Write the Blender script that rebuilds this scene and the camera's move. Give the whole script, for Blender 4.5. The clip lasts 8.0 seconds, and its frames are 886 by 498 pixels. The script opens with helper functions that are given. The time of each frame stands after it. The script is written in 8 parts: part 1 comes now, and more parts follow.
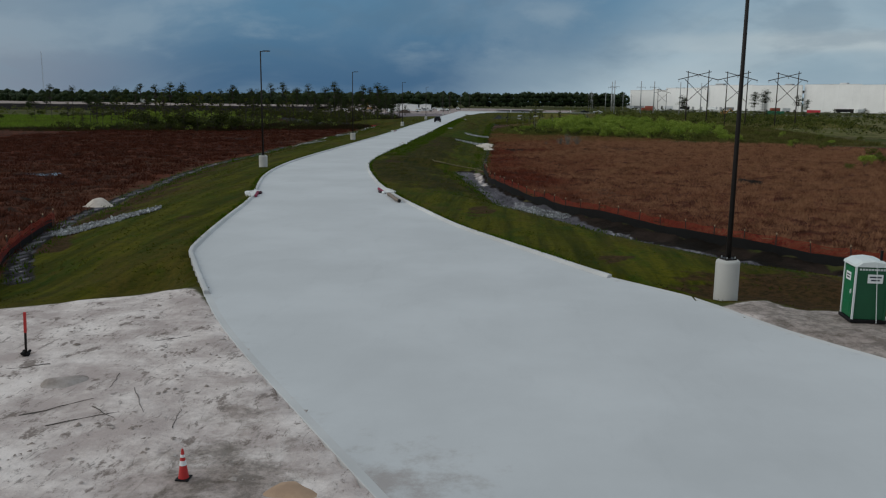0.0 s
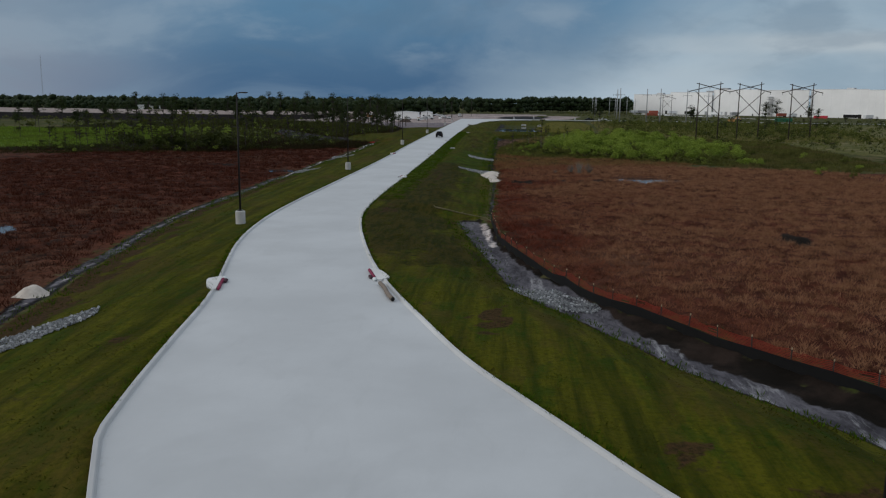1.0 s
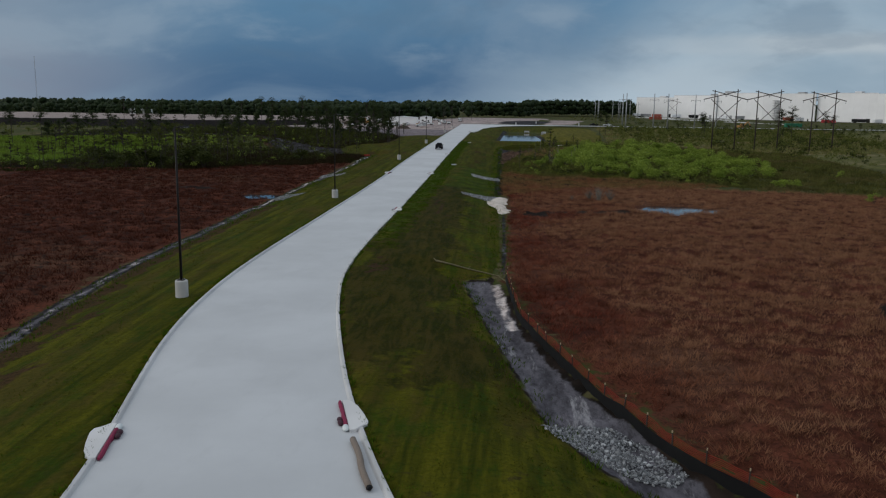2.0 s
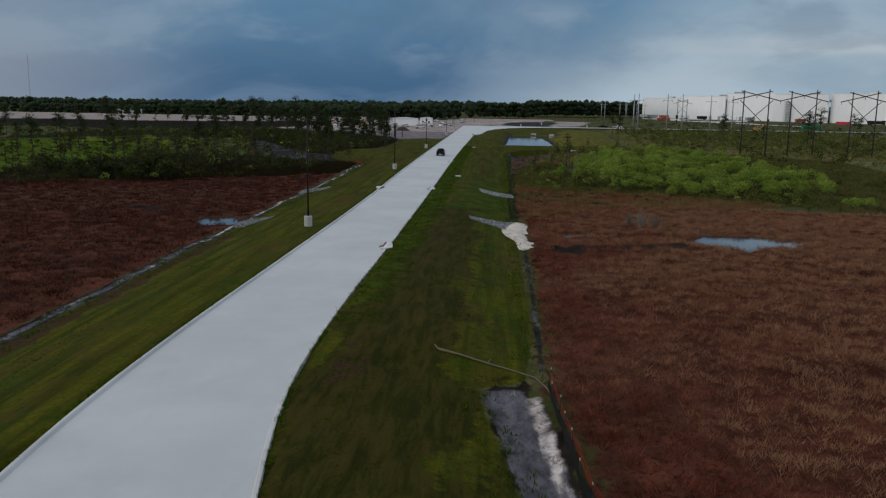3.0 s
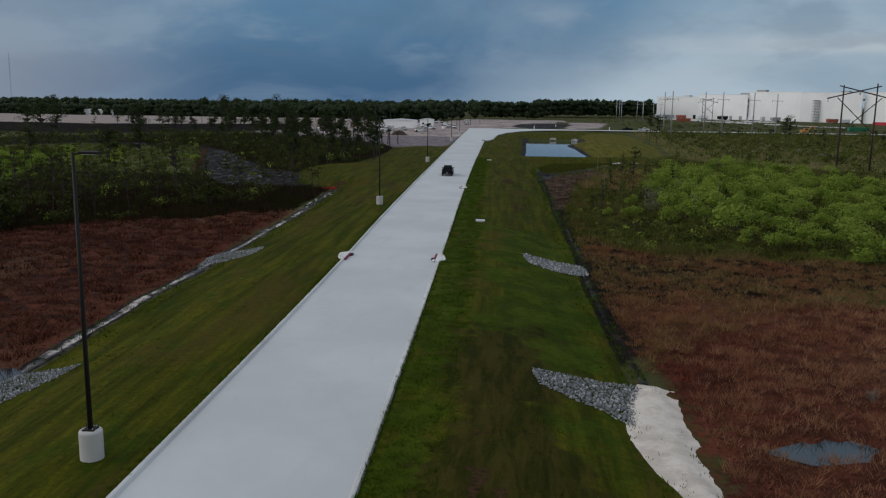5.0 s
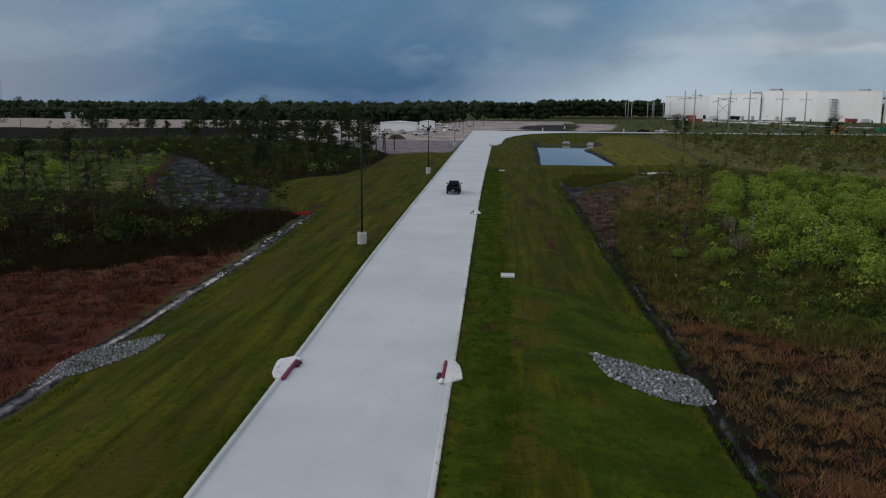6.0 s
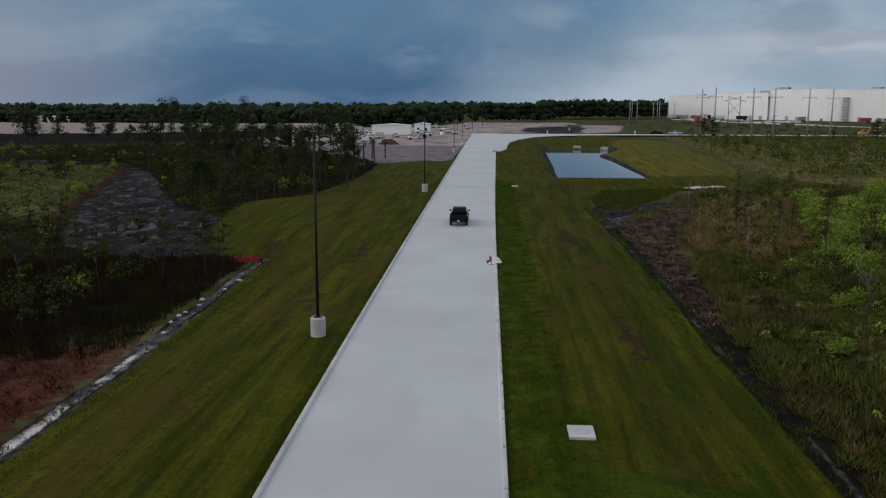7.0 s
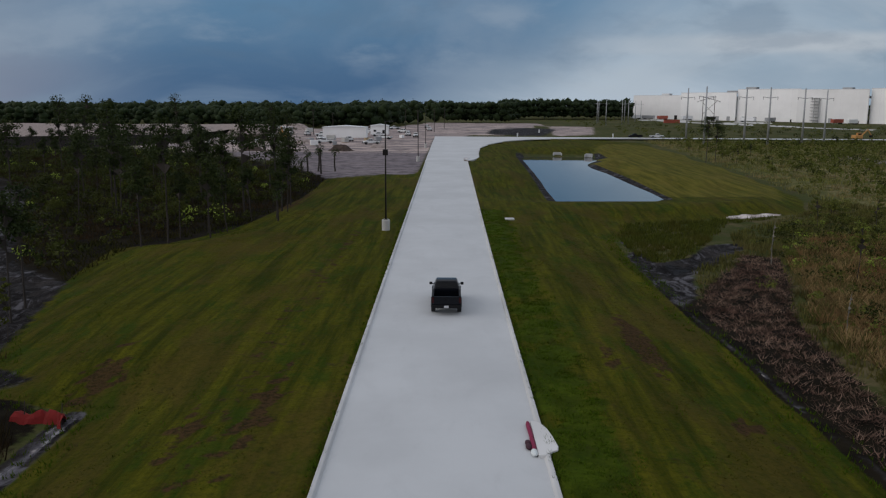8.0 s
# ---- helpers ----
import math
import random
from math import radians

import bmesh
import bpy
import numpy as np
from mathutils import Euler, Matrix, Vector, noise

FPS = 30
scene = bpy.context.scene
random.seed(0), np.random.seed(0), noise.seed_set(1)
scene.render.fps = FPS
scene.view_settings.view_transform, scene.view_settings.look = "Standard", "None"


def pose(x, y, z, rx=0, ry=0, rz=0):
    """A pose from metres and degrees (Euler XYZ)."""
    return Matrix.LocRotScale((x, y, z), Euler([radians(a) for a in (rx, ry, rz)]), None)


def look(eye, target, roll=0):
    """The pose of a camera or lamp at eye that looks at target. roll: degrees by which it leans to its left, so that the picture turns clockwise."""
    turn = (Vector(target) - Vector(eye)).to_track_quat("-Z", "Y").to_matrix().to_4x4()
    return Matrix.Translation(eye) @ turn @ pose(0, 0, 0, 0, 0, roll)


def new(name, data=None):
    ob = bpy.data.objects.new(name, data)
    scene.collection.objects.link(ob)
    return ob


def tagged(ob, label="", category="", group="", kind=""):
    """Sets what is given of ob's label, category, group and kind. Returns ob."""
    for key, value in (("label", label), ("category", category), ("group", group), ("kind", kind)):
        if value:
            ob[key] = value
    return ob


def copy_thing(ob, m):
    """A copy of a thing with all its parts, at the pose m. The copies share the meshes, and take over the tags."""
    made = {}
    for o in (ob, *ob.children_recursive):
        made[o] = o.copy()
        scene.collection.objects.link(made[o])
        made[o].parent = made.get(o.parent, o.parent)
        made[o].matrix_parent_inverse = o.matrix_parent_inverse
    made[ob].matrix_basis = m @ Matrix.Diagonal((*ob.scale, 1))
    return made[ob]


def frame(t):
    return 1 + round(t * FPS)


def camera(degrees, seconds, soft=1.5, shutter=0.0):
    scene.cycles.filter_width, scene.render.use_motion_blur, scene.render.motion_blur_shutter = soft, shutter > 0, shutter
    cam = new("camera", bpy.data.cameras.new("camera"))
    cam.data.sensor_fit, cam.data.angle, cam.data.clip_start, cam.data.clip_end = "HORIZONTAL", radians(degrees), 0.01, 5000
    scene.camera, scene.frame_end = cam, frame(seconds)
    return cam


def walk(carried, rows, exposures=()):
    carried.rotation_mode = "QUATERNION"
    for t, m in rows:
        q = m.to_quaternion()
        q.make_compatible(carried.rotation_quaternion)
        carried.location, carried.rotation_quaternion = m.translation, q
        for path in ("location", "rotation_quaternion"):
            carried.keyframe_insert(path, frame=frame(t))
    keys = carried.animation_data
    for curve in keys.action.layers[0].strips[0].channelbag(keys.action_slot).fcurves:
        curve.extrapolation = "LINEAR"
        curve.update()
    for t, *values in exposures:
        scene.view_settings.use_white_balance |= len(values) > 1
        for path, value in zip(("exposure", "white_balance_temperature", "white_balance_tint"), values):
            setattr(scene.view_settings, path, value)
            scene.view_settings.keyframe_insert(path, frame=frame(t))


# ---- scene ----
cam = camera(56.5, 8.0, soft=1.2)
PATH = [
    (0, (0.313, 4.344, 7.108), (0.179, 6.307, 6.753), 0.7),
    (0.5, (-0.184, 9.69, 9.196), (-0.319, 11.653, 8.841), 0.7),
    (1, (-0.657, 15.957, 11.277), (-0.795, 17.921, 10.924), 0.7),
    (1.5, (-1.433, 24.117, 13.22), (-1.569, 26.081, 12.869), 0.7),
    (3, (-4.482, 60.231, 13.91), (-4.619, 62.196, 13.559), 0.9),
    (3.5, (-5.982, 75.719, 13.955), (-6.118, 77.683, 13.602), 0.9),
    (4, (-7.327, 89.892, 14.0), (-7.463, 91.856, 13.648), 0.9),
    (4.5, (-8.816, 104.881, 13.96), (-8.953, 106.845, 13.607), 0.9),
    (6, (-13.336, 153.123, 13.487), (-13.476, 155.087, 13.138), 0.5),
    (6.5, (-14.764, 167.758, 13.5), (-14.905, 169.723, 13.151), 0.4),
    (7, (-16.348, 184.682, 13.44), (-16.478, 186.648, 13.093), 0.2),
    (7.5, (-18.339, 203.393, 13.6), (-18.412, 205.361, 13.25), 0.3),
    (8, (-20.178, 222.69, 13.759), (-20.204, 224.659, 13.41), 0.4),
]
walk(cam, [(t, look(eye, target, roll)) for t, eye, target, roll in PATH],
     exposures=[(0, 0, 6500, 5), (1, 0, 6450, 8.5), (4, 0, 6380, 9), (6, 0, 6430, 10), (8, 0, 6520, 13)])

# ---- world and light ----
SUN_AZ, SUN_EL = 262.0, 20.0  # degrees clockwise from +y, above the horizon


def build_world():
    w = bpy.data.worlds.new("overcast")
    scene.world = w
    w.use_nodes = True
    nt = w.node_tree
    nt.nodes.clear()

    def n(kind, **values):
        node = nt.nodes.new(kind)
        for key, value in values.items():
            node.inputs[key.replace("_", " ")].default_value = value
        return node

    def math2(op, a, b=0.0, c=0.0):
        node = nt.nodes.new("ShaderNodeMath")
        node.operation = op
        for k, v in enumerate((a, b, c)):
            if isinstance(v, (int, float)):
                node.inputs[k].default_value = v
            else:
                nt.links.new(v, node.inputs[k])
        return node.outputs[0]

    def smooth(v, lo, hi):
        node = nt.nodes.new("ShaderNodeMapRange")
        node.interpolation_type = "SMOOTHSTEP"
        nt.links.new(v, node.inputs[0])
        node.inputs[1].default_value, node.inputs[2].default_value = lo, hi
        return node.outputs[0]

    def mix(f, a, b):
        node = nt.nodes.new("ShaderNodeMix")
        node.data_type = "RGBA"
        for k, v in ((0, f), (6, a), (7, b)):
            if isinstance(v, (tuple, float)):
                node.inputs[k].default_value = v if isinstance(v, float) else (*v, 1)
            else:
                nt.links.new(v, node.inputs[k])
        return node.outputs[2]

    coord = n("ShaderNodeTexCoord").outputs["Generated"]
    sep = n("ShaderNodeSeparateXYZ")
    nt.links.new(coord, sep.inputs[0])
    x, y, z = sep.outputs
    # cloud deck: the sky projected on a flat layer overhead
    up = math2("ADD", math2("MAXIMUM", z, 0.0), 0.36)
    flat = n("ShaderNodeCombineXYZ")
    nt.links.new(math2("DIVIDE", x, up), flat.inputs[0])
    nt.links.new(math2("DIVIDE", y, up), flat.inputs[1])

    def clouds(scale, detail, distort, shift):
        tex = n("ShaderNodeTexNoise", Scale=scale, Detail=detail, Roughness=0.55, Distortion=distort)
        move = nt.nodes.new("ShaderNodeVectorMath")
        move.operation = "ADD"
        move.inputs[1].default_value = shift
        nt.links.new(flat.outputs[0], move.inputs[0])
        nt.links.new(move.outputs[0], tex.inputs["Vector"])
        return tex.outputs["Fac"]

    big = clouds(0.55, 3.0, 0.5, (3.1, 1.7, 0))
    fine = clouds(1.5, 6.0, 0.6, (0.4, 7.2, 0))
    wisps = clouds(1.1, 6.0, 1.2, (5.3, 2.2, 0))
    # a dark storm front ahead of the road, paler to both sides and overhead
    az = math2("ARCTAN2", x, y)
    wob = math2("MULTIPLY", math2("SUBTRACT", big, 0.5), 0.35)
    front = math2("ADD", az, wob)
    left = smooth(front, -0.62, -0.26)
    right = smooth(math2("SUBTRACT", math2("MULTIPLY", z, 1.6), front), -0.13, 0.13)
    ahead = smooth(z, 0.55, 0.16)
    storm = math2("MULTIPLY", math2("MULTIPLY", left, right), ahead)
    pale = mix(smooth(z, 0.0, 0.14), (0.40, 0.49, 0.57), (0.22, 0.33, 0.44))
    pale = mix(smooth(az, -0.2, -0.55), pale, (0.225, 0.255, 0.325))
    pale = mix(math2("MULTIPLY", smooth(fine, 0.38, 0.62), 0.6), pale, (0.19, 0.28, 0.37))
    pale = mix(math2("MULTIPLY", math2("MULTIPLY", smooth(wisps, 0.42, 0.66), smooth(az, -0.05, 0.22)), 0.6), pale, (0.40, 0.47, 0.53))
    dark = mix(smooth(z, 0.01, 0.12), (0.050, 0.120, 0.230), (0.090, 0.195, 0.320))
    dark = mix(math2("MULTIPLY", smooth(fine, 0.40, 0.66), 0.75), dark, (0.165, 0.245, 0.345))
    deck = mix(storm, pale, dark)
    bar = math2("MULTIPLY", smooth(az, 0.10, 0.24), math2("MULTIPLY", smooth(z, 0.052, 0.062), smooth(z, 0.082, 0.070)))
    deck = mix(math2("MULTIPLY", bar, math2("MULTIPLY", smooth(big, 0.3, 0.55), 0.5)), deck, (0.50, 0.54, 0.57))
    # overhead and behind, the deck thins and is brighter
    deck = mix(smooth(z, 0.2, 0.75), deck, (0.58, 0.62, 0.68))
    deck = mix(smooth(math2("MULTIPLY", y, -1.0), 0.1, 0.8), deck, (0.46, 0.49, 0.53))
    curl = clouds(2.4, 8.0, 0.15, (8.1, 0.6, 0))
    body = math2("MULTIPLY", smooth(z, 0.015, 0.06), smooth(z, 0.6, 0.3))
    deck = mix(math2("MULTIPLY", math2("MULTIPLY", smooth(curl, 0.50, 0.36), body), 0.32), deck, (0.085, 0.150, 0.235))
    deck = mix(math2("MULTIPLY", math2("MULTIPLY", smooth(curl, 0.52, 0.68), body), 0.34), deck, (0.30, 0.375, 0.455))
    sky = n("ShaderNodeTexSky")
    sky.sky_type = "NISHITA"
    sky.sun_disc = False
    sky.sun_elevation, sky.sun_rotation = radians(SUN_EL), radians(SUN_AZ)
    clear = nt.nodes.new("ShaderNodeVectorMath")
    clear.operation = "SCALE"
    clear.inputs["Scale"].default_value = 0.10
    nt.links.new(sky.outputs[0], clear.inputs[0])
    total = mix(0.97, clear.outputs[0], deck)
    bg = n("ShaderNodeBackground", Strength=1.0)
    nt.links.new(total, bg.inputs[0])
    out = n("ShaderNodeOutputWorld")
    nt.links.new(bg.outputs[0], out.inputs[0])


build_world()
sun = new("sun", bpy.data.lights.new("sun", "SUN"))
sun.data.energy, sun.data.angle, sun.data.color = 1.3, radians(65), (1.0, 0.95, 0.88)
sun.matrix_world = look((0, 0, 0), (-math.sin(radians(SUN_AZ)) * math.cos(radians(SUN_EL)), -math.cos(radians(SUN_AZ)) * math.cos(radians(SUN_EL)), -math.sin(radians(SUN_EL))))
scene.view_settings.exposure = 0.0

# ---- materials ----
class Graph:
    """A small builder for node materials."""

    def __init__(self, name, rough=0.8, metal=0.0, spec=0.5):
        self.mat = bpy.data.materials.new(name)
        self.mat.use_nodes = True
        self.nt = self.mat.node_tree
        self.bsdf = self.nt.nodes["Principled BSDF"]
        self.bsdf.inputs["Roughness"].default_value = rough
        self.bsdf.inputs["Metallic"].default_value = metal
        self.bsdf.inputs["Specular IOR Level"].default_value = spec

    def put(self, value, socket):
        if isinstance(value, (int, float)):
            socket.default_value = value
        elif isinstance(value, tuple):
            socket.default_value = (*value, 1) if len(value) == 3 and socket.type == "RGBA" else value
        else:
            self.nt.links.new(value, socket)

    def n(self, kind):
        return self.nt.nodes.new(kind)

    def coords(self, stretch=(1, 1, 1)):
        tc, mp = self.n("ShaderNodeTexCoord"), self.n("ShaderNodeMapping")
        self.nt.links.new(tc.outputs["Object"], mp.inputs[0])
        mp.inputs["Scale"].default_value = stretch
        return mp.outputs[0]

    def noise(self, scale, detail=4.0, rough=0.55, stretch=(1, 1, 1), distort=0.0):
        t = self.n("ShaderNodeTexNoise")
        for key, v in (("Scale", scale), ("Detail", detail), ("Roughness", rough), ("Distortion", distort)):
            t.inputs[key].default_value = v
        self.nt.links.new(self.coords(stretch), t.inputs["Vector"])
        return t.outputs["Fac"]

    def cells(self, scale, stretch=(1, 1, 1)):
        t = self.n("ShaderNodeTexVoronoi")
        t.inputs["Scale"].default_value = scale
        self.nt.links.new(self.coords(stretch), t.inputs["Vector"])
        return t.outputs["Distance"]

    def math(self, op, a, b=0.0):
        m = self.n("ShaderNodeMath")
        m.operation = op
        self.put(a, m.inputs[0])
        self.put(b, m.inputs[1])
        return m.outputs[0]

    def smooth(self, v, lo, hi):
        m = self.n("ShaderNodeMapRange")
        m.interpolation_type = "SMOOTHSTEP"
        self.put(v, m.inputs[0])
        m.inputs[1].default_value, m.inputs[2].default_value = lo, hi
        return m.outputs[0]

    def mix(self, f, a, b):
        m = self.n("ShaderNodeMix")
        m.data_type = "RGBA"
        self.put(f, m.inputs[0])
        self.put(a, m.inputs[6])
        self.put(b, m.inputs[7])
        return m.outputs[2]

    def attr(self, name):
        a = self.n("ShaderNodeAttribute")
        a.attribute_name = name
        return a.outputs["Fac"]

    def chance(self):
        return self.n("ShaderNodeObjectInfo").outputs["Random"]

    def island(self):
        return self.n("ShaderNodeNewGeometry").outputs["Random Per Island"]

    def colour(self, c):
        self.put(c, self.bsdf.inputs["Base Color"])
        return self

    def bump(self, height, strength=0.5, distance=0.05):
        b = self.n("ShaderNodeBump")
        b.inputs["Strength"].default_value, b.inputs["Distance"].default_value = strength, distance
        self.put(height, b.inputs["Height"])
        self.nt.links.new(b.outputs[0], self.bsdf.inputs["Normal"])
        return self

    def leafy(self, colour, share=0.3):
        """Lets part of the light through, as thin leaves do."""
        tr, mx = self.n("ShaderNodeBsdfTranslucent"), self.n("ShaderNodeMixShader")
        self.put(colour, tr.inputs[0])
        mx.inputs[0].default_value = share
        out = self.nt.nodes["Material Output"]
        self.nt.links.new(self.bsdf.outputs[0], mx.inputs[1])
        self.nt.links.new(tr.outputs[0], mx.inputs[2])
        self.nt.links.new(mx.outputs[0], out.inputs[0])
        return self


def plain(name, colour, rough=0.6, metal=0.0, wear=0.25, scale=6.0, spec=0.5):
    """A painted or solid surface with slight mottling at two scales."""
    g = Graph(name, rough, metal, spec)
    a, b = g.noise(scale, 5), g.noise(scale * 7, 3)
    dark = tuple(v * (1 - wear) for v in colour)
    lite = tuple(min(1.0, v * (1 + wear * 0.5)) for v in colour)
    g.colour(g.mix(g.mix(0.35, a, b), dark, lite))
    g.put(g.math("ADD", g.math("MULTIPLY", a, 0.15), rough - 0.07), g.bsdf.inputs["Roughness"])
    return g.mat


def foliage(name, low, high, share=0.3, rough=0.7):
    g = Graph(name, rough, spec=0.12)
    drift = g.smooth(g.noise(0.22, 6, 0.65), 0.34, 0.66)
    t = g.math("ADD", g.math("MULTIPLY", g.island(), 0.3), g.math("ADD", g.math("MULTIPLY", drift, 0.4), g.math("MULTIPLY", g.chance(), 0.3)))
    c = g.mix(t, low, high)
    g.colour(c)
    g.leafy(c, share)
    return g.mat


def clumped(name, low, high, patch, share=0.25, spread=0.05, dark=0.0, pit=0.22, dry=None):
    """Blades whose colour drifts over the field in patches as well as from blade to blade."""
    g = Graph(name, 0.9, spec=0.05)
    c = g.mix(g.island(), low, high)
    drift = g.noise(spread, 4, 0.6)
    if dry:
        sep = g.n("ShaderNodeSeparateXYZ")
        g.put(g.coords(), sep.inputs[0])
        drift = g.math("ADD", drift, g.math("SUBTRACT", g.math("MULTIPLY", g.smooth(sep.outputs[0], *dry), 0.34), 0.08))
    c = g.mix(g.smooth(drift, 0.42, 0.68), c, patch)
    # dark noise blotches: wet patches, and the shade of gaps put into the colour
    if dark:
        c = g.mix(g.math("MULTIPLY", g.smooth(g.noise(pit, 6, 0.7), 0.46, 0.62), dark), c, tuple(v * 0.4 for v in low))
    g.colour(c)
    g.leafy(c, share)
    return g.mat


def ground_material():
    g = Graph("ground_cover", 0.97, spec=0.04)
    edge = g.math("MULTIPLY", g.math("SUBTRACT", g.noise(0.9, 6, 0.65), 0.5), 0.9)
    broad = g.noise(0.035, 5, 0.6)
    mid = g.noise(0.35, 5, 0.65)
    fine = g.noise(4.0, 5, 0.7)

    def mask(name, k=1.0):
        return g.smooth(g.math("ADD", g.attr(name), g.math("MULTIPLY", edge, k)), 0.4, 0.6)

    # rough scrub soil with olive grass
    c = g.mix(g.smooth(broad, 0.38, 0.62), (0.056, 0.052, 0.024), (0.125, 0.098, 0.052))
    c = g.mix(g.smooth(mid, 0.32, 0.6), c, (0.042, 0.052, 0.014))
    # open rough grassland, straw and olive
    c = g.mix(mask("open"), c, g.mix(g.smooth(mid, 0.35, 0.65), (0.060, 0.068, 0.020), g.mix(g.smooth(broad, 0.4, 0.6), (0.110, 0.108, 0.038), (0.185, 0.150, 0.080))))
    # near-black litter under woods and reeds, with plant shade put into its colour
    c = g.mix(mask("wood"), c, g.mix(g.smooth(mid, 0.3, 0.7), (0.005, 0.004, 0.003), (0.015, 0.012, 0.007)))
    # low green field
    green = g.mix(g.smooth(mid, 0.35, 0.65), (0.055, 0.100, 0.010), (0.100, 0.150, 0.022))
    c = g.mix(mask("green"), c, green)
    # red-brown marsh grass
    brown = g.mix(g.smooth(mid, 0.3, 0.7), (0.044, 0.014, 0.009), (0.115, 0.038, 0.022))
    brown = g.mix(g.smooth(broad, 0.48, 0.68), brown, (0.105, 0.050, 0.030))
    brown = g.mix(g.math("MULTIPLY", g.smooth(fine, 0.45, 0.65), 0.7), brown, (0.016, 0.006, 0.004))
    c = g.mix(mask("brown"), c, brown)
    # black peat of churned hollows, and shade in the pit and ditch as colour
    c = g.mix(mask("peat_shade", 0.8), c, g.mix(g.smooth(mid, 0.35, 0.7), (0.009, 0.0075, 0.006), (0.030, 0.021, 0.017)))
    # bare construction soil, pinkish
    clay = g.mix(g.smooth(g.noise(0.06, 6, 0.7, (1, 2.2, 1)), 0.38, 0.62), (0.17, 0.145, 0.15), (0.44, 0.36, 0.33))
    clay = g.mix(g.smooth(g.noise(0.13, 6, 0.7), 0.53, 0.66), clay, (0.10, 0.083, 0.082))
    clay = g.mix(g.math("MULTIPLY", mask("graded", 1.4), 0.85), clay, g.mix(g.smooth(mid, 0.35, 0.65), (0.085, 0.075, 0.085), (0.20, 0.175, 0.19)))
    c = g.mix(mask("clay", 0.7), c, clay)
    # mown verge: stripes along the road, worn brown patches
    stripe = g.noise(0.95, 5, 0.7, (1, 0.06, 1), 0.3)
    lawn = g.mix(g.smooth(stripe, 0.32, 0.68), (0.025, 0.029, 0.002), (0.082, 0.077, 0.005))
    lawn = g.mix(g.math("MULTIPLY", g.smooth(g.noise(0.42, 7, 0.75, (1, 0.4, 1)), 0.50, 0.62), 0.6), lawn, (0.018, 0.044, 0.003))
    lawn = g.mix(g.math("MULTIPLY", g.smooth(g.noise(0.16, 7, 0.75, (1, 0.3, 1)), 0.48, 0.62), 0.75), lawn, (0.066, 0.048, 0.010))
    lawn = g.mix(g.math("MULTIPLY", mask("lush", 1.0), 0.75), lawn, g.mix(g.smooth(mid, 0.4, 0.62), (0.022, 0.040, 0.002), (0.048, 0.076, 0.004)))
    lawn = g.mix(g.math("MULTIPLY", g.smooth(g.noise(0.5, 7, 0.8), 0.58, 0.70), 0.8), lawn, (0.042, 0.028, 0.014))
    lawn = g.mix(g.math("MULTIPLY", g.smooth(fine, 0.4, 0.75), 0.55), lawn, (0.013, 0.024, 0.001))
    lawn = g.mix(g.math("MULTIPLY", g.smooth(g.noise(1.5, 7, 0.8), 0.50, 0.64), 0.35), lawn, (0.015, 0.026, 0.002))
    olive = g.mix(g.smooth(g.noise(1.3, 6, 0.75, (1, 0.16, 1), 0.4), 0.38, 0.62), (0.014, 0.016, 0.002), (0.044, 0.034, 0.007))
    lawn = g.mix(g.math("MULTIPLY", mask("olive", 1.3), 0.85), lawn, olive)
    lawn = g.mix(g.math("MULTIPLY", mask("bare", 1.6), 0.85), lawn, g.mix(g.smooth(fine, 0.35, 0.65), (0.060, 0.030, 0.016), (0.022, 0.014, 0.007)))
    lawn = g.mix(g.math("MULTIPLY", mask("straw", 1.2), 0.5), lawn, g.mix(g.smooth(stripe, 0.35, 0.65), (0.085, 0.078, 0.012), (0.165, 0.140, 0.030)))
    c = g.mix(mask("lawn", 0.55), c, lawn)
    # dark wet mud of wallows and haul tracks
    mud = g.mix(g.smooth(g.noise(0.45, 7, 0.75, (1, 0.6, 1)), 0.4, 0.68), (0.008, 0.007, 0.007), (0.034, 0.030, 0.029))
    ruts = g.noise(0.19, 8, 0.72, (1.4, 0.7, 1), 1.8)
    mud = g.mix(g.math("MULTIPLY", g.smooth(ruts, 0.50, 0.64), 0.8), mud, (0.115, 0.112, 0.124))
    c = g.mix(mask("mud", 0.6), c, mud)
    # grey silt of the verge ditches, with washed sand
    silt = g.mix(g.smooth(g.noise(0.7, 6, 0.7, (1, 0.4, 1)), 0.3, 0.72), (0.042, 0.040, 0.046), (0.145, 0.138, 0.156))
    silt = g.mix(g.math("MULTIPLY", g.smooth(g.noise(2.6, 6, 0.8, (1, 0.35, 1)), 0.48, 0.62), 0.5), silt, (0.020, 0.018, 0.019))
    silt = g.mix(g.smooth(g.noise(0.5, 6, 0.7, (1.6, 0.3, 1)), 0.56, 0.68), silt, (0.27, 0.265, 0.275))
    c = g.mix(mask("silt", 0.8), c, silt)
    # pale disturbed sand
    sand = g.mix(g.smooth(g.noise(0.45, 7, 0.7), 0.38, 0.66), (0.40, 0.340, 0.322), (0.68, 0.615, 0.585))
    sand = g.mix(g.math("MULTIPLY", g.smooth(g.noise(1.1, 7, 0.8, (1, 0.5, 1)), 0.54, 0.62), 0.85), sand, (0.15, 0.12, 0.105))
    sand = g.mix(g.smooth(g.noise(0.22, 5, 0.6), 0.66, 0.74), sand, (0.52, 0.33, 0.19))
    sand = g.mix(g.math("MULTIPLY", g.smooth(g.noise(2.6, 7, 0.8, (1.6, 0.5, 1), 0.8), 0.55, 0.64), 0.8), sand, (0.20, 0.175, 0.16))
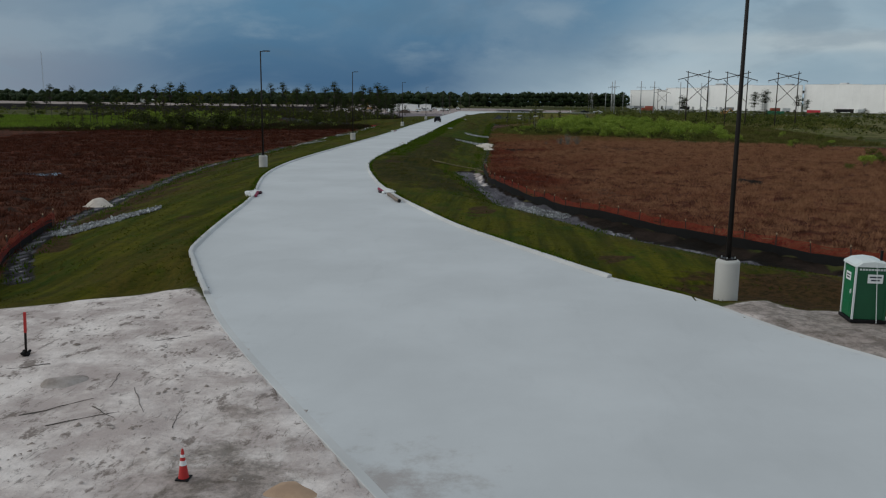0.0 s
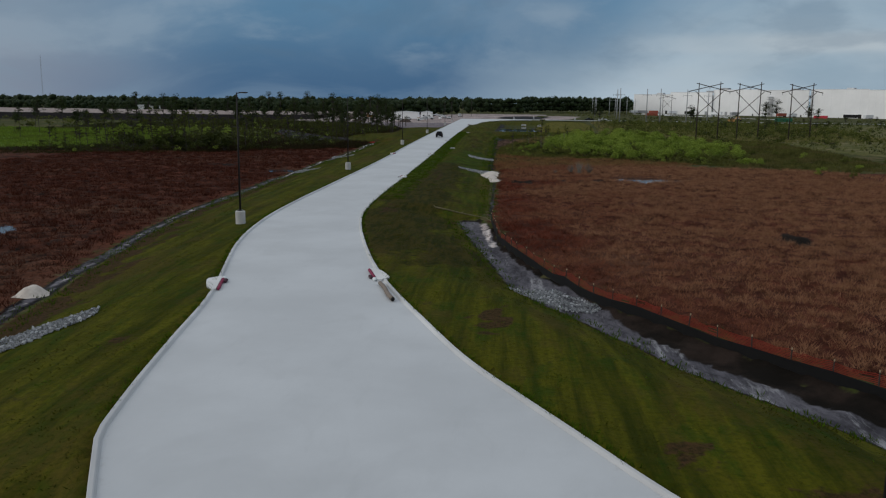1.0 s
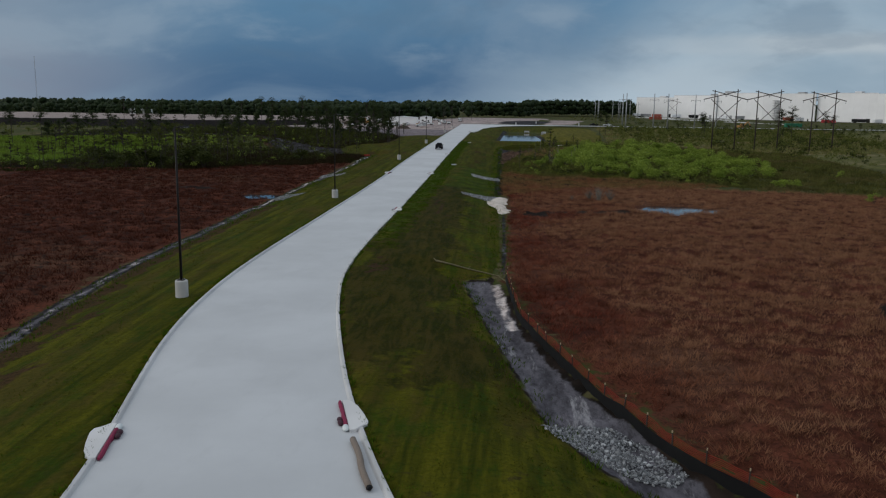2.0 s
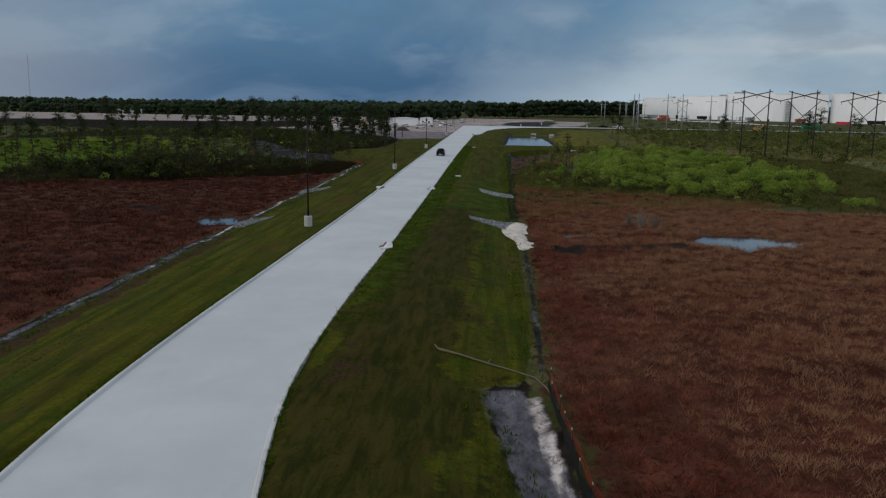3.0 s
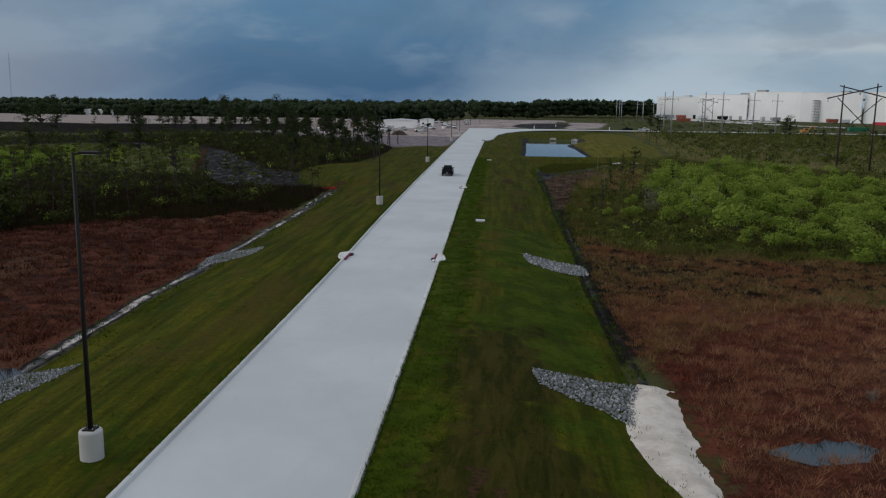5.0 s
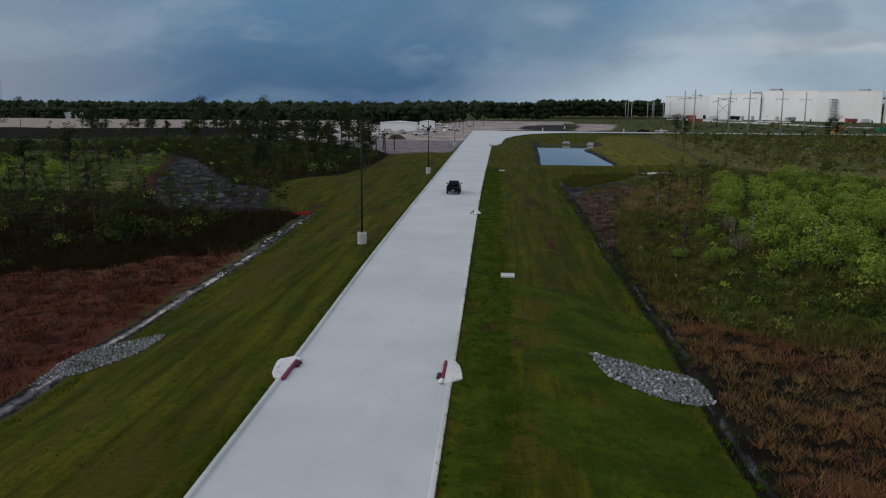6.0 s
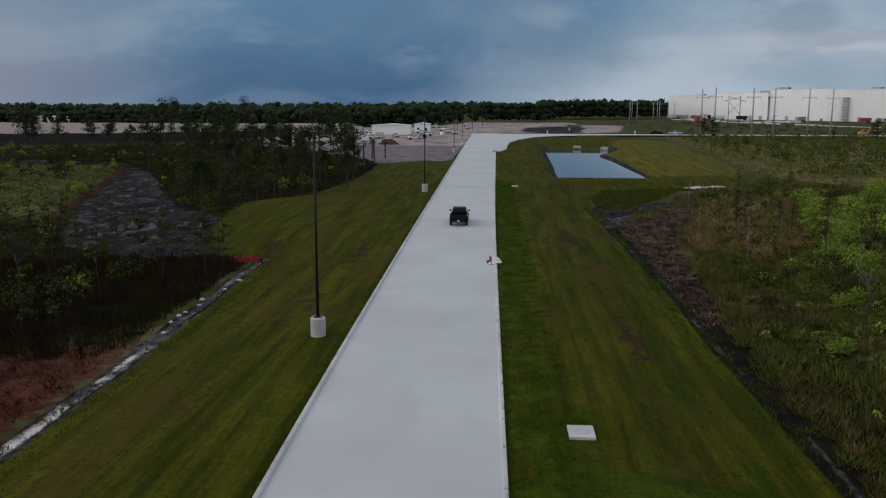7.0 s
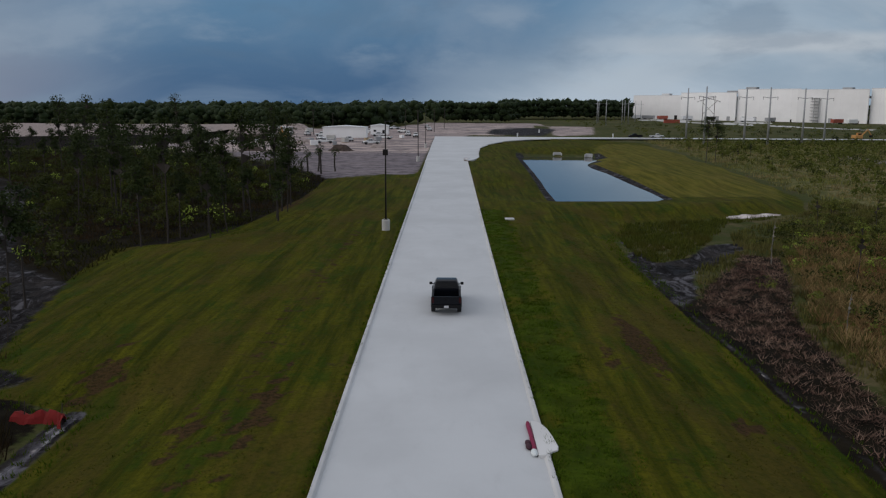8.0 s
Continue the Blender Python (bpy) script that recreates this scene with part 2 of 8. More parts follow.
    dirt = g.math("ADD", g.attr("dirt"), g.math("MULTIPLY", g.math("SUBTRACT", g.noise(0.8, 7, 0.75), 0.5), 1.6))
    sand = g.mix(g.math("MULTIPLY", g.smooth(dirt, 0.4, 0.8), 0.8), sand, g.mix(g.smooth(g.noise(1.7, 7, 0.8), 0.4, 0.62), (0.095, 0.078, 0.064), (0.30, 0.25, 0.225)))
    c = g.mix(mask("sand", 0.5), c, sand)
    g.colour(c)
    wet = g.math("MULTIPLY", mask("mud", 0.6), g.math("MULTIPLY", g.smooth(ruts, 0.50, 0.40), 0.35))
    g.put(g.math("SUBTRACT", 0.95, wet), g.bsdf.inputs["Roughness"])
    g.bump(g.math("ADD", g.math("MULTIPLY", mid, 1.5), g.math("MULTIPLY", fine, 0.5)), 0.55, 0.16)
    return g.mat


def concrete(name, base=(0.50, 0.505, 0.52), dirt=0.18, dusty=False):
    g = Graph(name, 0.85, spec=0.3)
    a, b = g.noise(0.12, 6, 0.6), g.noise(9.0, 4, 0.6)
    c = g.mix(g.smooth(a, 0.32, 0.7), tuple(v * (1 - dirt) for v in base), tuple(v * (1 + dirt * 0.35) for v in base))
    c = g.mix(g.math("MULTIPLY", g.smooth(g.noise(0.9, 6, 0.7, (1, 0.25, 1)), 0.55, 0.75), 0.35), c, tuple(v * 0.80 for v in base))
    c = g.mix(g.math("MULTIPLY", g.smooth(g.noise(0.35, 7, 0.75), 0.68, 0.78), 0.35), c, tuple(v * (0.62, 0.58, 0.55)[k] for k, v in enumerate(base)))
    c = g.mix(g.math("MULTIPLY", g.smooth(g.noise(0.28, 5, 0.6, (1, 0.55, 1), 0.8), 0.50, 0.66), 0.24), c, tuple(v * 0.80 for v in base))
    c = g.mix(g.math("MULTIPLY", b, 0.15), c, tuple(v * 0.85 for v in base))
    if dusty:
        dust = g.math("ADD", g.attr("dust"), g.math("MULTIPLY", g.math("SUBTRACT", g.noise(1.3, 7, 0.75), 0.5), 1.3))
        c = g.mix(g.math("MULTIPLY", g.smooth(dust, 0.35, 0.85), 0.75), c, (0.27, 0.235, 0.22))
    g.colour(c)
    g.bump(b, 0.25, 0.01)
    return g.mat


M_GROUND = ground_material()
M_ROAD = concrete("road_concrete", (0.505, 0.518, 0.530), 0.10, True)
M_KERB = concrete("kerb_concrete", (0.52, 0.52, 0.52), 0.22)
M_SLAB = concrete("pale_cast_concrete", (0.62, 0.615, 0.61), 0.12)
M_BASE = concrete("cast_concrete", (0.50, 0.49, 0.47), 0.22)
M_POLE = plain("bronze_painted_steel", (0.014, 0.011, 0.010), 0.55, spec=0.2)
M_GALV = plain("galvanised_steel", (0.34, 0.35, 0.36), 0.5, 0.3)
M_WOOD_DARK = plain("creosoted_timber", (0.045, 0.032, 0.026), 0.9)
M_BARK = plain("bark", (0.038, 0.030, 0.025), 0.95, wear=0.5, scale=3)
M_DEAD = plain("bleached_wood", (0.17, 0.155, 0.13), 0.9, wear=0.35)
M_STICK = plain("grey_dead_wood", (0.085, 0.072, 0.062), 0.95, wear=0.5, scale=4)
M_LOG = plain("weathered_log", (0.125, 0.108, 0.052), 0.95, wear=0.5, scale=2.5)
M_PAINT = plain("black_car_paint", (0.0035, 0.0045, 0.008), 0.22, 0.0, 0.3, spec=0.22)
M_TRIM = plain("black_plastic", (0.008, 0.008, 0.009), 0.65, spec=0.18)
M_TYRE = plain("tyre_rubber", (0.014, 0.014, 0.015), 0.85, scale=12)
M_RIM = plain("dark_alloy", (0.05, 0.05, 0.055), 0.35, 0.8)
M_REDLENS = plain("tail_lens", (0.040, 0.003, 0.004), 0.25, spec=0.2)
M_PLATE = plain("pale_plate", (0.55, 0.56, 0.58), 0.5)
M_WHITE = plain("white_paint", (0.72, 0.73, 0.74), 0.5, wear=0.12)
M_GREEN = plain("green_plastic", (0.006, 0.135, 0.050), 0.45, wear=0.3, scale=2)
M_GREEN_DARK = plain("dark_green_plastic", (0.004, 0.075, 0.030), 0.5, wear=0.3, scale=2)
M_ROOFCAP = plain("translucent_white_plastic", (0.62, 0.66, 0.66), 0.5, wear=0.15)
M_INK = plain("sign_ink", (0.05, 0.055, 0.07), 0.6)
M_ORANGE = plain("orange_mesh", (0.34, 0.038, 0.018), 0.8, wear=0.35, scale=3)
M_FABRIC = plain("black_geotextile", (0.009, 0.009, 0.010), 0.8, wear=0.3, scale=3)
M_STAKE = plain("pale_timber", (0.42, 0.32, 0.20), 0.85)
M_CONE = plain("orange_red_plastic", (0.46, 0.022, 0.022), 0.5)
M_NET = plain("dull_red_netting", (0.33, 0.018, 0.016), 0.85, wear=0.45, scale=2.5)
M_SOCK = plain("crimson_fabric", (0.21, 0.010, 0.050), 0.85, wear=0.4, scale=5)
M_SACK = plain("dark_maroon_sacking", (0.045, 0.012, 0.022), 0.9, wear=0.4, scale=6)
M_WATTLE = plain("jute_netting", (0.20, 0.16, 0.13), 0.95, wear=0.5, scale=9)
M_ROCK = None
M_NEEDLE = foliage("pine_needles", (0.010, 0.019, 0.005), (0.040, 0.054, 0.012), 0.2)
M_PALM = foliage("palm_fronds", (0.020, 0.036, 0.010), (0.055, 0.075, 0.022), 0.2)
M_LEAF = foliage("shrub_leaves", (0.075, 0.125, 0.010), (0.330, 0.410, 0.068), 0.3)
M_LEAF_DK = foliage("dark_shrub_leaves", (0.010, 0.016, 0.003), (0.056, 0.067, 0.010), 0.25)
M_LEAF_WD = foliage("woodland_leaves", (0.016, 0.022, 0.004), (0.100, 0.110, 0.018), 0.28)
M_LEAF_OL = foliage("olive_shrub_leaves", (0.040, 0.054, 0.008), (0.155, 0.165, 0.034), 0.3)
M_FARWOOD = foliage("far_wood_leaves", (0.008, 0.017, 0.007), (0.030, 0.046, 0.014), 0.1)
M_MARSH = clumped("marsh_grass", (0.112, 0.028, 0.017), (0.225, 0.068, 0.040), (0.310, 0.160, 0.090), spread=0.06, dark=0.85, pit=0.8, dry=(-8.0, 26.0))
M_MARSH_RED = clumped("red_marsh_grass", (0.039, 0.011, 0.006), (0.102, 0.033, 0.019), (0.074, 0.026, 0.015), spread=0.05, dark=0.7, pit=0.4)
M_STRAW = clumped("straw_tussock", (0.235, 0.115, 0.060), (0.370, 0.210, 0.118), (0.280, 0.130, 0.070), spread=0.15, dark=0.35)
M_WEED = clumped("weed_blades", (0.032, 0.062, 0.003), (0.066, 0.115, 0.006), (0.050, 0.074, 0.006), spread=0.25)
M_LITTER = clumped("reed_litter", (0.066, 0.040, 0.030), (0.350, 0.235, 0.175), (0.135, 0.076, 0.058), spread=0.3, dark=0.7, pit=0.6)
M_CUT = clumped("cut_field_blades", (0.040, 0.062, 0.005), (0.105, 0.140, 0.014), (0.060, 0.064, 0.010), spread=0.2, dark=0.5)
M_RUSH = clumped("rush_blades", (0.034, 0.044, 0.008), (0.100, 0.112, 0.018), (0.070, 0.066, 0.014), spread=0.2)
M_SEDGE = clumped("sedge", (0.044, 0.048, 0.013), (0.160, 0.160, 0.042), (0.130, 0.108, 0.042), spread=0.07, dark=0.6)
M_SEDGE_DRY = clumped("dry_sedge", (0.085, 0.090, 0.024), (0.265, 0.255, 0.085), (0.265, 0.205, 0.100), spread=0.07, dark=0.6)
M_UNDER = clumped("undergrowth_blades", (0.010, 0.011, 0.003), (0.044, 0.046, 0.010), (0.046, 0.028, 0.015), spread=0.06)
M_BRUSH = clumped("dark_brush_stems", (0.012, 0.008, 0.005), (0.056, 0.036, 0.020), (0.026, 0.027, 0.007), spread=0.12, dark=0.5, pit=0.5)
M_GREENGRASS = clumped("rank_green_grass", (0.042, 0.056, 0.007), (0.150, 0.168, 0.030), (0.150, 0.100, 0.044), spread=0.14, dark=0.5, pit=0.45)
M_TAN = clumped("tan_grass", (0.140, 0.090, 0.040), (0.390, 0.275, 0.130), (0.250, 0.130, 0.062), spread=0.15, dark=0.5, pit=0.5)
M_RUSTGRASS = clumped("straw_rust_grass", (0.082, 0.054, 0.019), (0.320, 0.212, 0.088), (0.230, 0.098, 0.050), spread=0.12, dark=0.4, pit=0.45)
M_LAWN = clumped("lawn_blades", (0.026, 0.034, 0.003), (0.060, 0.064, 0.005), (0.058, 0.045, 0.009), 0.5, 0.25)
M_MEADOW = clumped("meadow_blades", (0.085, 0.150, 0.014), (0.190, 0.260, 0.036), (0.090, 0.100, 0.024), spread=0.06)


def rock_material():
    g = Graph("limestone_riprap", 0.85, spec=0.3)
    c = g.mix(g.chance(), (0.075, 0.08, 0.088), (0.56, 0.58, 0.60))
    c = g.mix(g.math("MULTIPLY", g.noise(5.0, 5, 0.7), 0.5), c, (0.20, 0.19, 0.18))
    g.colour(c)
    g.bump(g.noise(9.0, 5, 0.7), 0.5, 0.04)
    return g.mat


def loose_rock_material():
    g = Graph("limestone_chippings_shaded", 0.85, spec=0.3)
    # darker than the stones: the shade of their gaps is in this colour
    g.colour(g.mix(g.island(), (0.05, 0.053, 0.056), (0.24, 0.25, 0.26)))
    return g.mat


def water_material():
    g = Graph("still_water", 0.04, spec=0.5)
    g.colour((0.020, 0.026, 0.030))
    g.bump(g.noise(1.2, 3, 0.5, (1, 0.5, 1)), 0.05, 0.02)
    return g.mat


def glass_material():
    g = Graph("tinted_glass", 0.05, spec=0.5)
    g.colour((0.006, 0.007, 0.009))
    return g.mat


def wall_panels(name="white_wall_panels", tint=1.0):
    g = Graph(name, 0.6, spec=0.3)
    c = g.mix(g.smooth(g.noise(0.05, 4, 0.6), 0.35, 0.65), tuple(0.84 * tint for _ in range(3)), tuple(0.91 * tint for _ in range(3)))
    c = g.mix(g.math("MULTIPLY", g.noise(0.35, 5, 0.6, (1, 1, 0.15)), 0.2), c, (0.62, 0.60, 0.59))
    g.colour(c)
    return g.mat


M_ROCK, M_CHIP_SHADED, M_WATER, M_GLASS, M_PANEL = rock_material(), loose_rock_material(), water_material(), glass_material(), wall_panels()
M_PANEL_GREY = wall_panels("grey_white_wall_panels", 0.93)

# ---- mesh helpers ----
def part(name, bm, material, parent=None, label="", smooth=False):
    me = bpy.data.meshes.new(name)
    bm.to_mesh(me)
    bm.free()
    if material:
        me.materials.append(material)
    if smooth:
        me.polygons.foreach_set("use_smooth", [True] * len(me.polygons))
    ob = new(name, me)
    if parent:
        ob.parent = parent
    if label:
        tagged(ob, label)
    return ob


def thing(name, label, category, group="", kind="", m=None):
    ob = new(name)
    ob.empty_display_size = 0.3
    tagged(ob, label, category, group, kind)
    if m is not None:
        ob.matrix_basis = m
    return ob


def box(bm, centre, size, bevel=0.0, turn=None):
    r = bmesh.ops.create_cube(bm, size=1.0, matrix=Matrix.Translation(centre) @ (turn or Matrix()) @ Matrix.Diagonal((*size, 1)))
    if bevel:
        edges = {e for v in r["verts"] for e in v.link_edges}
        bmesh.ops.bevel(bm, geom=list(edges), offset=bevel, segments=2, affect="EDGES", profile=0.6)


def rod(bm, a, b, r0, r1=None, sides=10, cap=True):
    a, b = Vector(a), Vector(b)
    d = b - a
    m = Matrix.Translation((a + b) / 2) @ d.to_track_quat("Z", "Y").to_matrix().to_4x4()
    bmesh.ops.create_cone(bm, cap_ends=cap, segments=sides, radius1=r0, radius2=r0 if r1 is None else r1, depth=d.length, matrix=m)


def lathe(bm, profile, sides=24, axis="Z"):
    """Turns (radius, height) pairs round an axis."""
    rings = []
    for r, h in profile:
        ring = []
        for k in range(sides):
            a = 2 * math.pi * k / sides
            p = (r * math.cos(a), r * math.sin(a), h) if axis == "Z" else (h, r * math.cos(a), r * math.sin(a))
            ring.append(bm.verts.new(p))
        rings.append(ring)
    for lo, hi in zip(rings, rings[1:]):
        for k in range(sides):
            bm.faces.new((lo[k], lo[(k + 1) % sides], hi[(k + 1) % sides], hi[k]))
    for ring, flip in ((rings[0], True), (rings[-1], False)):
        bm.faces.new(ring[::-1] if flip else ring)
    bmesh.ops.recalc_face_normals(bm, faces=bm.faces[:])


def tri_mesh(name, verts, faces, material, smooth=False):
    """A mesh object from arrays: verts (n, 3), faces (m, 3 or 4)."""
    me = bpy.data.meshes.new(name)
    n, k = faces.shape
    me.vertices.add(len(verts))
    me.vertices.foreach_set("co", np.ascontiguousarray(verts, dtype=np.float32).ravel())
    me.loops.add(n * k)
    me.loops.foreach_set("vertex_index", np.ascontiguousarray(faces, dtype=np.int32).ravel())
    me.polygons.add(n)
    me.polygons.foreach_set("loop_start", np.arange(0, n * k, k, dtype=np.int32))
    if smooth:
        me.polygons.foreach_set("use_smooth", np.ones(n, dtype=bool))
    me.update(calc_edges=True)
    me.materials.append(material)
    return me


# ---- plan of the place ----
def curve(points, step=1.5):
    """A smooth line through plan points."""
    p = [np.array(q, float) for q in points]
    p = [2 * p[0] - p[1], *p, 2 * p[-1] - p[-2]]
    out = []
    for a, b, c, d in zip(p, p[1:], p[2:], p[3:]):
        n = max(1, int(np.hypot(*(c - b)) / step))
        for k in range(n):
            t = k / n
            out.append(0.5 * (2 * b + (c - a) * t + (2 * a - 5 * b + 4 * c - d) * t * t + (3 * b - a - 3 * c + d) * t**3))
    return np.array([*out, p[-2]])


def resample(line, n):
    s = np.r_[0, np.cumsum(np.hypot(*np.diff(line, axis=0).T))]
    u = np.linspace(0, s[-1], n)
    return np.c_[np.interp(u, s, line[:, 0]), np.interp(u, s, line[:, 1])]


def sdf(poly, x, y):
    """Distance to a closed outline, positive inside."""
    d = np.full(x.shape, 1e9)
    inside = np.zeros(x.shape, bool)
    poly = np.asarray(poly, float)
    for (ax, ay), (bx, by) in zip(poly, np.roll(poly, -1, axis=0)):
        ex, ey = bx - ax, by - ay
        t = np.clip(((x - ax) * ex + (y - ay) * ey) / (ex * ex + ey * ey + 1e-9), 0, 1)
        d = np.minimum(d, np.hypot(x - ax - t * ex, y - ay - t * ey))
        cross = (ay > y) != (by > y)
        with np.errstate(divide="ignore", invalid="ignore"):
            inside ^= cross & (x < ex * (y - ay) / np.where(ey == 0, 1e-9, ey) + ax)
    return np.where(inside, d, -d)


def step01(v, lo, hi):
    t = np.clip((np.asarray(v) - lo) / (hi - lo), 0, 1)
    return t * t * (3 - 2 * t)


def waves(x, y, size, seed):
    """Cheap smooth relief, about -1 to 1."""
    r = np.random.RandomState(seed)
    out = 0
    for k in range(7):
        a, f, p = r.uniform(0, 6.28), r.uniform(0.6, 1.9) / size, r.uniform(0, 6.28)
        out = out + np.sin((x * math.cos(a) + y * math.sin(a)) * f * 6.28 + p)
    return out / 3.5


ROAD_LEFT = curve([(8, 2), (2, 12), (-2.1, 18.6), (-6.4, 25.6), (-9.0, 30.2), (-11.8, 36.1), (-14.1, 41.2)], 1.0)
ROAD_LEFT = np.r_[ROAD_LEFT, curve([(-14.35, 42.2), (-15.15, 46.5), (-16.1, 52.5), (-17.7, 62.6), (-21.4, 78.6), (-23.1, 91.5), (-23.7, 106), (-23.75, 130), (-23.8, 160), (-24.15, 190), (-24.75, 218), (-25.15, 243), (-25.8, 295), (-26.9, 400), (-27.2, 421)])]
ROAD_RIGHT = curve([(24, 6), (17, 19), (12.6, 26), (9.7, 30.4), (7.5, 35), (5.0, 38), (2.25, 43), (0.1, 47), (-1.95, 51), (-4.3, 57), (-7.3, 65.2), (-10.0, 74.5), (-12.9, 87.5), (-14.5, 98), (-15.0, 108), (-15.2, 122), (-15.2, 145), (-15.55, 190), (-16.2, 245), (-16.65, 300), (-17.0, 421)])
JUNCTION = [(-27.2, 421), (-27.9, 500), (-28.4, 569), (60, 571), (170, 574), (420, 580), (420, 571), (170, 565), (60, 561), (24, 553), (9, 544), (-1, 529), (-8, 506), (-12.2, 480), (-13.4, 455), (-13.9, 436), (-15.2, 427), (-17.0, 421)]
ROAD = np.r_[ROAD_LEFT, JUNCTION[1:], ROAD_RIGHT[::-1]]
VERGE = [(-26, 26), (-16.5, 30.4), (-11.2, 34.3), (-6, 30), (6.5, 34.0), (8.2, 34.2), (8.7, 34.1), (9.4, 34.8), (10.2, 35.1), (11.0, 33.8), (12.3, 33.9), (14.3, 32.8), (15.6, 29.6), (22, 20), (40, 14), (36, 30), (30, 34), (21.5, 40), (14.2, 45.4), (11.8, 49.2), (9.9, 51.8), (7.9, 55.0), (5.9, 59.5), (4.8, 61.9), (2.0, 66.9), (0.1, 71.4), (-1.6, 79.5), (-2.95, 87.1), (-4.2, 94.5), (-5.5, 102.5), (-2.9, 103.8), (-2.2, 112), (-2.4, 140), (-3.2, 165), (-3.5, 188), (-3.0, 208), (-3.4, 234), (-3.0, 250), (-3.3, 264), (-3.5, 284), (-2.6, 312), (2, 326), (15.6, 331), (29, 337), (36, 357), (42, 410), (50, 545), (20, 560), (-27, 560), (-27.5, 386), (-45, 378), (-44, 355), (-46, 318), (-50, 309), (-55, 305), (-52.5, 290), (-49.7, 275), (-44, 262.5), (-37.7, 260), (-36.9, 240), (-36.4, 215), (-36.2, 190), (-35.8, 165), (-35.5, 150), (-35.2, 128), (-34.6, 106)]
VERGE += [(-33.3, 92), (-31.7, 80), (-29.8, 70), (-28.0, 60), (-26.7, 53), (-24, 43), (-20.5, 36)]
SAND_FRONT = [(-80, -30), (9, -10), (9, 5), (-2.0, 18.9), (-6.2, 25.9), (-11.2, 34.1), (-16.5, 30.4), (-26, 26), (-80, 10)]
SAND_SIDE = [(8.2, 34.0), (9.5, 30), (11.5, 24), (16, 15), (60, -20), (60, -5), (24, 18), (15.5, 29.5), (14.2, 32.6), (12.3, 33.7), (11.0, 33.6), (10.2, 34.9), (9.4, 34.6), (8.7, 33.9)]
DITCH_RIGHT = [(30, 32), (21, 41), (15.3, 42.6), (10.3, 50.5), (7.2, 54.6), (5.3, 59), (3.2, 64.2), (0.3, 70), (-1.9, 80.7), (-3.8, 91), (-5.5, 102.5), (-2.9, 103.8), (-1.8, 100), (-0.3, 90), (3.2, 76), (6, 68), (11.5, 58.4), (18.5, 48.8), (34, 36)]
SILT_BED = [(-5.3, 102.4), (-2.8, 87), (0.3, 71.3), (2.2, 67), (5, 62), (6.1, 59.6), (8.2, 55), (12.0, 49.3), (14.6, 45.5), (22, 40.6), (31, 34), (32, 35), (24, 42.4), (16.3, 47.3), (13.9, 50.4), (11.5, 53.5), (9.4, 57.0), (7.1, 61.8), (6.2, 65.5), (4.4, 71.2), (2.0, 77.2), (-0.6, 86.8), (-1.9, 98), (-3.0, 103)]
DITCH_LEFT = curve([(-21, 39), (-25, 46), (-28.3, 57), (-30.3, 68), (-32.4, 81), (-34.3, 95), (-35.6, 115), (-36.2, 140), (-36.5, 165), (-37.0, 190), (-37.1, 215), (-37.7, 240), (-38.4, 260)], 4)
DITCH_EDGE = curve([(-2.0, 104), (-1.7, 125), (-2.0, 150), (-2.8, 184), (-2.4, 210), (-2.8, 235), (-2.4, 250), (-2.8, 265), (-3.0, 285), (-1.8, 312)], 4)
MARSH_RIGHT = [(-1.7, 106), (-0.2, 91), (3.5, 77), (6.4, 68.5), (12, 59), (19, 49.5), (34, 37), (60, 30), (140, 60), (120, 160), (60, 178), (30, 184), (6, 186), (-1.2, 184)]
MARSH_LEFT = [(-22, 39), (-28.8, 60), (-33, 80), (-35.4, 100), (-36.3, 130), (-36.6, 170), (-37.6, 205), (-38.4, 232), (-45, 231), (-48, 223), (-57, 221), (-66, 211), (-95, 204), (-150, 194), (-170, 60), (-60, 20)]
FIELD_LEFT = [(-98, 262), (-110, 222), (-124, 206), (-260, 204), (-320, 340), (-190, 336), (-150, 350), (-135, 352), (-114, 300)]
THICKET = [(3, 212), (12, 205), (36, 203), (48, 230), (58, 290), (40, 325), (22, 300), (8, 262)]
SITE = [(-27.6, 386), (-45, 379), (-52, 396), (-80, 446), (-120, 480), (-130, 640), (-60, 680), (-40, 800), (40, 800), (10, 640), (0, 590), (-28, 569)]
HAUL = [(-42.5, 264.5), (-47, 268), (-49, 277), (-52, 288.5), (-60, 296), (-64, 303), (-74, 322), (-83, 342), (-92, 358), (-98, 366), (-104, 376), (-122, 384), (-150, 390), (-150, 384), (-118, 378), (-104, 371), (-97, 358), (-88.5, 333), (-77.5, 302), (-69, 281), (-61, 266), (-51.5, 260.5), (-46, 261)]
CUT_FIELD = [(-71, 281), (-79, 302), (-90, 335), (-98, 358), (-105, 371), (-150, 384), (-170, 350), (-116, 298), (-96, 282)]
REED_BED = [(-2.3, 238), (-2.2, 250), (-2.0, 265), (-1.8, 283), (0.5, 289), (5, 297), (9, 305), (12, 303), (8, 290), (4.2, 280), (2.6, 270), (1.4, 262), (0.2, 250), (-1.2, 238)]
DARK_STRIP = [(-4.5, 166), (-4.5, 226), (-4.5, 292), (-1, 292), (-1.2, 262), (2, 262), (6, 272), (14, 262), (12, 236), (16, 215), (30, 196), (12, 186), (3, 176)]
WOOD = [(-39.6, 238), (-46, 226), (-60, 209), (-95, 192), (-150, 184), (-190, 300), (-190, 420), (-120, 470), (-80, 440), (-50, 396), (-43, 378), (-42, 357), (-43, 320), (-49, 306), (-49, 290), (-46, 275), (-42, 264), (-39.5, 258)]
BARE = (-0.9, 57.8)
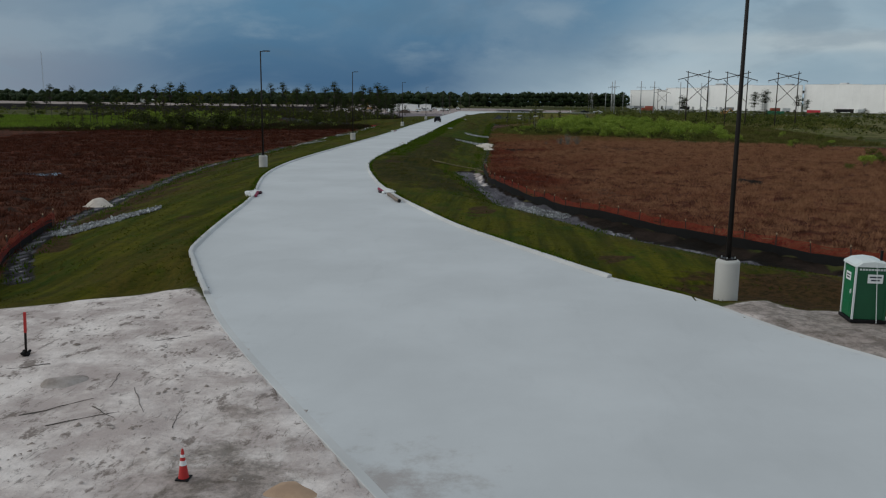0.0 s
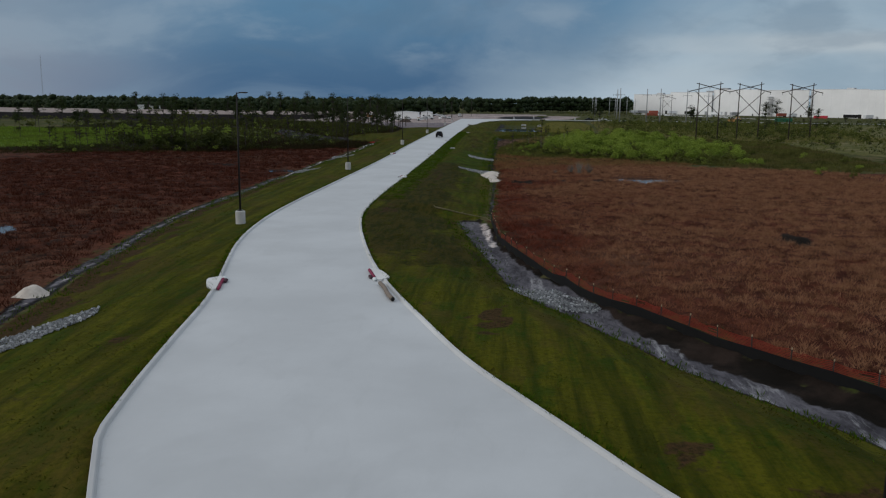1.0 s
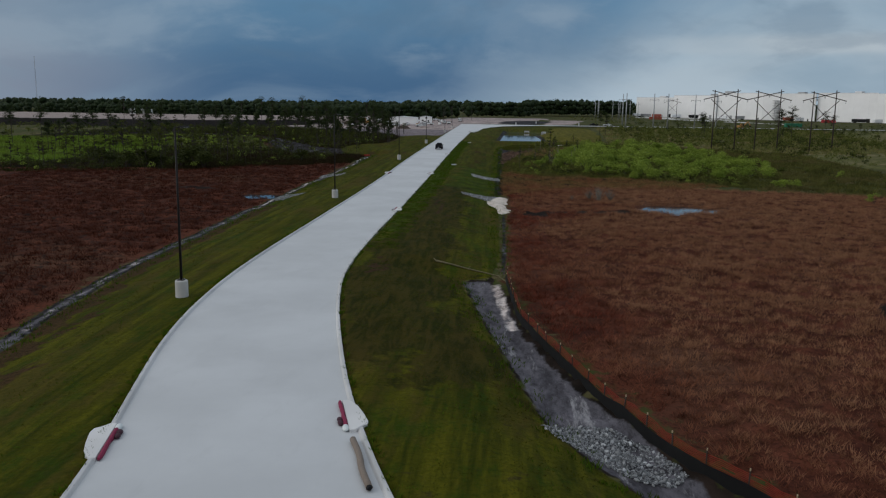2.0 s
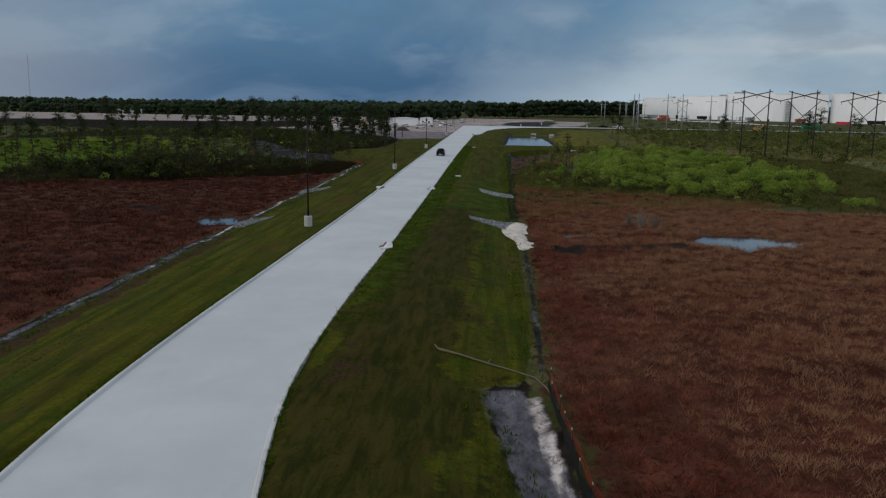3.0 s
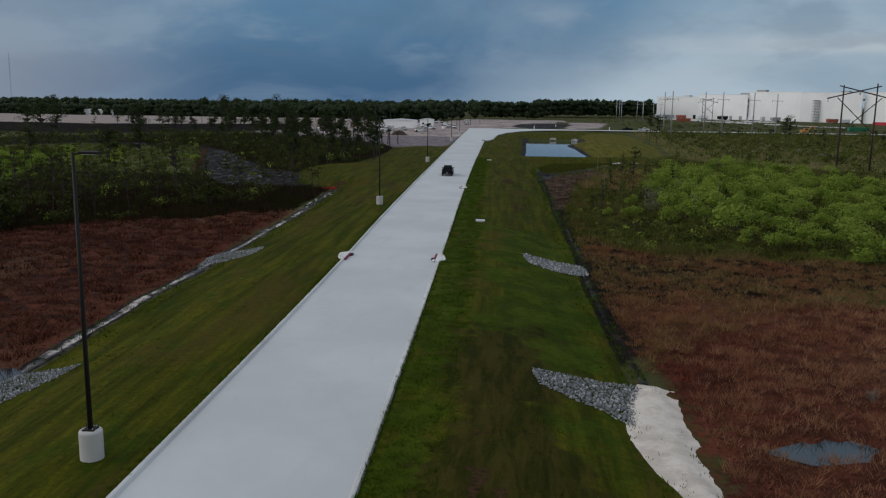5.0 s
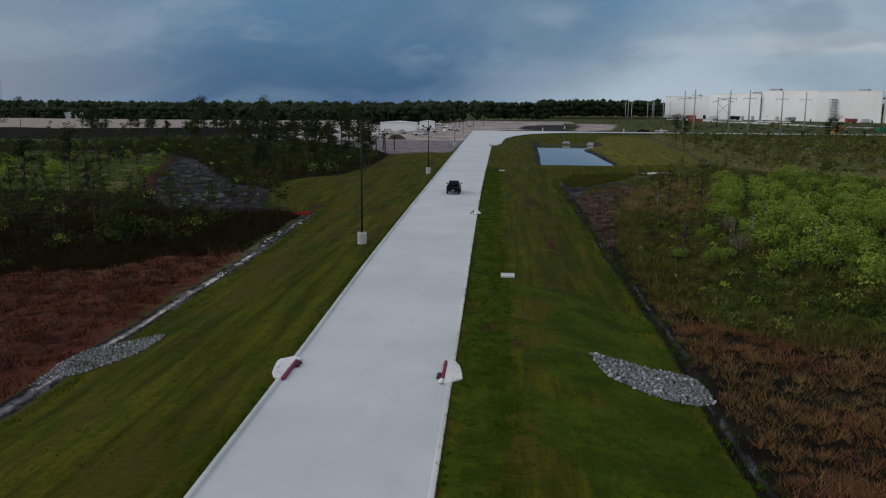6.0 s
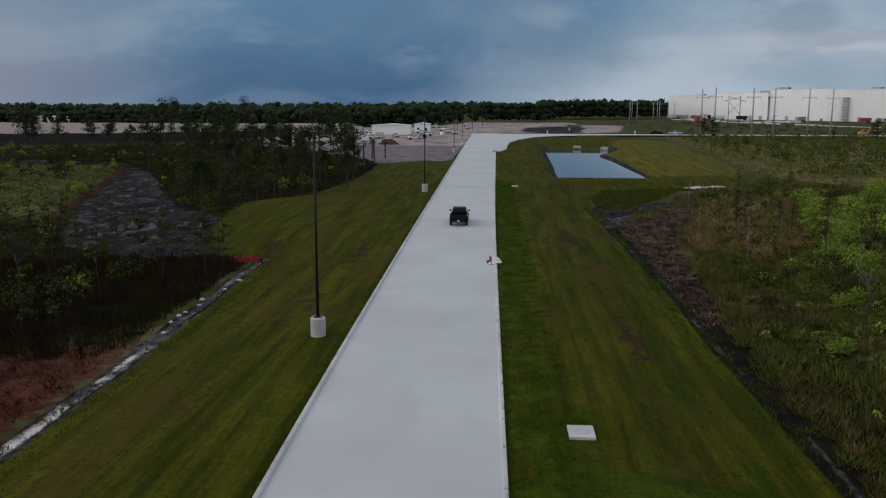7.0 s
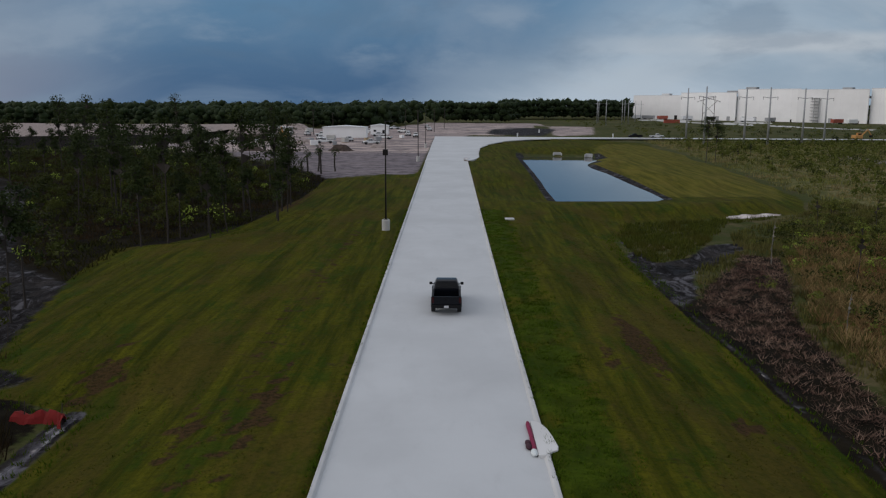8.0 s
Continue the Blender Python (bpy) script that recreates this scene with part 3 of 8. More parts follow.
# worn spots of the verge: x, y, half width, half length
WORN = [(-12.6, 102, 0.9, 4), (-10.1, 136.7, 0.6, 2.2), (-8.6, 135.3, 0.5, 1.2), (-11.0, 149, 0.45, 7), (-9.9, 142, 0.4, 8), (-13.9, 202, 0.5, 1.3), (-12.5, 199, 0.4, 1.2), (-8.2, 233.4, 1.0, 6), (-11.5, 266.5, 0.6, 3), (-6.9, 258.3, 1.1, 2), (-31.6, 256, 0.9, 3.5), (-28.8, 258, 0.7, 8), (-28.8, 239, 0.6, 4), (10.6, 36.2, 1.6, 1.4), (12.6, 35.2, 1.4, 1.0), (-38.7, 263.6, 1.3, 4), (-9.3, 271, 0.7, 4), (5.8, 41.6, 1.4, 1.1), (-18.6, 52, 0.7, 1.2), (-44.0, 345, 2.0, 12), (-46.5, 371, 2.4, 8), (-27.5, 72, 0.8, 7), (-26, 61, 1.0, 3), (-29.5, 85, 0.7, 8)]
OPEN_GROUND = [(40, 350), (58, 322), (90, 240), (110, 190), (150, 90), (420, 60), (420, 560), (56, 556), (46, 430)]
OLIVE_TURF = [(-3, 73), (0, 73), (-3, 86), (-6, 104), (-6.5, 112), (-6.8, 150), (-8, 172), (-12.4, 172), (-12.8, 122), (-14.2, 113), (-14.6, 100), (-12.6, 84), (-9, 75)]
SPILL = [(-3.0, 164.6), (-1.2, 163.4), (-1.0, 158), (-1.2, 153), (-0.7, 147), (-2.4, 145.4), (-3.3, 151), (-4.5, 157), (-3.9, 161.5)]
SAND_STREAK = [(-3.0, 102.4), (-2.0, 101.8), (-1.5, 94), (-0.8, 88), (-1.5, 88), (-2.2, 94), (-2.8, 99)]
BANK_STRAW = [(13.8, 440), (15.6, 362), (30, 349), (38, 372), (45, 430), (50, 520), (28, 500)]
KERB_DIRT = [(-9.6, 31), (-7.8, 28), (-4.4, 22.1), (-2.1, 18.8), (1, 13), (-7.5, 12), (-7.6, 17), (-6.6, 21), (-7.2, 25)]
SWALE = [(-2.8, 284), (-2.5, 304), (-1.4, 306), (-1.2, 299.5), (3.5, 303), (7.5, 310), (10.5, 312), (10, 308.5), (5, 301), (0.6, 295), (-1.2, 287)]
POND = [(-3.6, 355.6), (12.4, 357), (14.4, 359.6), (14.3, 400), (13.8, 434), (24, 470), (-0.8, 464), (-2.0, 410)]
POOLS = [
    ("marsh_pool", [(-43.2, 162.5), (-40, 164.5), (-36.9, 163), (-37.6, 158.2), (-41, 157.6)]),
    ("marsh_pool", [(16.6, 154.5), (20, 159), (24.5, 158.5), (29.5, 155), (27.5, 152.2), (24, 151.5), (22, 148), (19.5, 152)]),
    ("marsh_pool", [(2.4, 156.6), (5.0, 157.7), (6.6, 157.2), (4.4, 156.1)]),
    ("marsh_pool", [(-51, 88), (-47.4, 88.6), (-46.6, 90.6), (-47.8, 91.8), (-50, 92.2), (-52, 91)]),
    ]
WALLOWS = [[(25.6, 92), (26.8, 90), (28, 92), (28.5, 96), (27.2, 98), (26, 96)], [(0.5, 147), (1.2, 144.8), (3.6, 143.8), (5.6, 146.3), (11.9, 147.8), (16, 148.5), (16, 151), (13, 150.8), (8.6, 149.7), (3.2, 148.1)], [(-58, 171), (-52, 169), (-50, 171), (-56, 173)], [(-39.6, 256.5), (-45, 256.5), (-48, 247), (-44.5, 238), (-40.2, 238), (-39.2, 249)]]


def hummocks(x, y):
    return 0.6 * waves(x, y, 2.1, 41) + 0.5 * waves(x, y, 4.5, 42) + 0.35 * waves(x, y, 1.1, 43)


def ground_z(x, y):
    x, y = np.asarray(x, float), np.asarray(y, float)
    verge = sdf(VERGE, x, y)
    low = -1.15 + 0.10 * waves(x, y, 23, 5) + 0.05 * waves(x, y, 5, 9)
    low = low + 0.20 * np.clip(hummocks(x, y), -1, 1.2) * step01(-verge, 0.8, 3.0) * step01(y, 320, 240)
    low = low + 0.5 * step01(y, 330, 520) + 0.25 * step01(np.abs(x), 120, 400)
    run = 8.5 - 3.2 * step01(y, 104, 84) * step01(x, -8, -2)
    z = low + (0.04 - low) * step01((verge + 0.6) / (run + 0.6), 0, 1)
    z = z + 0.02 * waves(x, y, 3.0, 2) * step01(verge, 0, 2)
    for poly, lift in ((SAND_FRONT, 0.0), (SAND_SIDE, -0.02), (SITE, -0.1)):
        k = step01(sdf(poly, x, y), -4.0, 0.5)
        z = z + (lift + 0.035 * waves(x, y, 2.6, 3) + 0.02 * waves(x, y, 0.9, 4) - z) * k
    z = z - 0.25 * step01(sdf(SWALE, x, y), -1.0, 2.5) - 0.35 * step01(sdf(DITCH_RIGHT, x, y), -0.4, 1.4)
    haul = step01(sdf(HAUL, x, y), -1.5, 2.0)
    z = z + haul * (0.18 * waves(x, y, 3.4, 71) + 0.10 * waves(x * 1.6, y, 1.6, 72))
    z = z + 0.55 * step01(sdf(THICKET, x, y), -2, 14)
    pond = sdf(POND, x, y)
    fall = 0.30 - 0.20 * step01(y, 392, 366)
    z = np.where(pond > -16, np.minimum(z, -1.8 - fall * np.minimum(pond, 0) - 0.8 * step01(pond, 0, 3)), z)
    for _, poly in POOLS:
        z = z - 0.45 * step01(sdf(poly, x, y), -1.2, 0.8)
    road = sdf(ROAD, x, y)
    rim = 0.09 - 0.085 * step01(np.maximum(sdf(SAND_FRONT, x, y), sdf(SAND_SIDE, x, y)), -2.0, -0.6)
    z = np.where(road > -1.5, z + (rim - z) * step01(road, -1.5, -0.05), z)
    start = np.where(rim < 0.03, 0.3, -0.05)
    return np.where(road > start, rim - 0.6 * step01(road - start, 0, 0.45), np.where(road > -0.05, rim, z))


def build_ground():
    def axis(fine_lo, fine_hi, step, far_lo, far_hi):
        mid = np.arange(fine_lo, fine_hi, step)
        grow = [step * 1.13**k for k in range(1, 90)]
        hi = fine_hi + np.cumsum(grow)
        lo = fine_lo - np.cumsum(grow)
        return np.r_[lo[lo > far_lo][::-1], mid, hi[hi < far_hi]]

    xs, ys = axis(-70, 26, 0.55, -3500, 3500), axis(14, 330, 0.75, -900, 4300)
    gx, gy = np.meshgrid(xs, ys)
    x, y = gx.ravel(), gy.ravel()
    verts = np.c_[x, y, ground_z(x, y)]
    a = (np.arange(len(ys) - 1)[:, None] * len(xs) + np.arange(len(xs) - 1)[None, :]).ravel()
    faces = np.c_[a, a + 1, a + 1 + len(xs), a + len(xs)]
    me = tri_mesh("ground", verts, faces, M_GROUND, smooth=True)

    def mask(name, v):
        me.attributes.new(name, "FLOAT", "POINT").data.foreach_set("value", np.clip(v, 0, 1).astype(np.float32))

    soft = lambda d, w: np.clip(0.5 + d / (2 * w), 0, 1)  # noqa: E731
    mask("lawn", soft(sdf(VERGE, x, y), 0.5) * (1 - soft(sdf(POND, x, y) + 1.6, 0.8)))
    mask("brown", np.maximum(soft(sdf(MARSH_RIGHT, x, y), 5), soft(sdf(MARSH_LEFT, x, y), 4)))
    mask("open", soft(sdf(OPEN_GROUND, x, y), 12))
    mask("green", np.maximum(np.maximum(soft(sdf(FIELD_LEFT, x, y), 9), soft(sdf(CUT_FIELD, x, y), 1.5) * 0.4), soft(sdf(THICKET, x, y), 6)))
    mask("wood", np.maximum(np.maximum(soft(sdf(REED_BED, x, y), 1.5), soft(sdf(DARK_STRIP, x, y), 1.5)), soft(sdf(WOOD, x, y), 2.5)) * (1 - soft(sdf(FIELD_LEFT, x, y), 5)) * (1 - soft(sdf(CUT_FIELD, x, y), 1.5)))
    side = sdf(VERGE, x, y)
    bare = (np.maximum(0.9 * soft(0.9 - np.hypot((x - BARE[0]) / 1.1, (y - BARE[1]) / 2.4) + 0.7 * waves(x, y, 2.2, 98), 0.5), 0.85 * soft(1.0 - np.hypot((x - 11.5) / 4.5, (y - 37) / 3.0), 0.5)) + 0.9 * soft(1.0 - np.hypot((x + 9.1) / 0.9, (y - 270.5) / 6.5), 0.6) + soft(0.9 - np.abs(side - 0.8) + 0.6 * waves(x, y, 9, 97), 0.7) * ((x < -18) & (y > 45) & (y < 150)))
    by_road = -sdf(ROAD, x, y)
    ragged = 0.55 * waves(x, y, 1.8, 99) + 0.4 * waves(x, y, 0.9, 100)
    worn = np.zeros(x.shape)
    for wx, wy, wa, wb in WORN:
        worn = np.maximum(worn, soft(0.8 - np.hypot((x - wx) / wa, (y - wy) / wb) + ragged, 0.6))
        strip = soft(1.6 - np.abs(by_road - 5.0 - 0.8 * waves(x, y, 14, 94)), 1.2) * ((x < -24) & (y > 215) & (y < 330))
    mask("bare", np.maximum(np.maximum(0.75 * worn, 0.42 * strip), bare))
    mask("olive", soft(sdf(OLIVE_TURF, x, y) + 2.0 * waves(x, y, 11, 89), 3.0))
    mask("straw", np.maximum(soft(sdf(BANK_STRAW, x, y), 3), soft(1.2 - np.abs(by_road - 5.5 - 0.8 * waves(x, y, 17, 90)), 1.0) * ((x > -16) & (y > 215) & (y < 430)) * 0.3))
    mask("lush", np.maximum(soft(4.6 - np.abs(side - 4.0) - 2.2 * waves(x, y, 8, 91), 2.2) * ((x > -14) & (y > 84) & (y < 214)) * np.where(y < 165, 0.5, 0.8), soft(1.3 - np.abs(by_road - 1.4) - 1.0 * waves(x, y, 6, 92), 1.7) * ((x > -17) & (y > 120) & (y < 330))) * 0.9)
    mask("dirt", np.maximum(0.75 * soft(sdf(KERB_DIRT, x, y) - 0.3, 1.4), 0.95 * soft(sdf(SAND_SIDE, x, y), 0.5)))
    mask("graded", soft(452 - y + 0.06 * np.abs(x + 45), 4) * (x > -110))
    mask("clay", np.maximum(np.maximum(soft(sdf([(24, 606), (46, 612), (70, 760), (38, 752)], x, y), 5) * 0.8, soft(sdf(SITE, x, y), 2.5)), soft(sdf([(84, 500), (90, 450), (88, 394), (94, 360), (99, 361), (93, 396), (95, 452), (88, 502)], x, y), 1.5) * 0.9))
    silt = np.maximum(soft(sdf(SILT_BED, x, y) - 0.05, 0.5), 0.22 * soft(sdf(DITCH_RIGHT, x, y), 0.6))
    mud = soft(sdf(HAUL, x, y), 1.6)
    mud = np.maximum(mud, 0.8 * soft(sdf([(-8, 598), (22, 603), (40, 700), (0, 690)], x, y), 5))
    mud = np.maximum(mud, 0.30 * soft(sdf(DITCH_RIGHT, x, y), 0.6))
    mud = np.maximum(mud, soft(sdf(SWALE, x, y) + 0.5, 1.2))
    peat_shade = np.zeros(x.shape)
    for wallow in WALLOWS:
        peat_shade = np.maximum(peat_shade, soft(sdf(wallow, x, y), 1.0))
    peat_shade = np.maximum(peat_shade, 0.46 * soft(sdf(MARSH_LEFT, x, y), 3))
    # dark water and the fence's shadow in the ditch, put in as ground colour
    peat_shade = np.maximum(peat_shade, 0.85 * soft(sdf(DITCH_RIGHT, x, y) + 0.5 * waves(x, y, 2.5, 93), 0.7))
    mask("peat_shade", peat_shade)
    for line, w in ((DITCH_LEFT, 0.62), (DITCH_EDGE, 0.22)):
        d = np.full(x.shape, 1e9)
        for (ax, ay), (bx, by) in zip(line, line[1:]):
            ex, ey = bx - ax, by - ay
            t = np.clip(((x - ax) * ex + (y - ay) * ey) / (ex * ex + ey * ey), 0, 1)
            d = np.minimum(d, np.hypot(x - ax - t * ex, y - ay - t * ey))
        if line is DITCH_LEFT:
            pale = soft(0.26 - np.abs(d - 0.16 + 0.12 * waves(x, y, 5, 84)), 0.40) * np.where((y > 150) & (y < 236), 0.80, 0.62)
            silt = np.maximum(silt, soft(0.38 - d, 0.45) * 0.85)
        else:
            silt = np.maximum(silt, soft(0.02 - d, 0.4) * 0.62)
            streak = soft(0.16 - np.abs(d + 0.1 * waves(x, y, 6, 86)), 0.35) * (x < 0) * (y > 245) * np.where(waves(x, y, 9, 85) > -0.5, 0.62, 0.3)
        mud = np.maximum(mud, soft(w - d, 0.45))
    bank = sdf(POND, x, y)
    mud = np.maximum(mud, soft(1.3 - np.abs(bank + 0.3), 0.5))
    mask("mud", mud)
    mask("silt", silt)
    mask("sand", np.maximum(np.maximum(soft(sdf(SAND_FRONT, x, y), 0.5), soft(sdf(SAND_SIDE, x, y), 0.5)), np.maximum(np.maximum(np.maximum(pale * 0.95, streak), 0.62 * soft(sdf(SAND_STREAK, x, y) + 0.2, 0.5)), soft(sdf([(16, 331), (20, 332.6), (25.5, 336), (25.5, 337), (19, 334.4), (16, 332.6)], x, y), 0.4))))
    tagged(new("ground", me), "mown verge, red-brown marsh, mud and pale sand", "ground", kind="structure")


def build_road():
    n = 330
    left, right = resample(ROAD_LEFT, n), resample(ROAD_RIGHT, n)
    bm = bmesh.new()
    rows = []
    for (lx, ly), (rx, ry) in zip(left, right):
        rows.append([bm.verts.new((lx + (rx - lx) * u, ly + (ry - ly) * u, 0.05 * (1 - (2 * u - 1) ** 2))) for u in np.linspace(0.012, 0.988, 9)])
    for lo, hi in zip(rows, rows[1:]):
        for k in range(8):
            bm.faces.new((lo[k], lo[k + 1], hi[k + 1], hi[k]))
    apron = bm.faces.new([bm.verts.new((x, y, 0.004)) for x, y in JUNCTION[::-1]])
    bmesh.ops.triangulate(bm, faces=[apron])
    bmesh.ops.recalc_face_normals(bm, faces=bm.faces[:])
    for f in bm.faces:
        if f.normal.z < 0:
            f.normal_flip()
    road = part("road", bm, M_ROAD, smooth=True)
    at = np.array([v.co[:2] for v in road.data.vertices])
    spill = np.clip(1 - np.hypot((at[:, 0] + 1.4) / 3.2, (at[:, 1] - 18.5) / 4.0), 0, 1)
    edge = np.clip(1 + sdf(ROAD, at[:, 0], at[:, 1]) * -0.9, 0, 1) * 0.45 * (at[:, 1] < 42)
    road.data.attributes.new("dust", "FLOAT", "POINT").data.foreach_set("value", np.maximum(spill * 0.85, edge).astype(np.float32))
    tagged(road, "pale new concrete road curving then running straight", "road", kind="structure")


def ribbon(line, profile, side):
    """Sweeps a cross-section of (outward, height) along a plan line; side 1: outward is to the right of its direction."""
    bm = bmesh.new()
    d = np.gradient(line, axis=0)
    d /= np.hypot(d[:, 0], d[:, 1])[:, None] + 1e-9
    out = np.c_[d[:, 1], -d[:, 0]] * side
    rows = [[bm.verts.new((p[0] + o[0] * u, p[1] + o[1] * u, h)) for u, h in profile] for p, o in zip(line, out)]
    for lo, hi in zip(rows, rows[1:]):
        for k in range(len(profile) - 1):
            bm.faces.new((lo[k], lo[k + 1], hi[k + 1], hi[k]))
    bmesh.ops.recalc_face_normals(bm, faces=bm.faces[:])
    for f in bm.faces:
        if f.normal.z < -0.01:
            f.normal_flip()
    for end in (rows[0], rows[-1]):
        bm.faces.new(end)
    return bm


KERB = [(-0.25, -0.03), (-0.25, 0.012), (-0.21, 0.07), (-0.19, 0.11), (-0.15, 0.135), (-0.03, 0.14), (0.0, 0.12), (0.01, -0.2)]


def build_kerbs():
    left = resample(ROAD_LEFT[34:], 320)
    raised = int(np.argmax(ROAD_RIGHT[:, 1] > 36.5))
    right = resample(ROAD_RIGHT[raised:], 330)
    corner = resample(curve(JUNCTION[::-1][:10], 2), 80)
    flush = [(-0.45, -0.03), (-0.40, -0.008), (-0.12, 0.010), (-0.02, 0.020), (0.0, 0.012), (0.01, -0.2)]
    for line, side, shape in ((resample(ROAD_LEFT[12:36], 40), -1, flush), (left, -1, KERB), (resample(ROAD_RIGHT[6:raised + 1], 40), 1, flush), (right, 1, KERB), (corner, 1, KERB)):
        tagged(part("kerb", ribbon(line, shape, side), M_KERB), "low concrete kerb and gutter along the road", "kerb", kind="structure")


def sheet(name, outline, z, material, label, category):
    bm = bmesh.new()
    pts = curve([*outline, outline[0]], 0.8)[:-1]
    f = bm.faces.new([bm.verts.new((px, py, z)) for px, py in pts])
    bmesh.ops.triangulate(bm, faces=[f])
    for g in bm.faces:
        if g.normal.z < 0:
            g.normal_flip()
    return tagged(part(name, bm, material), label, category, kind="structure")


def grown(poly, d):
    """An outline moved outward by about d."""
    p = np.array(poly, float)
    c = p.mean(axis=0)
    v = p - c
    return [tuple(q) for q in c + v * (1 + d / np.hypot(v[:, 0], v[:, 1]))[:, None]]


build_ground()
build_road()
build_kerbs()
sheet("pond_water", grown(POND, 0.8), -1.75, M_WATER, "still grey-blue water of a retention pond", "pond")
for pool_name, pool in POOLS:
    sheet(pool_name, grown(pool, 1.0), -1.33, M_WATER, "shallow puddle of open water in the marsh", "puddle")

# ---- street lamps ----
def street_lamp():
    lamp = thing("street_lamp", "tall dark bronze street lamp on a round concrete base", "street lamp", "lamps along the road")
    bm = bmesh.new()
    lathe(bm, [(0.44, -0.5), (0.44, 1.12), (0.42, 1.18), (0.36, 1.22)], 56)
    part("concrete_base", bm, M_BASE, lamp, "round cast concrete base", smooth=False)
    bm = bmesh.new()
    box(bm, (0, 0, 1.245), (0.46, 0.46, 0.05), 0.008)
    plate = part("base_plate", bm, M_POLE, lamp)
    for sx in (-1, 1):
        for sy in (-1, 1):
            bm = bmesh.new()
            rod(bm, (sx * 0.17, sy * 0.17, 1.25), (sx * 0.17, sy * 0.17, 1.33), 0.022, sides=6)
            part("bolt", bm, M_GALV, plate)
    bm = bmesh.new()
    rod(bm, (0, 0, 1.26), (0, 0, 11.8), 0.098, 0.060, 12)
    part("pole", bm, M_POLE, lamp, smooth=True)
    bm = bmesh.new()
    rod(bm, (0, 0, 11.72), (0.3, 0, 11.78), 0.04, sides=8)
    part("arm", bm, M_POLE, lamp)
    bm = bmesh.new()
    box(bm, (0.62, 0, 11.80), (0.70, 0.34, 0.10), 0.03)
    head = part("lamp_head", bm, M_POLE, lamp)
    bm = bmesh.new()
    box(bm, (0.64, 0, 11.742), (0.48, 0.25, 0.02))
    part("lens", bm, M_ROOFCAP, head)
    return lamp


lamp = street_lamp()
lamp.matrix_basis = pose(-24.35, 89.0, 0.02)
for lx, ly, lz, turn in ((8.95, 35.5, 0.0, 20), (-25.85, 150.0, 0.0, 0), (-26.7, 230.8, -0.05, 0), (-27.6, 311.6, 0.0, 0), (-28.9, 420.7, -0.1, 0), (-29.3, 483, -0.1, 0)):
    pole_copy = copy_thing(lamp, pose(lx, ly, lz, 0, 0, turn) @ Matrix.Diagonal((1, 1, 1.1 if lx > 0 else 1, 1)))
    if 300 < ly < 330:
        cabinet = bmesh.new()
        box(cabinet, (0.0, -0.2, 8.5), (0.55, 0.34, 0.62), 0.03)
        part("control_box", cabinet, M_POLE, pole_copy, "dark box fixed to the pole")


# ---- pickup truck ----
def wheel_parts(truck, x, y, side):
    bm = bmesh.new()
    lathe(bm, [(0.27, -0.13), (0.33, -0.15), (0.40, -0.145), (0.425, -0.11), (0.43, 0.0), (0.425, 0.11), (0.40, 0.145), (0.33, 0.15), (0.27, 0.13)], 18, "X")
    tyre = part("wheel", bm, M_TYRE, truck, smooth=True)
    tyre.matrix_basis = pose(x, y, 0.43)
    bm = bmesh.new()
    lathe(bm, [(0.02, side * 0.10), (0.27, side * 0.10), (0.29, side * 0.145), (0.275, side * 0.15), (0.25, side * 0.12), (0.07, side * 0.115), (0.05, side * 0.14), (0.01, side * 0.14)], 24, "X")
    for k in range(6):
        a = k * math.pi / 3
        rod(bm, (side * 0.125, 0.05 * math.cos(a), 0.05 * math.sin(a)), (side * 0.125, 0.26 * math.cos(a), 0.26 * math.sin(a)), 0.028, 0.02, 6)
    part("rim", bm, M_RIM, tyre, "dark alloy rim")


def loft(bm, sections):
    """Joins rings of equal length into a closed skin."""
    rings = [[bm.verts.new(p) for p in s] for s in sections]
    n = len(rings[0])
    for a, b in zip(rings, rings[1:]):
        for k in range(n):
            bm.faces.new((a[k], a[(k + 1) % n], b[(k + 1) % n], b[k]))
    bm.faces.new(rings[0][::-1])
    bm.faces.new(rings[-1])
    bmesh.ops.recalc_face_normals(bm, faces=bm.faces[:])


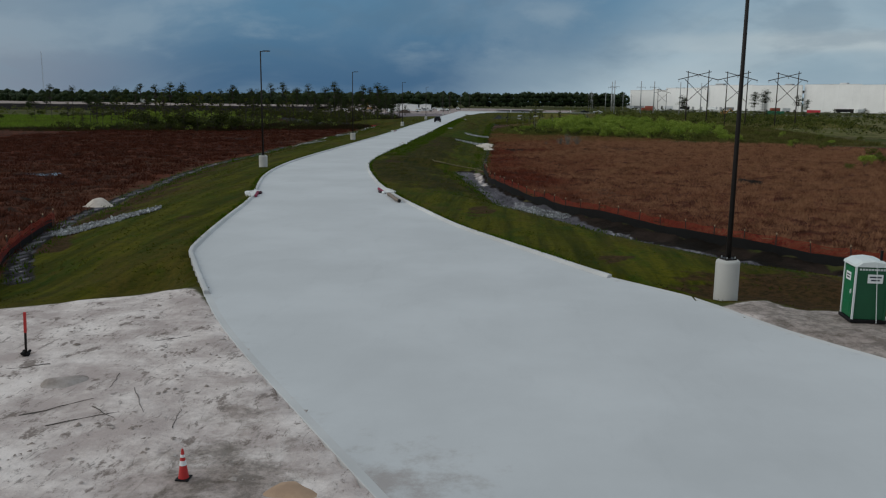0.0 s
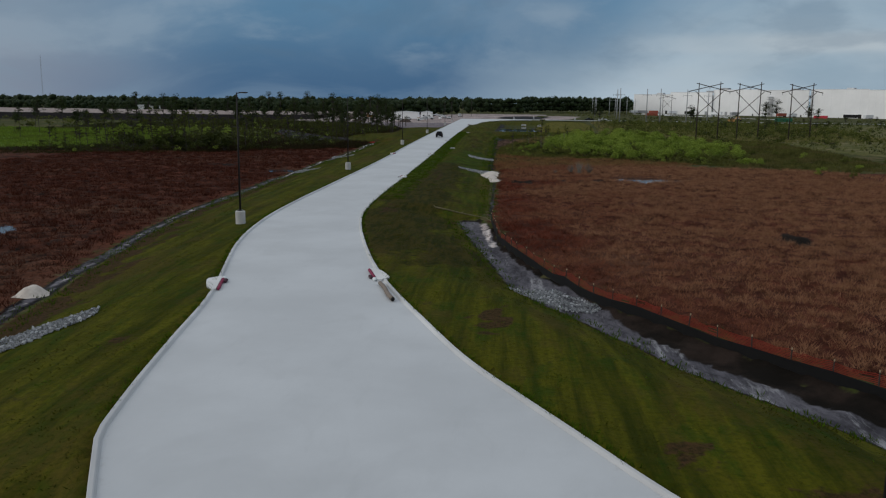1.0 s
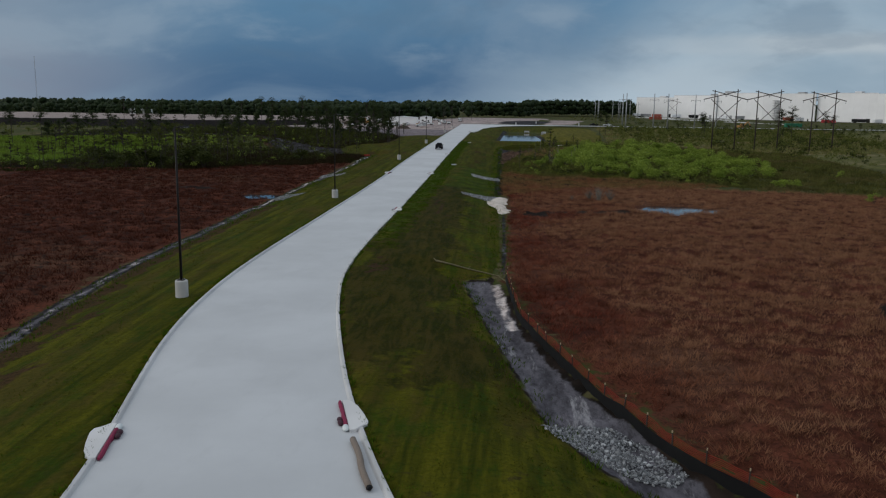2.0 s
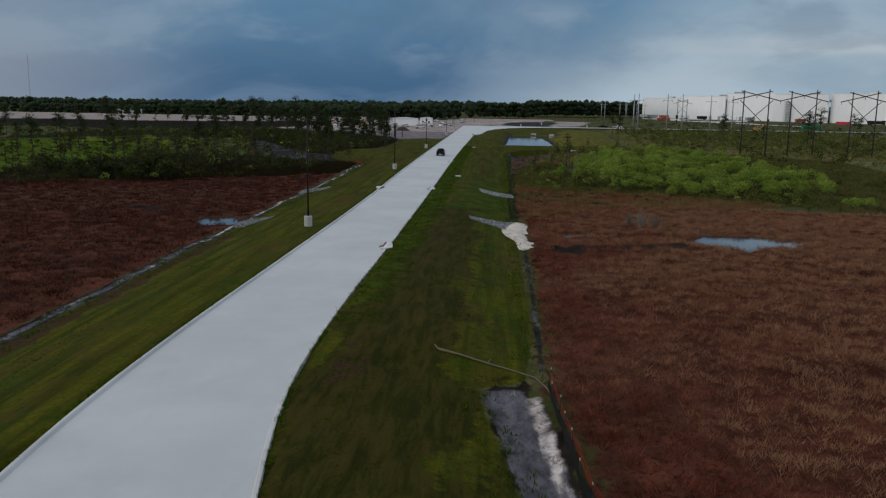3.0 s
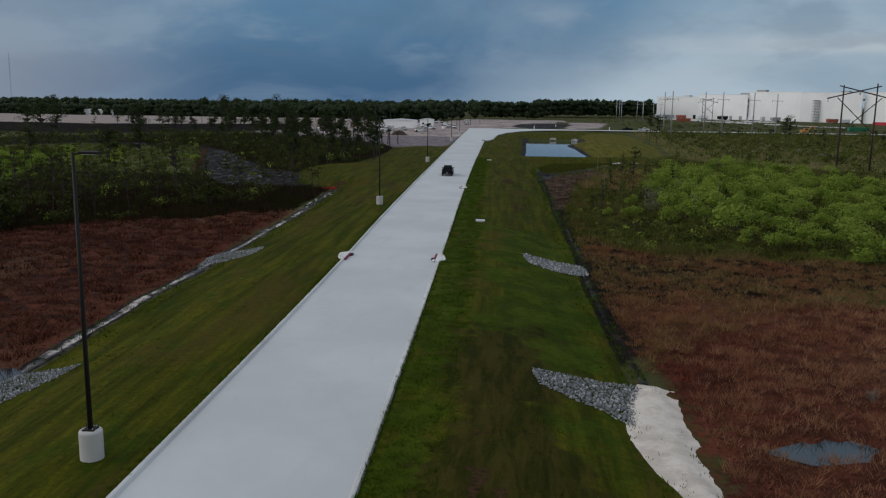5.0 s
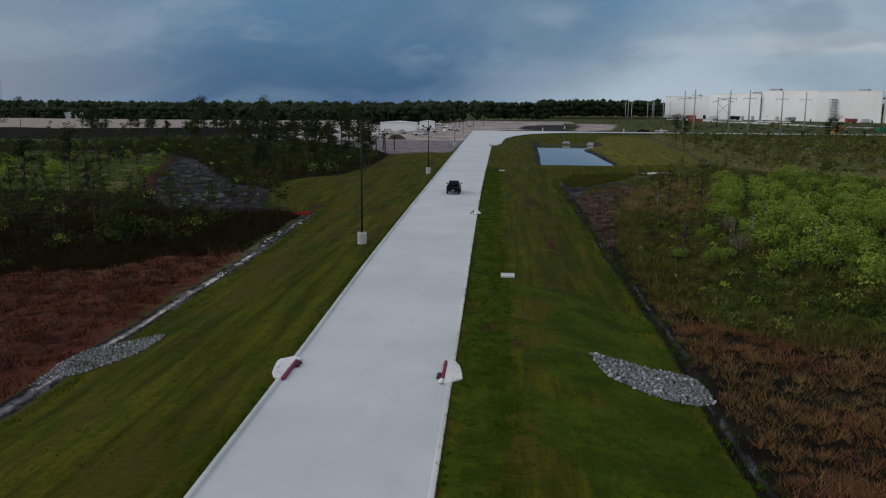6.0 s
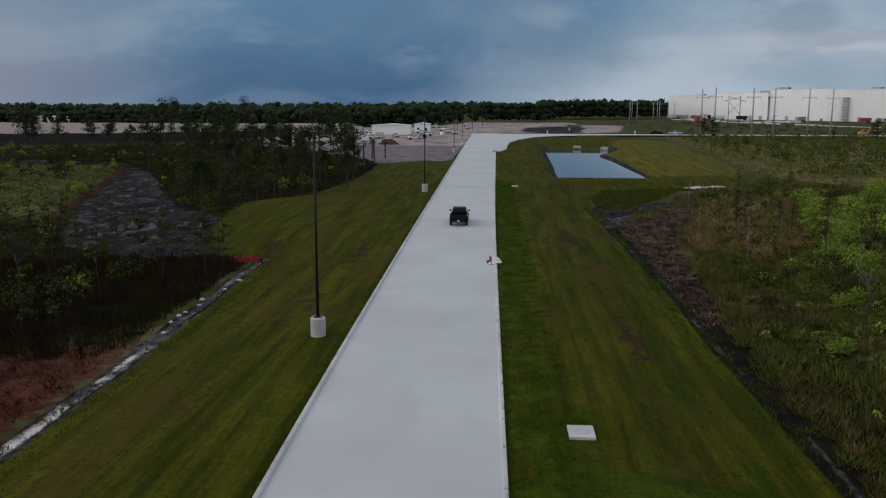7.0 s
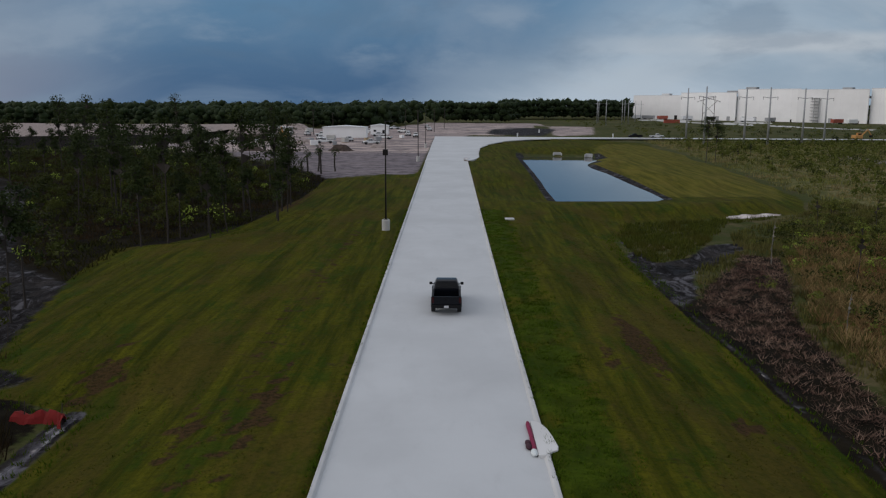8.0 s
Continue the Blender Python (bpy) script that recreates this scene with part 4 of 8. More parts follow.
def pickup(paint, label, group="", name="pickup_truck"):
    truck = thing(name, label, "pickup truck", group)

    def ring(y, half, low, high, crown):
        h = half
        return [(-h, y, low), (-h - 0.03, y, low + 0.25), (-h - 0.035, y, high - 0.22), (-h + 0.03, y, high - 0.04), (-h + 0.13, y, high), (0, y, high + crown), (h - 0.13, y, high), (h - 0.03, y, high - 0.04), (h + 0.035, y, high - 0.22), (h + 0.03, y, low + 0.25), (h, y, low)]

    bm = bmesh.new()
    loft(bm, [ring(-0.62, 0.96, 0.55, 1.29, 0.0), ring(0.2, 0.97, 0.50, 1.30, 0.0), ring(1.12, 0.97, 0.50, 1.28, 0.02), ring(1.2, 0.97, 0.52, 1.27, 0.05), ring(2.3, 0.95, 0.56, 1.22, 0.05), ring(2.75, 0.90, 0.60, 1.12, 0.03), ring(2.9, 0.84, 0.66, 1.02, 0.0)])
    part("body", bm, paint, truck, smooth=False)
    bm = bmesh.new()

    def cab(y, half, low, top, z):
        return [(-half, y, low), (-top, y, z), (top, y, z), (half, y, low)]

    rings = [cab(-0.60, 0.93, 1.27, 0.78, 1.36), cab(-0.42, 0.92, 1.27, 0.72, 1.84), cab(-0.15, 0.92, 1.27, 0.71, 1.92), cab(0.45, 0.92, 1.27, 0.70, 1.925), cab(0.80, 0.92, 1.27, 0.72, 1.86), cab(1.5, 0.92, 1.25, 0.84, 1.27)]
    loft(bm, rings)
    bmesh.ops.bevel(bm, geom=[e for e in bm.edges if e.calc_length() > 0.2], offset=0.03, segments=2, affect="EDGES")
    roof = part("cab", bm, paint, truck)
    bm = bmesh.new()
    f = bm.faces.new([bm.verts.new(p) for p in ((-0.70, -0.603, 1.40), (0.70, -0.603, 1.40), (0.63, -0.452, 1.80), (-0.63, -0.452, 1.80))])
    bmesh.ops.solidify(bm, geom=[f], thickness=0.02)
    part("rear_window", bm, M_GLASS, roof)
    bm = bmesh.new()
    f = bm.faces.new([bm.verts.new(p) for p in ((-0.76, 1.44, 1.33), (0.76, 1.44, 1.33), (0.66, 0.86, 1.82), (-0.66, 0.86, 1.82))])
    bmesh.ops.solidify(bm, geom=[f], thickness=0.02)
    part("windscreen", bm, M_GLASS, roof)
    for s in (-1, 1):
        for ya, yb, yc, yd in ((-0.42, 0.28, 0.28, -0.32), (0.36, 1.22, 0.80, 0.36)):
            bm = bmesh.new()
            f = bm.faces.new([bm.verts.new((s * q, yy, zz)) for q, yy, zz in ((0.915, ya, 1.33), (0.915, yb, 1.33), (0.765, yc, 1.78), (0.765, yd, 1.78))])
            bmesh.ops.solidify(bm, geom=[f], thickness=0.02 * s)
            part("side_window", bm, M_GLASS, roof)
        bm = bmesh.new()
        box(bm, (s * 1.13, 1.08, 1.38), (0.22, 0.10, 0.19), 0.03)
        rod(bm, (s * 0.9, 1.1, 1.32), (s * 1.06, 1.09, 1.35), 0.025, sides=6)
        part("wing_mirror", bm, M_TRIM, truck)
        for yh in (0.05, 0.75):
            bm = bmesh.new()
            box(bm, (s * 1.0, yh, 1.14), (0.03, 0.18, 0.035), 0.008)
            part("door_handle", bm, M_TRIM, truck)
        for yw in (-1.82, 1.86):
            bm = bmesh.new()
            arc = [(yw + 0.56 * math.cos(a), 0.46 + 0.56 * math.sin(a)) for a in np.linspace(0.05, math.pi - 0.05, 13)]
            inn = [(yw + 0.47 * math.cos(a), 0.46 + 0.47 * math.sin(a)) for a in np.linspace(math.pi - 0.05, 0.05, 13)]
            face = bm.faces.new([bm.verts.new((s * 0.955, yy, zz)) for yy, zz in arc + inn])
            r = bmesh.ops.extrude_face_region(bm, geom=[face])
            bmesh.ops.translate(bm, vec=(s * 0.105, 0, 0), verts=[v for v in r["geom"] if isinstance(v, bmesh.types.BMVert)])
            bmesh.ops.recalc_face_normals(bm, faces=bm.faces[:])
            part("wheel_arch", bm, M_TRIM, truck)
        bm = bmesh.new()
        box(bm, (s * 0.94, -1.72, 0.98), (0.12, 2.2, 0.60), 0.03)
        part("bed_side", bm, paint, truck)
        bm = bmesh.new()
        box(bm, (s * 0.93, -1.72, 1.30), (0.15, 2.2, 0.05), 0.015)
        part("bed_rail", bm, M_TRIM, truck)
        bm = bmesh.new()
        box(bm, (s * 0.93, -2.845, 1.05), (0.15, 0.06, 0.38), 0.02)
        part("tail_light", bm, M_REDLENS, truck, "dark red tail light")
        bm = bmesh.new()
        box(bm, (s * 0.72, 2.84, 0.92), (0.34, 0.16, 0.20), 0.04)
        part("headlight", bm, M_ROOFCAP, truck, "clear headlight")
        bm = bmesh.new()
        rod(bm, (s * 0.99, -0.55, 0.47), (s * 0.99, 1.2, 0.47), 0.05, sides=8)
        part("running_board", bm, M_TRIM, truck)
        wheel_parts(truck, s * 0.90, -1.82, s)
        wheel_parts(truck, s * 0.90, 1.86, s)
    bm = bmesh.new()
    box(bm, (0, -1.72, 0.72), (1.84, 2.2, 0.08))
    box(bm, (0, -1.72, 0.60), (1.2, 2.1, 0.2))
    part("bed_floor", bm, M_TRIM, truck)
    bm = bmesh.new()
    box(bm, (0, -0.66, 1.0), (1.8, 0.06, 0.56), 0.01)
    part("bed_front", bm, paint, truck)
    bm = bmesh.new()
    box(bm, (0, -2.84, 1.02), (1.72, 0.07, 0.58), 0.02)
    box(bm, (0, -2.875, 1.26), (1.66, 0.05, 0.06), 0.015)
    gate = part("tailgate", bm, paint, truck)
    bm = bmesh.new()
    box(bm, (0, -2.885, 1.12), (0.26, 0.02, 0.07), 0.005)
    part("latch", bm, M_TRIM, gate)
    bm = bmesh.new()
    box(bm, (0, -2.95, 0.62), (1.94, 0.20, 0.20), 0.04)
    bumper = part("rear_bumper", bm, M_TRIM, truck)
    bm = bmesh.new()
    box(bm, (0, -3.058, 0.64), (0.31, 0.012, 0.155), 0.004)
    plate = part("number_plate", bm, M_PLATE, bumper, "pale number plate")
    bm = bmesh.new()
    box(bm, (0, 2.93, 0.60), (1.86, 0.22, 0.26), 0.05)
    box(bm, (0, 2.92, 0.90), (1.06, 0.10, 0.28), 0.02)
    part("front_bumper", bm, M_TRIM, truck)
    bm = bmesh.new()
    rod(bm, (-0.62, -2.6, 0.42), (-0.62, -2.98, 0.42), 0.04, sides=10)
    part("exhaust", bm, M_GALV, truck)
    bm = bmesh.new()
    rod(bm, (-0.8, -1.82, 0.43), (0.8, -1.82, 0.43), 0.06, sides=8)
    rod(bm, (-0.8, 1.86, 0.43), (0.8, 1.86, 0.43), 0.06, sides=8)
    box(bm, (0, 0, 0.5), (0.9, 5.0, 0.14))
    part("chassis", bm, M_TRIM, truck)
    return truck


truck = pickup(M_PAINT, "glossy black crew-cab pickup truck with dark wheels on the road")
truck.matrix_basis = pose(-20.65, 277.9, 0.05, 0, 0, 0.5) @ Matrix.Scale(0.96, 4)


# ---- portable toilet ----
def portable_toilet():
    t = thing("portable_toilet", "green plastic portable toilet with a white roof on sand", "portable toilet")
    bm = bmesh.new()
    box(bm, (0, 0, 0.06), (1.24, 1.24, 0.12), 0.02)
    part("skid_base", bm, M_TRIM, t)
    bm = bmesh.new()
    box(bm, (0, 0, 1.09), (1.10, 1.10, 1.94), 0.02)
    part("cabin", bm, M_GREEN_DARK, t)
    for sx in (-1, 1):
        for sy in (-1, 1):
            bm = bmesh.new()
            box(bm, (sx * 0.55, sy * 0.55, 1.09), (0.07, 0.07, 1.96), 0.012)
            part("corner_post", bm, M_ROOFCAP if sx < 0 else M_GREEN_DARK, t, "pale corner post" if sx < 0 else "")
    bm = bmesh.new()
    box(bm, (-0.565, 0.0, 1.07), (0.04, 0.86, 1.80), 0.012)
    door = part("door", bm, M_GREEN, t, "brighter green moulded door")
    for z in (0.5, 0.95):
        bm = bmesh.new()
        box(bm, (-0.59, 0, z), (0.02, 0.62, 0.34), 0.01)
        part("door_panel", bm, M_GREEN, door)
    bm = bmesh.new()
    box(bm, (-0.60, -0.33, 1.10), (0.05, 0.05, 0.16), 0.01)
    part("latch", bm, M_ROOFCAP, door, "white latch")
    bm = bmesh.new()
    box(bm, (-0.592, 0.02, 1.62), (0.01, 0.46, 0.30))
    sign = part("door_sign", bm, M_WHITE, door, "white company sign")
    for k, w in enumerate((0.34, 0.26)):
        bm = bmesh.new()
        box(bm, (-0.599, 0.02, 1.67 - 0.10 * k), (0.006, w, 0.05))
        part("bar", bm, M_INK, sign)
    bm = bmesh.new()
    box(bm, (0.12, -0.556, 1.62), (0.52, 0.012, 0.32))
    sign = part("side_sign", bm, M_WHITE, t, "white company sign")
    for k, w in enumerate((0.40, 0.30)):
        bm = bmesh.new()
        box(bm, (0.12, -0.564, 1.68 - 0.11 * k), (w, 0.006, 0.055))
        part("bar", bm, M_INK, sign)
    for k in range(9):
        bm = bmesh.new()
        box(bm, (-0.40 + 0.1 * k, -0.556, 1.95), (0.075, 0.012, 0.07))
        part("vent_slot", bm, M_ROOFCAP, t)
    bm = bmesh.new()
    secs = []
    for y in (-0.63, -0.55, 0.55, 0.63):
        k = 0.06 if abs(y) > 0.6 else 0.0
        secs.append([(-0.64 + k, y, 2.05), (-0.62 + k, y, 2.12 - k), (-0.38, y, 2.26 - k), (0, y, 2.31 - k), (0.38, y, 2.26 - k), (0.62 - k, y, 2.12 - k), (0.64 - k, y, 2.05)])
    loft(bm, secs)
    part("roof", bm, M_ROOFCAP, t, "white domed roof")
    bm = bmesh.new()
    rod(bm, (0.33, -0.35, 2.2), (0.33, -0.35, 2.62), 0.05, sides=12)
    part("vent_pipe", bm, M_TRIM, t)
    bm = bmesh.new()
    rod(bm, (0.10, -0.645, 2.14), (0.26, -0.66, 0.02), 0.014, sides=6)
    part("tie_down_strap", bm, M_ROOFCAP, t, "white tie-down strap")
    return t


toilet = portable_toilet()
toilet.matrix_basis = pose(12.62, 32.3, 0.0, 0, 0, -3) @ Matrix.Scale(0.92, 4)


# ---- inlets with filter socks, manhole slabs ----
def tube(bm, pts, r, sides=10):
    """One continuous closed tube through the points."""
    pts = [Vector(p) for p in pts]
    rings = []
    for k, p in enumerate(pts):
        d = (pts[min(k + 1, len(pts) - 1)] - pts[max(k - 1, 0)]).normalized()
        u = d.cross(Vector((0, 0, 1))).normalized() if abs(d.z) < 0.99 else Vector((1, 0, 0))
        w = u.cross(d)
        rings.append([bm.verts.new(p + (u * math.cos(a) + w * math.sin(a)) * (r[k] if isinstance(r, (list, tuple)) else r)) for a in (2 * math.pi * j / sides for j in range(sides))])
    for a, b in zip(rings, rings[1:]):
        for j in range(sides):
            bm.faces.new((a[j], a[(j + 1) % sides], b[(j + 1) % sides], b[j]))
    bm.faces.new(rings[0][::-1])
    bm.faces.new(rings[-1])
    bmesh.ops.recalc_face_normals(bm, faces=bm.faces[:])


def storm_inlet():
    t = thing("storm_inlet", "pale concrete kerb inlet guarded by crimson filter socks", "storm drain", "kerb inlets")
    bm = bmesh.new()
    outline = [(-0.22, -1.75), (0.05, -1.75), (0.34, -1.42), (0.60, -1.25), (0.66, -0.9), (0.56, 0.1), (0.42, 0.95), (0.22, 1.5), (0.04, 1.75), (-0.22, 1.75)]
    loft(bm, [[(x, y, z) for x, y in outline] for z in (-0.2, 0.14)] + [[(x * 0.95, y * 0.985, 0.165) for x, y in outline]])
    slab = part("inlet_slab", bm, M_SLAB, t)
    bm = bmesh.new()
    box(bm, (-0.225, 0, 0.045), (0.02, 2.6, 0.09), 0.004)
    part("inlet_mouth", bm, M_TRIM, slab)
    rng = np.random.RandomState(3)
    for k, ln in ((1, 1.75), (-1, 1.25)):
        bm = bmesh.new()
        pts = [Vector((-0.33 + 0.012 * math.sin(5 * u + k), k * (0.01 + ln * u), 0.095 + 0.008 * rng.rand())) for u in np.linspace(0, 1, 10)]
        tube(bm, pts, [0.085, *(0.095 * rng.uniform(0.94, 1.06) for _ in range(8)), 0.06])
        part("filter_sock", bm, M_SOCK, t)
    for bx, by, br, mat, hint in ((-0.53, -0.45, 0.13, M_SACK, "dark maroon gravel bag"), (-0.52, -0.82, 0.14, M_SACK, "dark maroon gravel bag"), (-0.36, -1.42, 0.16, M_ROOFCAP, "white sandbag")):
        bm = bmesh.new()
        bmesh.ops.create_icosphere(bm, subdivisions=2, radius=br)
        for v in bm.verts:
            v.co = Vector((v.co.x * 0.95, v.co.y * 1.9, v.co.z * 0.7)) * rng.uniform(0.92, 1.08)
        bag = part("filter_bag", bm, mat, t, hint, smooth=True)
        bag.matrix_basis = pose(bx, by, 0.10)
    return t


inlet = storm_inlet()
inlet.matrix_basis = pose(-15.75, 193.0, 0.0)
for ix, iy, iturn in ((-8.6, 68.2, 16), (-15.4, 138.6, 0), (-16.55, 255.0, 0.5), (-18.05, 64.4, 192.5), (-24.2, 192.9, 180), (-17.2, 430, -20)):
    copy_thing(inlet, pose(ix, iy, 0.0, 0, 0, iturn))


def manhole_slab():
    t = thing("manhole_slab", "pale concrete manhole slab set in the grass", "manhole", "manhole slabs in the verge")
    bm = bmesh.new()
    box(bm, (0, 0, -0.05), (1.08, 1.3, 0.30), 0.02)
    part("slab", bm, M_KERB, t)
    bm = bmesh.new()
    lathe(bm, [(0.33, 0.10), (0.33, 0.115), (0.30, 0.12), (0.02, 0.12)], 22)
    part("lid", bm, M_BASE, t)
    return t


slab = manhole_slab()
slab.matrix_basis = pose(-12.75, 217.2, 0.06)
copy_thing(slab, pose(-13.5, 321, 0.06))


# ---- jute wattle, log, cone, survey stake ----
def wattle():
    bm = bmesh.new()
    pts = [Vector((0.03 * math.sin(v * 2.1), v, 0.13 + 0.008 * math.sin(5 * v))) for v in np.linspace(-2.2, 2.2, 12)]
    tube(bm, pts, 0.13, 12)
    t = thing("straw_wattle", "brown jute straw wattle lying in the gutter", "wattle")
    part("roll", bm, M_WATTLE, t, smooth=True)
    for s in (-1, 1):
        bm = bmesh.new()
        rod(bm, pts[0 if s < 0 else -1], pts[0 if s < 0 else -1] + Vector((0, 0.10 * s, 0)), 0.12, 0.07, 10)
        part("tied_end", bm, M_TRIM, t)
    return t


w = wattle()
w.matrix_basis = pose(-7.35, 63.4, 0.02, 0, 0, 17)
copy_thing(w, pose(-8.0, 63.9, 0.0)).matrix_basis = pose(-17.25, 421.5, 0.02, 0, 0, 15)


def log():
    t = thing("fallen_log", "long weathered yellowish log lying across the grass", "log")
    bm = bmesh.new()
    pts = [Vector((-7.9, 106.6, 0)), Vector((-6.6, 106.3, 0)), Vector((-5.0, 105.7, 0)), Vector((-3.4, 105.0, 0)), Vector((-2.3, 104.3, 0)), Vector((-1.7, 102.8, 0)), Vector((-1.2, 99.5, 0)), Vector((-0.9, 96, 0))]
    rr = (0.085, 0.07, 0.062, 0.055, 0.052, 0.05, 0.045, 0.04)
    for p, r in zip(pts, rr):
        p.z = float(ground_z(p.x, p.y)) + r * 0.9
    tube(bm, pts, rr, 10)
    part("trunk", bm, M_LOG, t, smooth=True)
    for p, q, r in ((pts[0], (-0.25, 0.35, 0.18), 0.065), (pts[2], (0.2, 0.6, 0.12), 0.035)):
        bm = bmesh.new()
        rod(bm, p, p + Vector(q), r, r * 0.5, 8)
        part("stub", bm, M_LOG, t)
    return t


log()


def traffic_cone():
    t = thing("traffic_cone", "orange-red traffic cone with a white band on sand", "traffic cone")
    bm = bmesh.new()
    box(bm, (0, 0, 0.02), (0.38, 0.38, 0.04), 0.012)
    part("foot", bm, M_TRIM, t)
    bm = bmesh.new()
    lathe(bm, [(0.15, 0.04), (0.03, 0.90), (0.01, 0.91)], 20)
    part("shell", bm, M_CONE, t)
    for z0, z1 in ((0.42, 0.56), (0.66, 0.74)):
        bm = bmesh.new()
        lathe(bm, [(0.155 - 0.1395 * (z0 - 0.04), z0), (0.155 - 0.1395 * (z1 - 0.04), z1)], 20)
        part("reflective_band", bm, M_WHITE, t)
    return t


traffic_cone().matrix_basis = pose(-5.5, 18.5, 0.03) @ Matrix.Scale(0.66, 4)


def survey_stake():
    t = thing("survey_stake", "wooden survey stake painted red at the top, in sand", "stake")
    bm = bmesh.new()
    box(bm, (0, 0, 0.35), (0.07, 0.05, 0.9), 0.005)
    part("stake", bm, M_POLE, t)
    bm = bmesh.new()
    box(bm, (0, 0, 1.12), (0.085, 0.065, 0.72), 0.01)
    part("painted_top", bm, M_CONE, t, "bright red painted top")
    bm = bmesh.new()
    for k in range(7):
        a = k * 0.9
        rod(bm, (0, 0, -0.05), ((0.12 + 0.05 * (k % 3)) * math.cos(a), (0.12 + 0.04 * (k % 2)) * math.sin(a), 0.05 + 0.07 * (k % 2)), 0.08, 0.04, 6)
    part("clods", bm, M_TRIM, t)
    return t


survey_stake().matrix_basis = pose(-12.7, 25.5, 0.03, 2, 3, 10) @ Matrix.Scale(0.82, 4)

# ---- silt fences ----
def fence(line, net=None):
    t = thing("silt_fence", "black silt fence with torn orange netting on stakes", "fence", "silt fences at the marsh edge")
    pts = resample(line, max(4, int(np.hypot(*np.diff(line, axis=0).T).sum() / 2.1)))
    r = random.Random(7)
    z0 = ground_z(pts[:, 0], pts[:, 1])
    bm = bmesh.new()
    rows = []
    for k, (p, z) in enumerate(zip(pts, z0)):
        lean = 0.05 * r.uniform(-1, 1)
        rows.append([bm.verts.new((p[0] + lean * h, p[1] + lean * h, z + h)) for h in (-0.15, 0.25, 0.55 + 0.08 * r.uniform(-1, 1))])
    for a, b in zip(rows, rows[1:]):
        for k in range(2):
            bm.faces.new((a[k], b[k], b[k + 1], a[k + 1]))
    bmesh.ops.solidify(bm, geom=bm.faces[:], thickness=0.02)
    part("black_fabric", bm, M_FABRIC, t, "sagging black fabric")
    bm = bmesh.new()
    fine = resample(pts, len(pts) * 3)
    zf = np.interp(np.arange(len(fine)) / 3, np.arange(len(pts)), z0)
    sag = [0.06 * math.sin(k * 2.1) + r.uniform(-0.05, 0.05) for k in range(len(fine))]
    for strand in range(7):
        h = 0.46 + strand * 0.075
        for k in range(len(fine) - 1):
            if r.random() < 0.04:
                continue
            quad = [(fine[k], zf[k] + h + sag[k] * strand / 8), (fine[k + 1], zf[k + 1] + h + sag[k + 1] * strand / 8)]
            bm.faces.new([bm.verts.new((quad[0][0][0] + 0.12, quad[0][0][1] + 0.12, quad[0][1])), bm.verts.new((quad[1][0][0] + 0.12, quad[1][0][1] + 0.12, quad[1][1])), bm.verts.new((quad[1][0][0] + 0.12, quad[1][0][1] + 0.12, quad[1][1] + 0.038)), bm.verts.new((quad[0][0][0] + 0.12, quad[0][0][1] + 0.12, quad[0][1] + 0.038))])
    bmesh.ops.solidify(bm, geom=bm.faces[:], thickness=0.01)
    part("orange_netting", bm, net or M_ORANGE, t, "faded orange safety netting")
    stake_mesh = None
    for p, z in zip(pts, z0):
        if stake_mesh is None:
            bm = bmesh.new()
            box(bm, (0, 0, 0.45), (0.05, 0.05, 1.3), 0.006)
            st = part("stake", bm, M_WOOD_DARK, t)
            bm = bmesh.new()
            box(bm, (0, 0, 1.12), (0.052, 0.052, 0.11), 0.01)
            tip = part("stake_cap", bm, M_STAKE, st, "pale weathered stake top")
            stake_mesh = (st.data, tip.data)
        else:
            st = new("stake", stake_mesh[0])
            st.parent = t
            tip = new("stake_cap", stake_mesh[1])
            tip.parent = st
        st.matrix_basis = pose(p[0] + 0.06, p[1] + 0.06, z, r.uniform(-6, 6), r.uniform(-6, 6), r.uniform(0, 90))
    return t


fence(curve([(36, 34.5), (27, 40.5), (18.3, 48.8), (13.5, 55.2), (11.2, 58.4), (7.5, 64.6), (5.6, 68), (2.9, 75.8), (-0.6, 89.4), (-1.7, 103)]))
fence(curve([(-19, 33.5), (-22, 38.5), (-25.2, 45), (-28.1, 54.5)]))


def slumped_net():
    """A crumpled roll of netting lying at the foot of the slope."""
    t = thing("safety_netting", "crumpled red-orange safety netting slumped on the ground", "netting")
    r = np.random.RandomState(23)
    line = curve([(-38.2, 258.7), (-38.7, 259.3), (-39.4, 259.5), (-40.2, 259.4), (-40.9, 259.5)], 0.2)
    z = ground_z(line[:, 0], line[:, 1])
    bm = bmesh.new()
    rows = []
    for k, ((x, y), zz) in enumerate(zip(line, z)):
        h = (0.52 if k < 9 else 0.32) * r.uniform(0.7, 1.2)
        rows.append([bm.verts.new((x + r.uniform(-0.07, 0.07), y + u + r.uniform(-0.07, 0.07), zz + h * v + r.uniform(-0.04, 0.04))) for u, v in ((-0.48, 0.0), (-0.30, 0.55), (0.0, 0.95), (0.26, 0.7), (0.42, 0.05))])
    for a, b in zip(rows, rows[1:]):
        for k in range(4):
            bm.faces.new((a[k], b[k], b[k + 1], a[k + 1]))
    bmesh.ops.solidify(bm, geom=bm.faces[:], thickness=0.015)
    part("net", bm, M_NET, t)
    for k in (2, len(line) - 3):
        bm = bmesh.new()
        rod(bm, (line[k][0], line[k][1], z[k] - 0.2), (line[k][0] + 0.1, line[k][1], z[k] + 0.95), 0.025, sides=6)
        part("stake", bm, M_WOOD_DARK, t)


slumped_net()


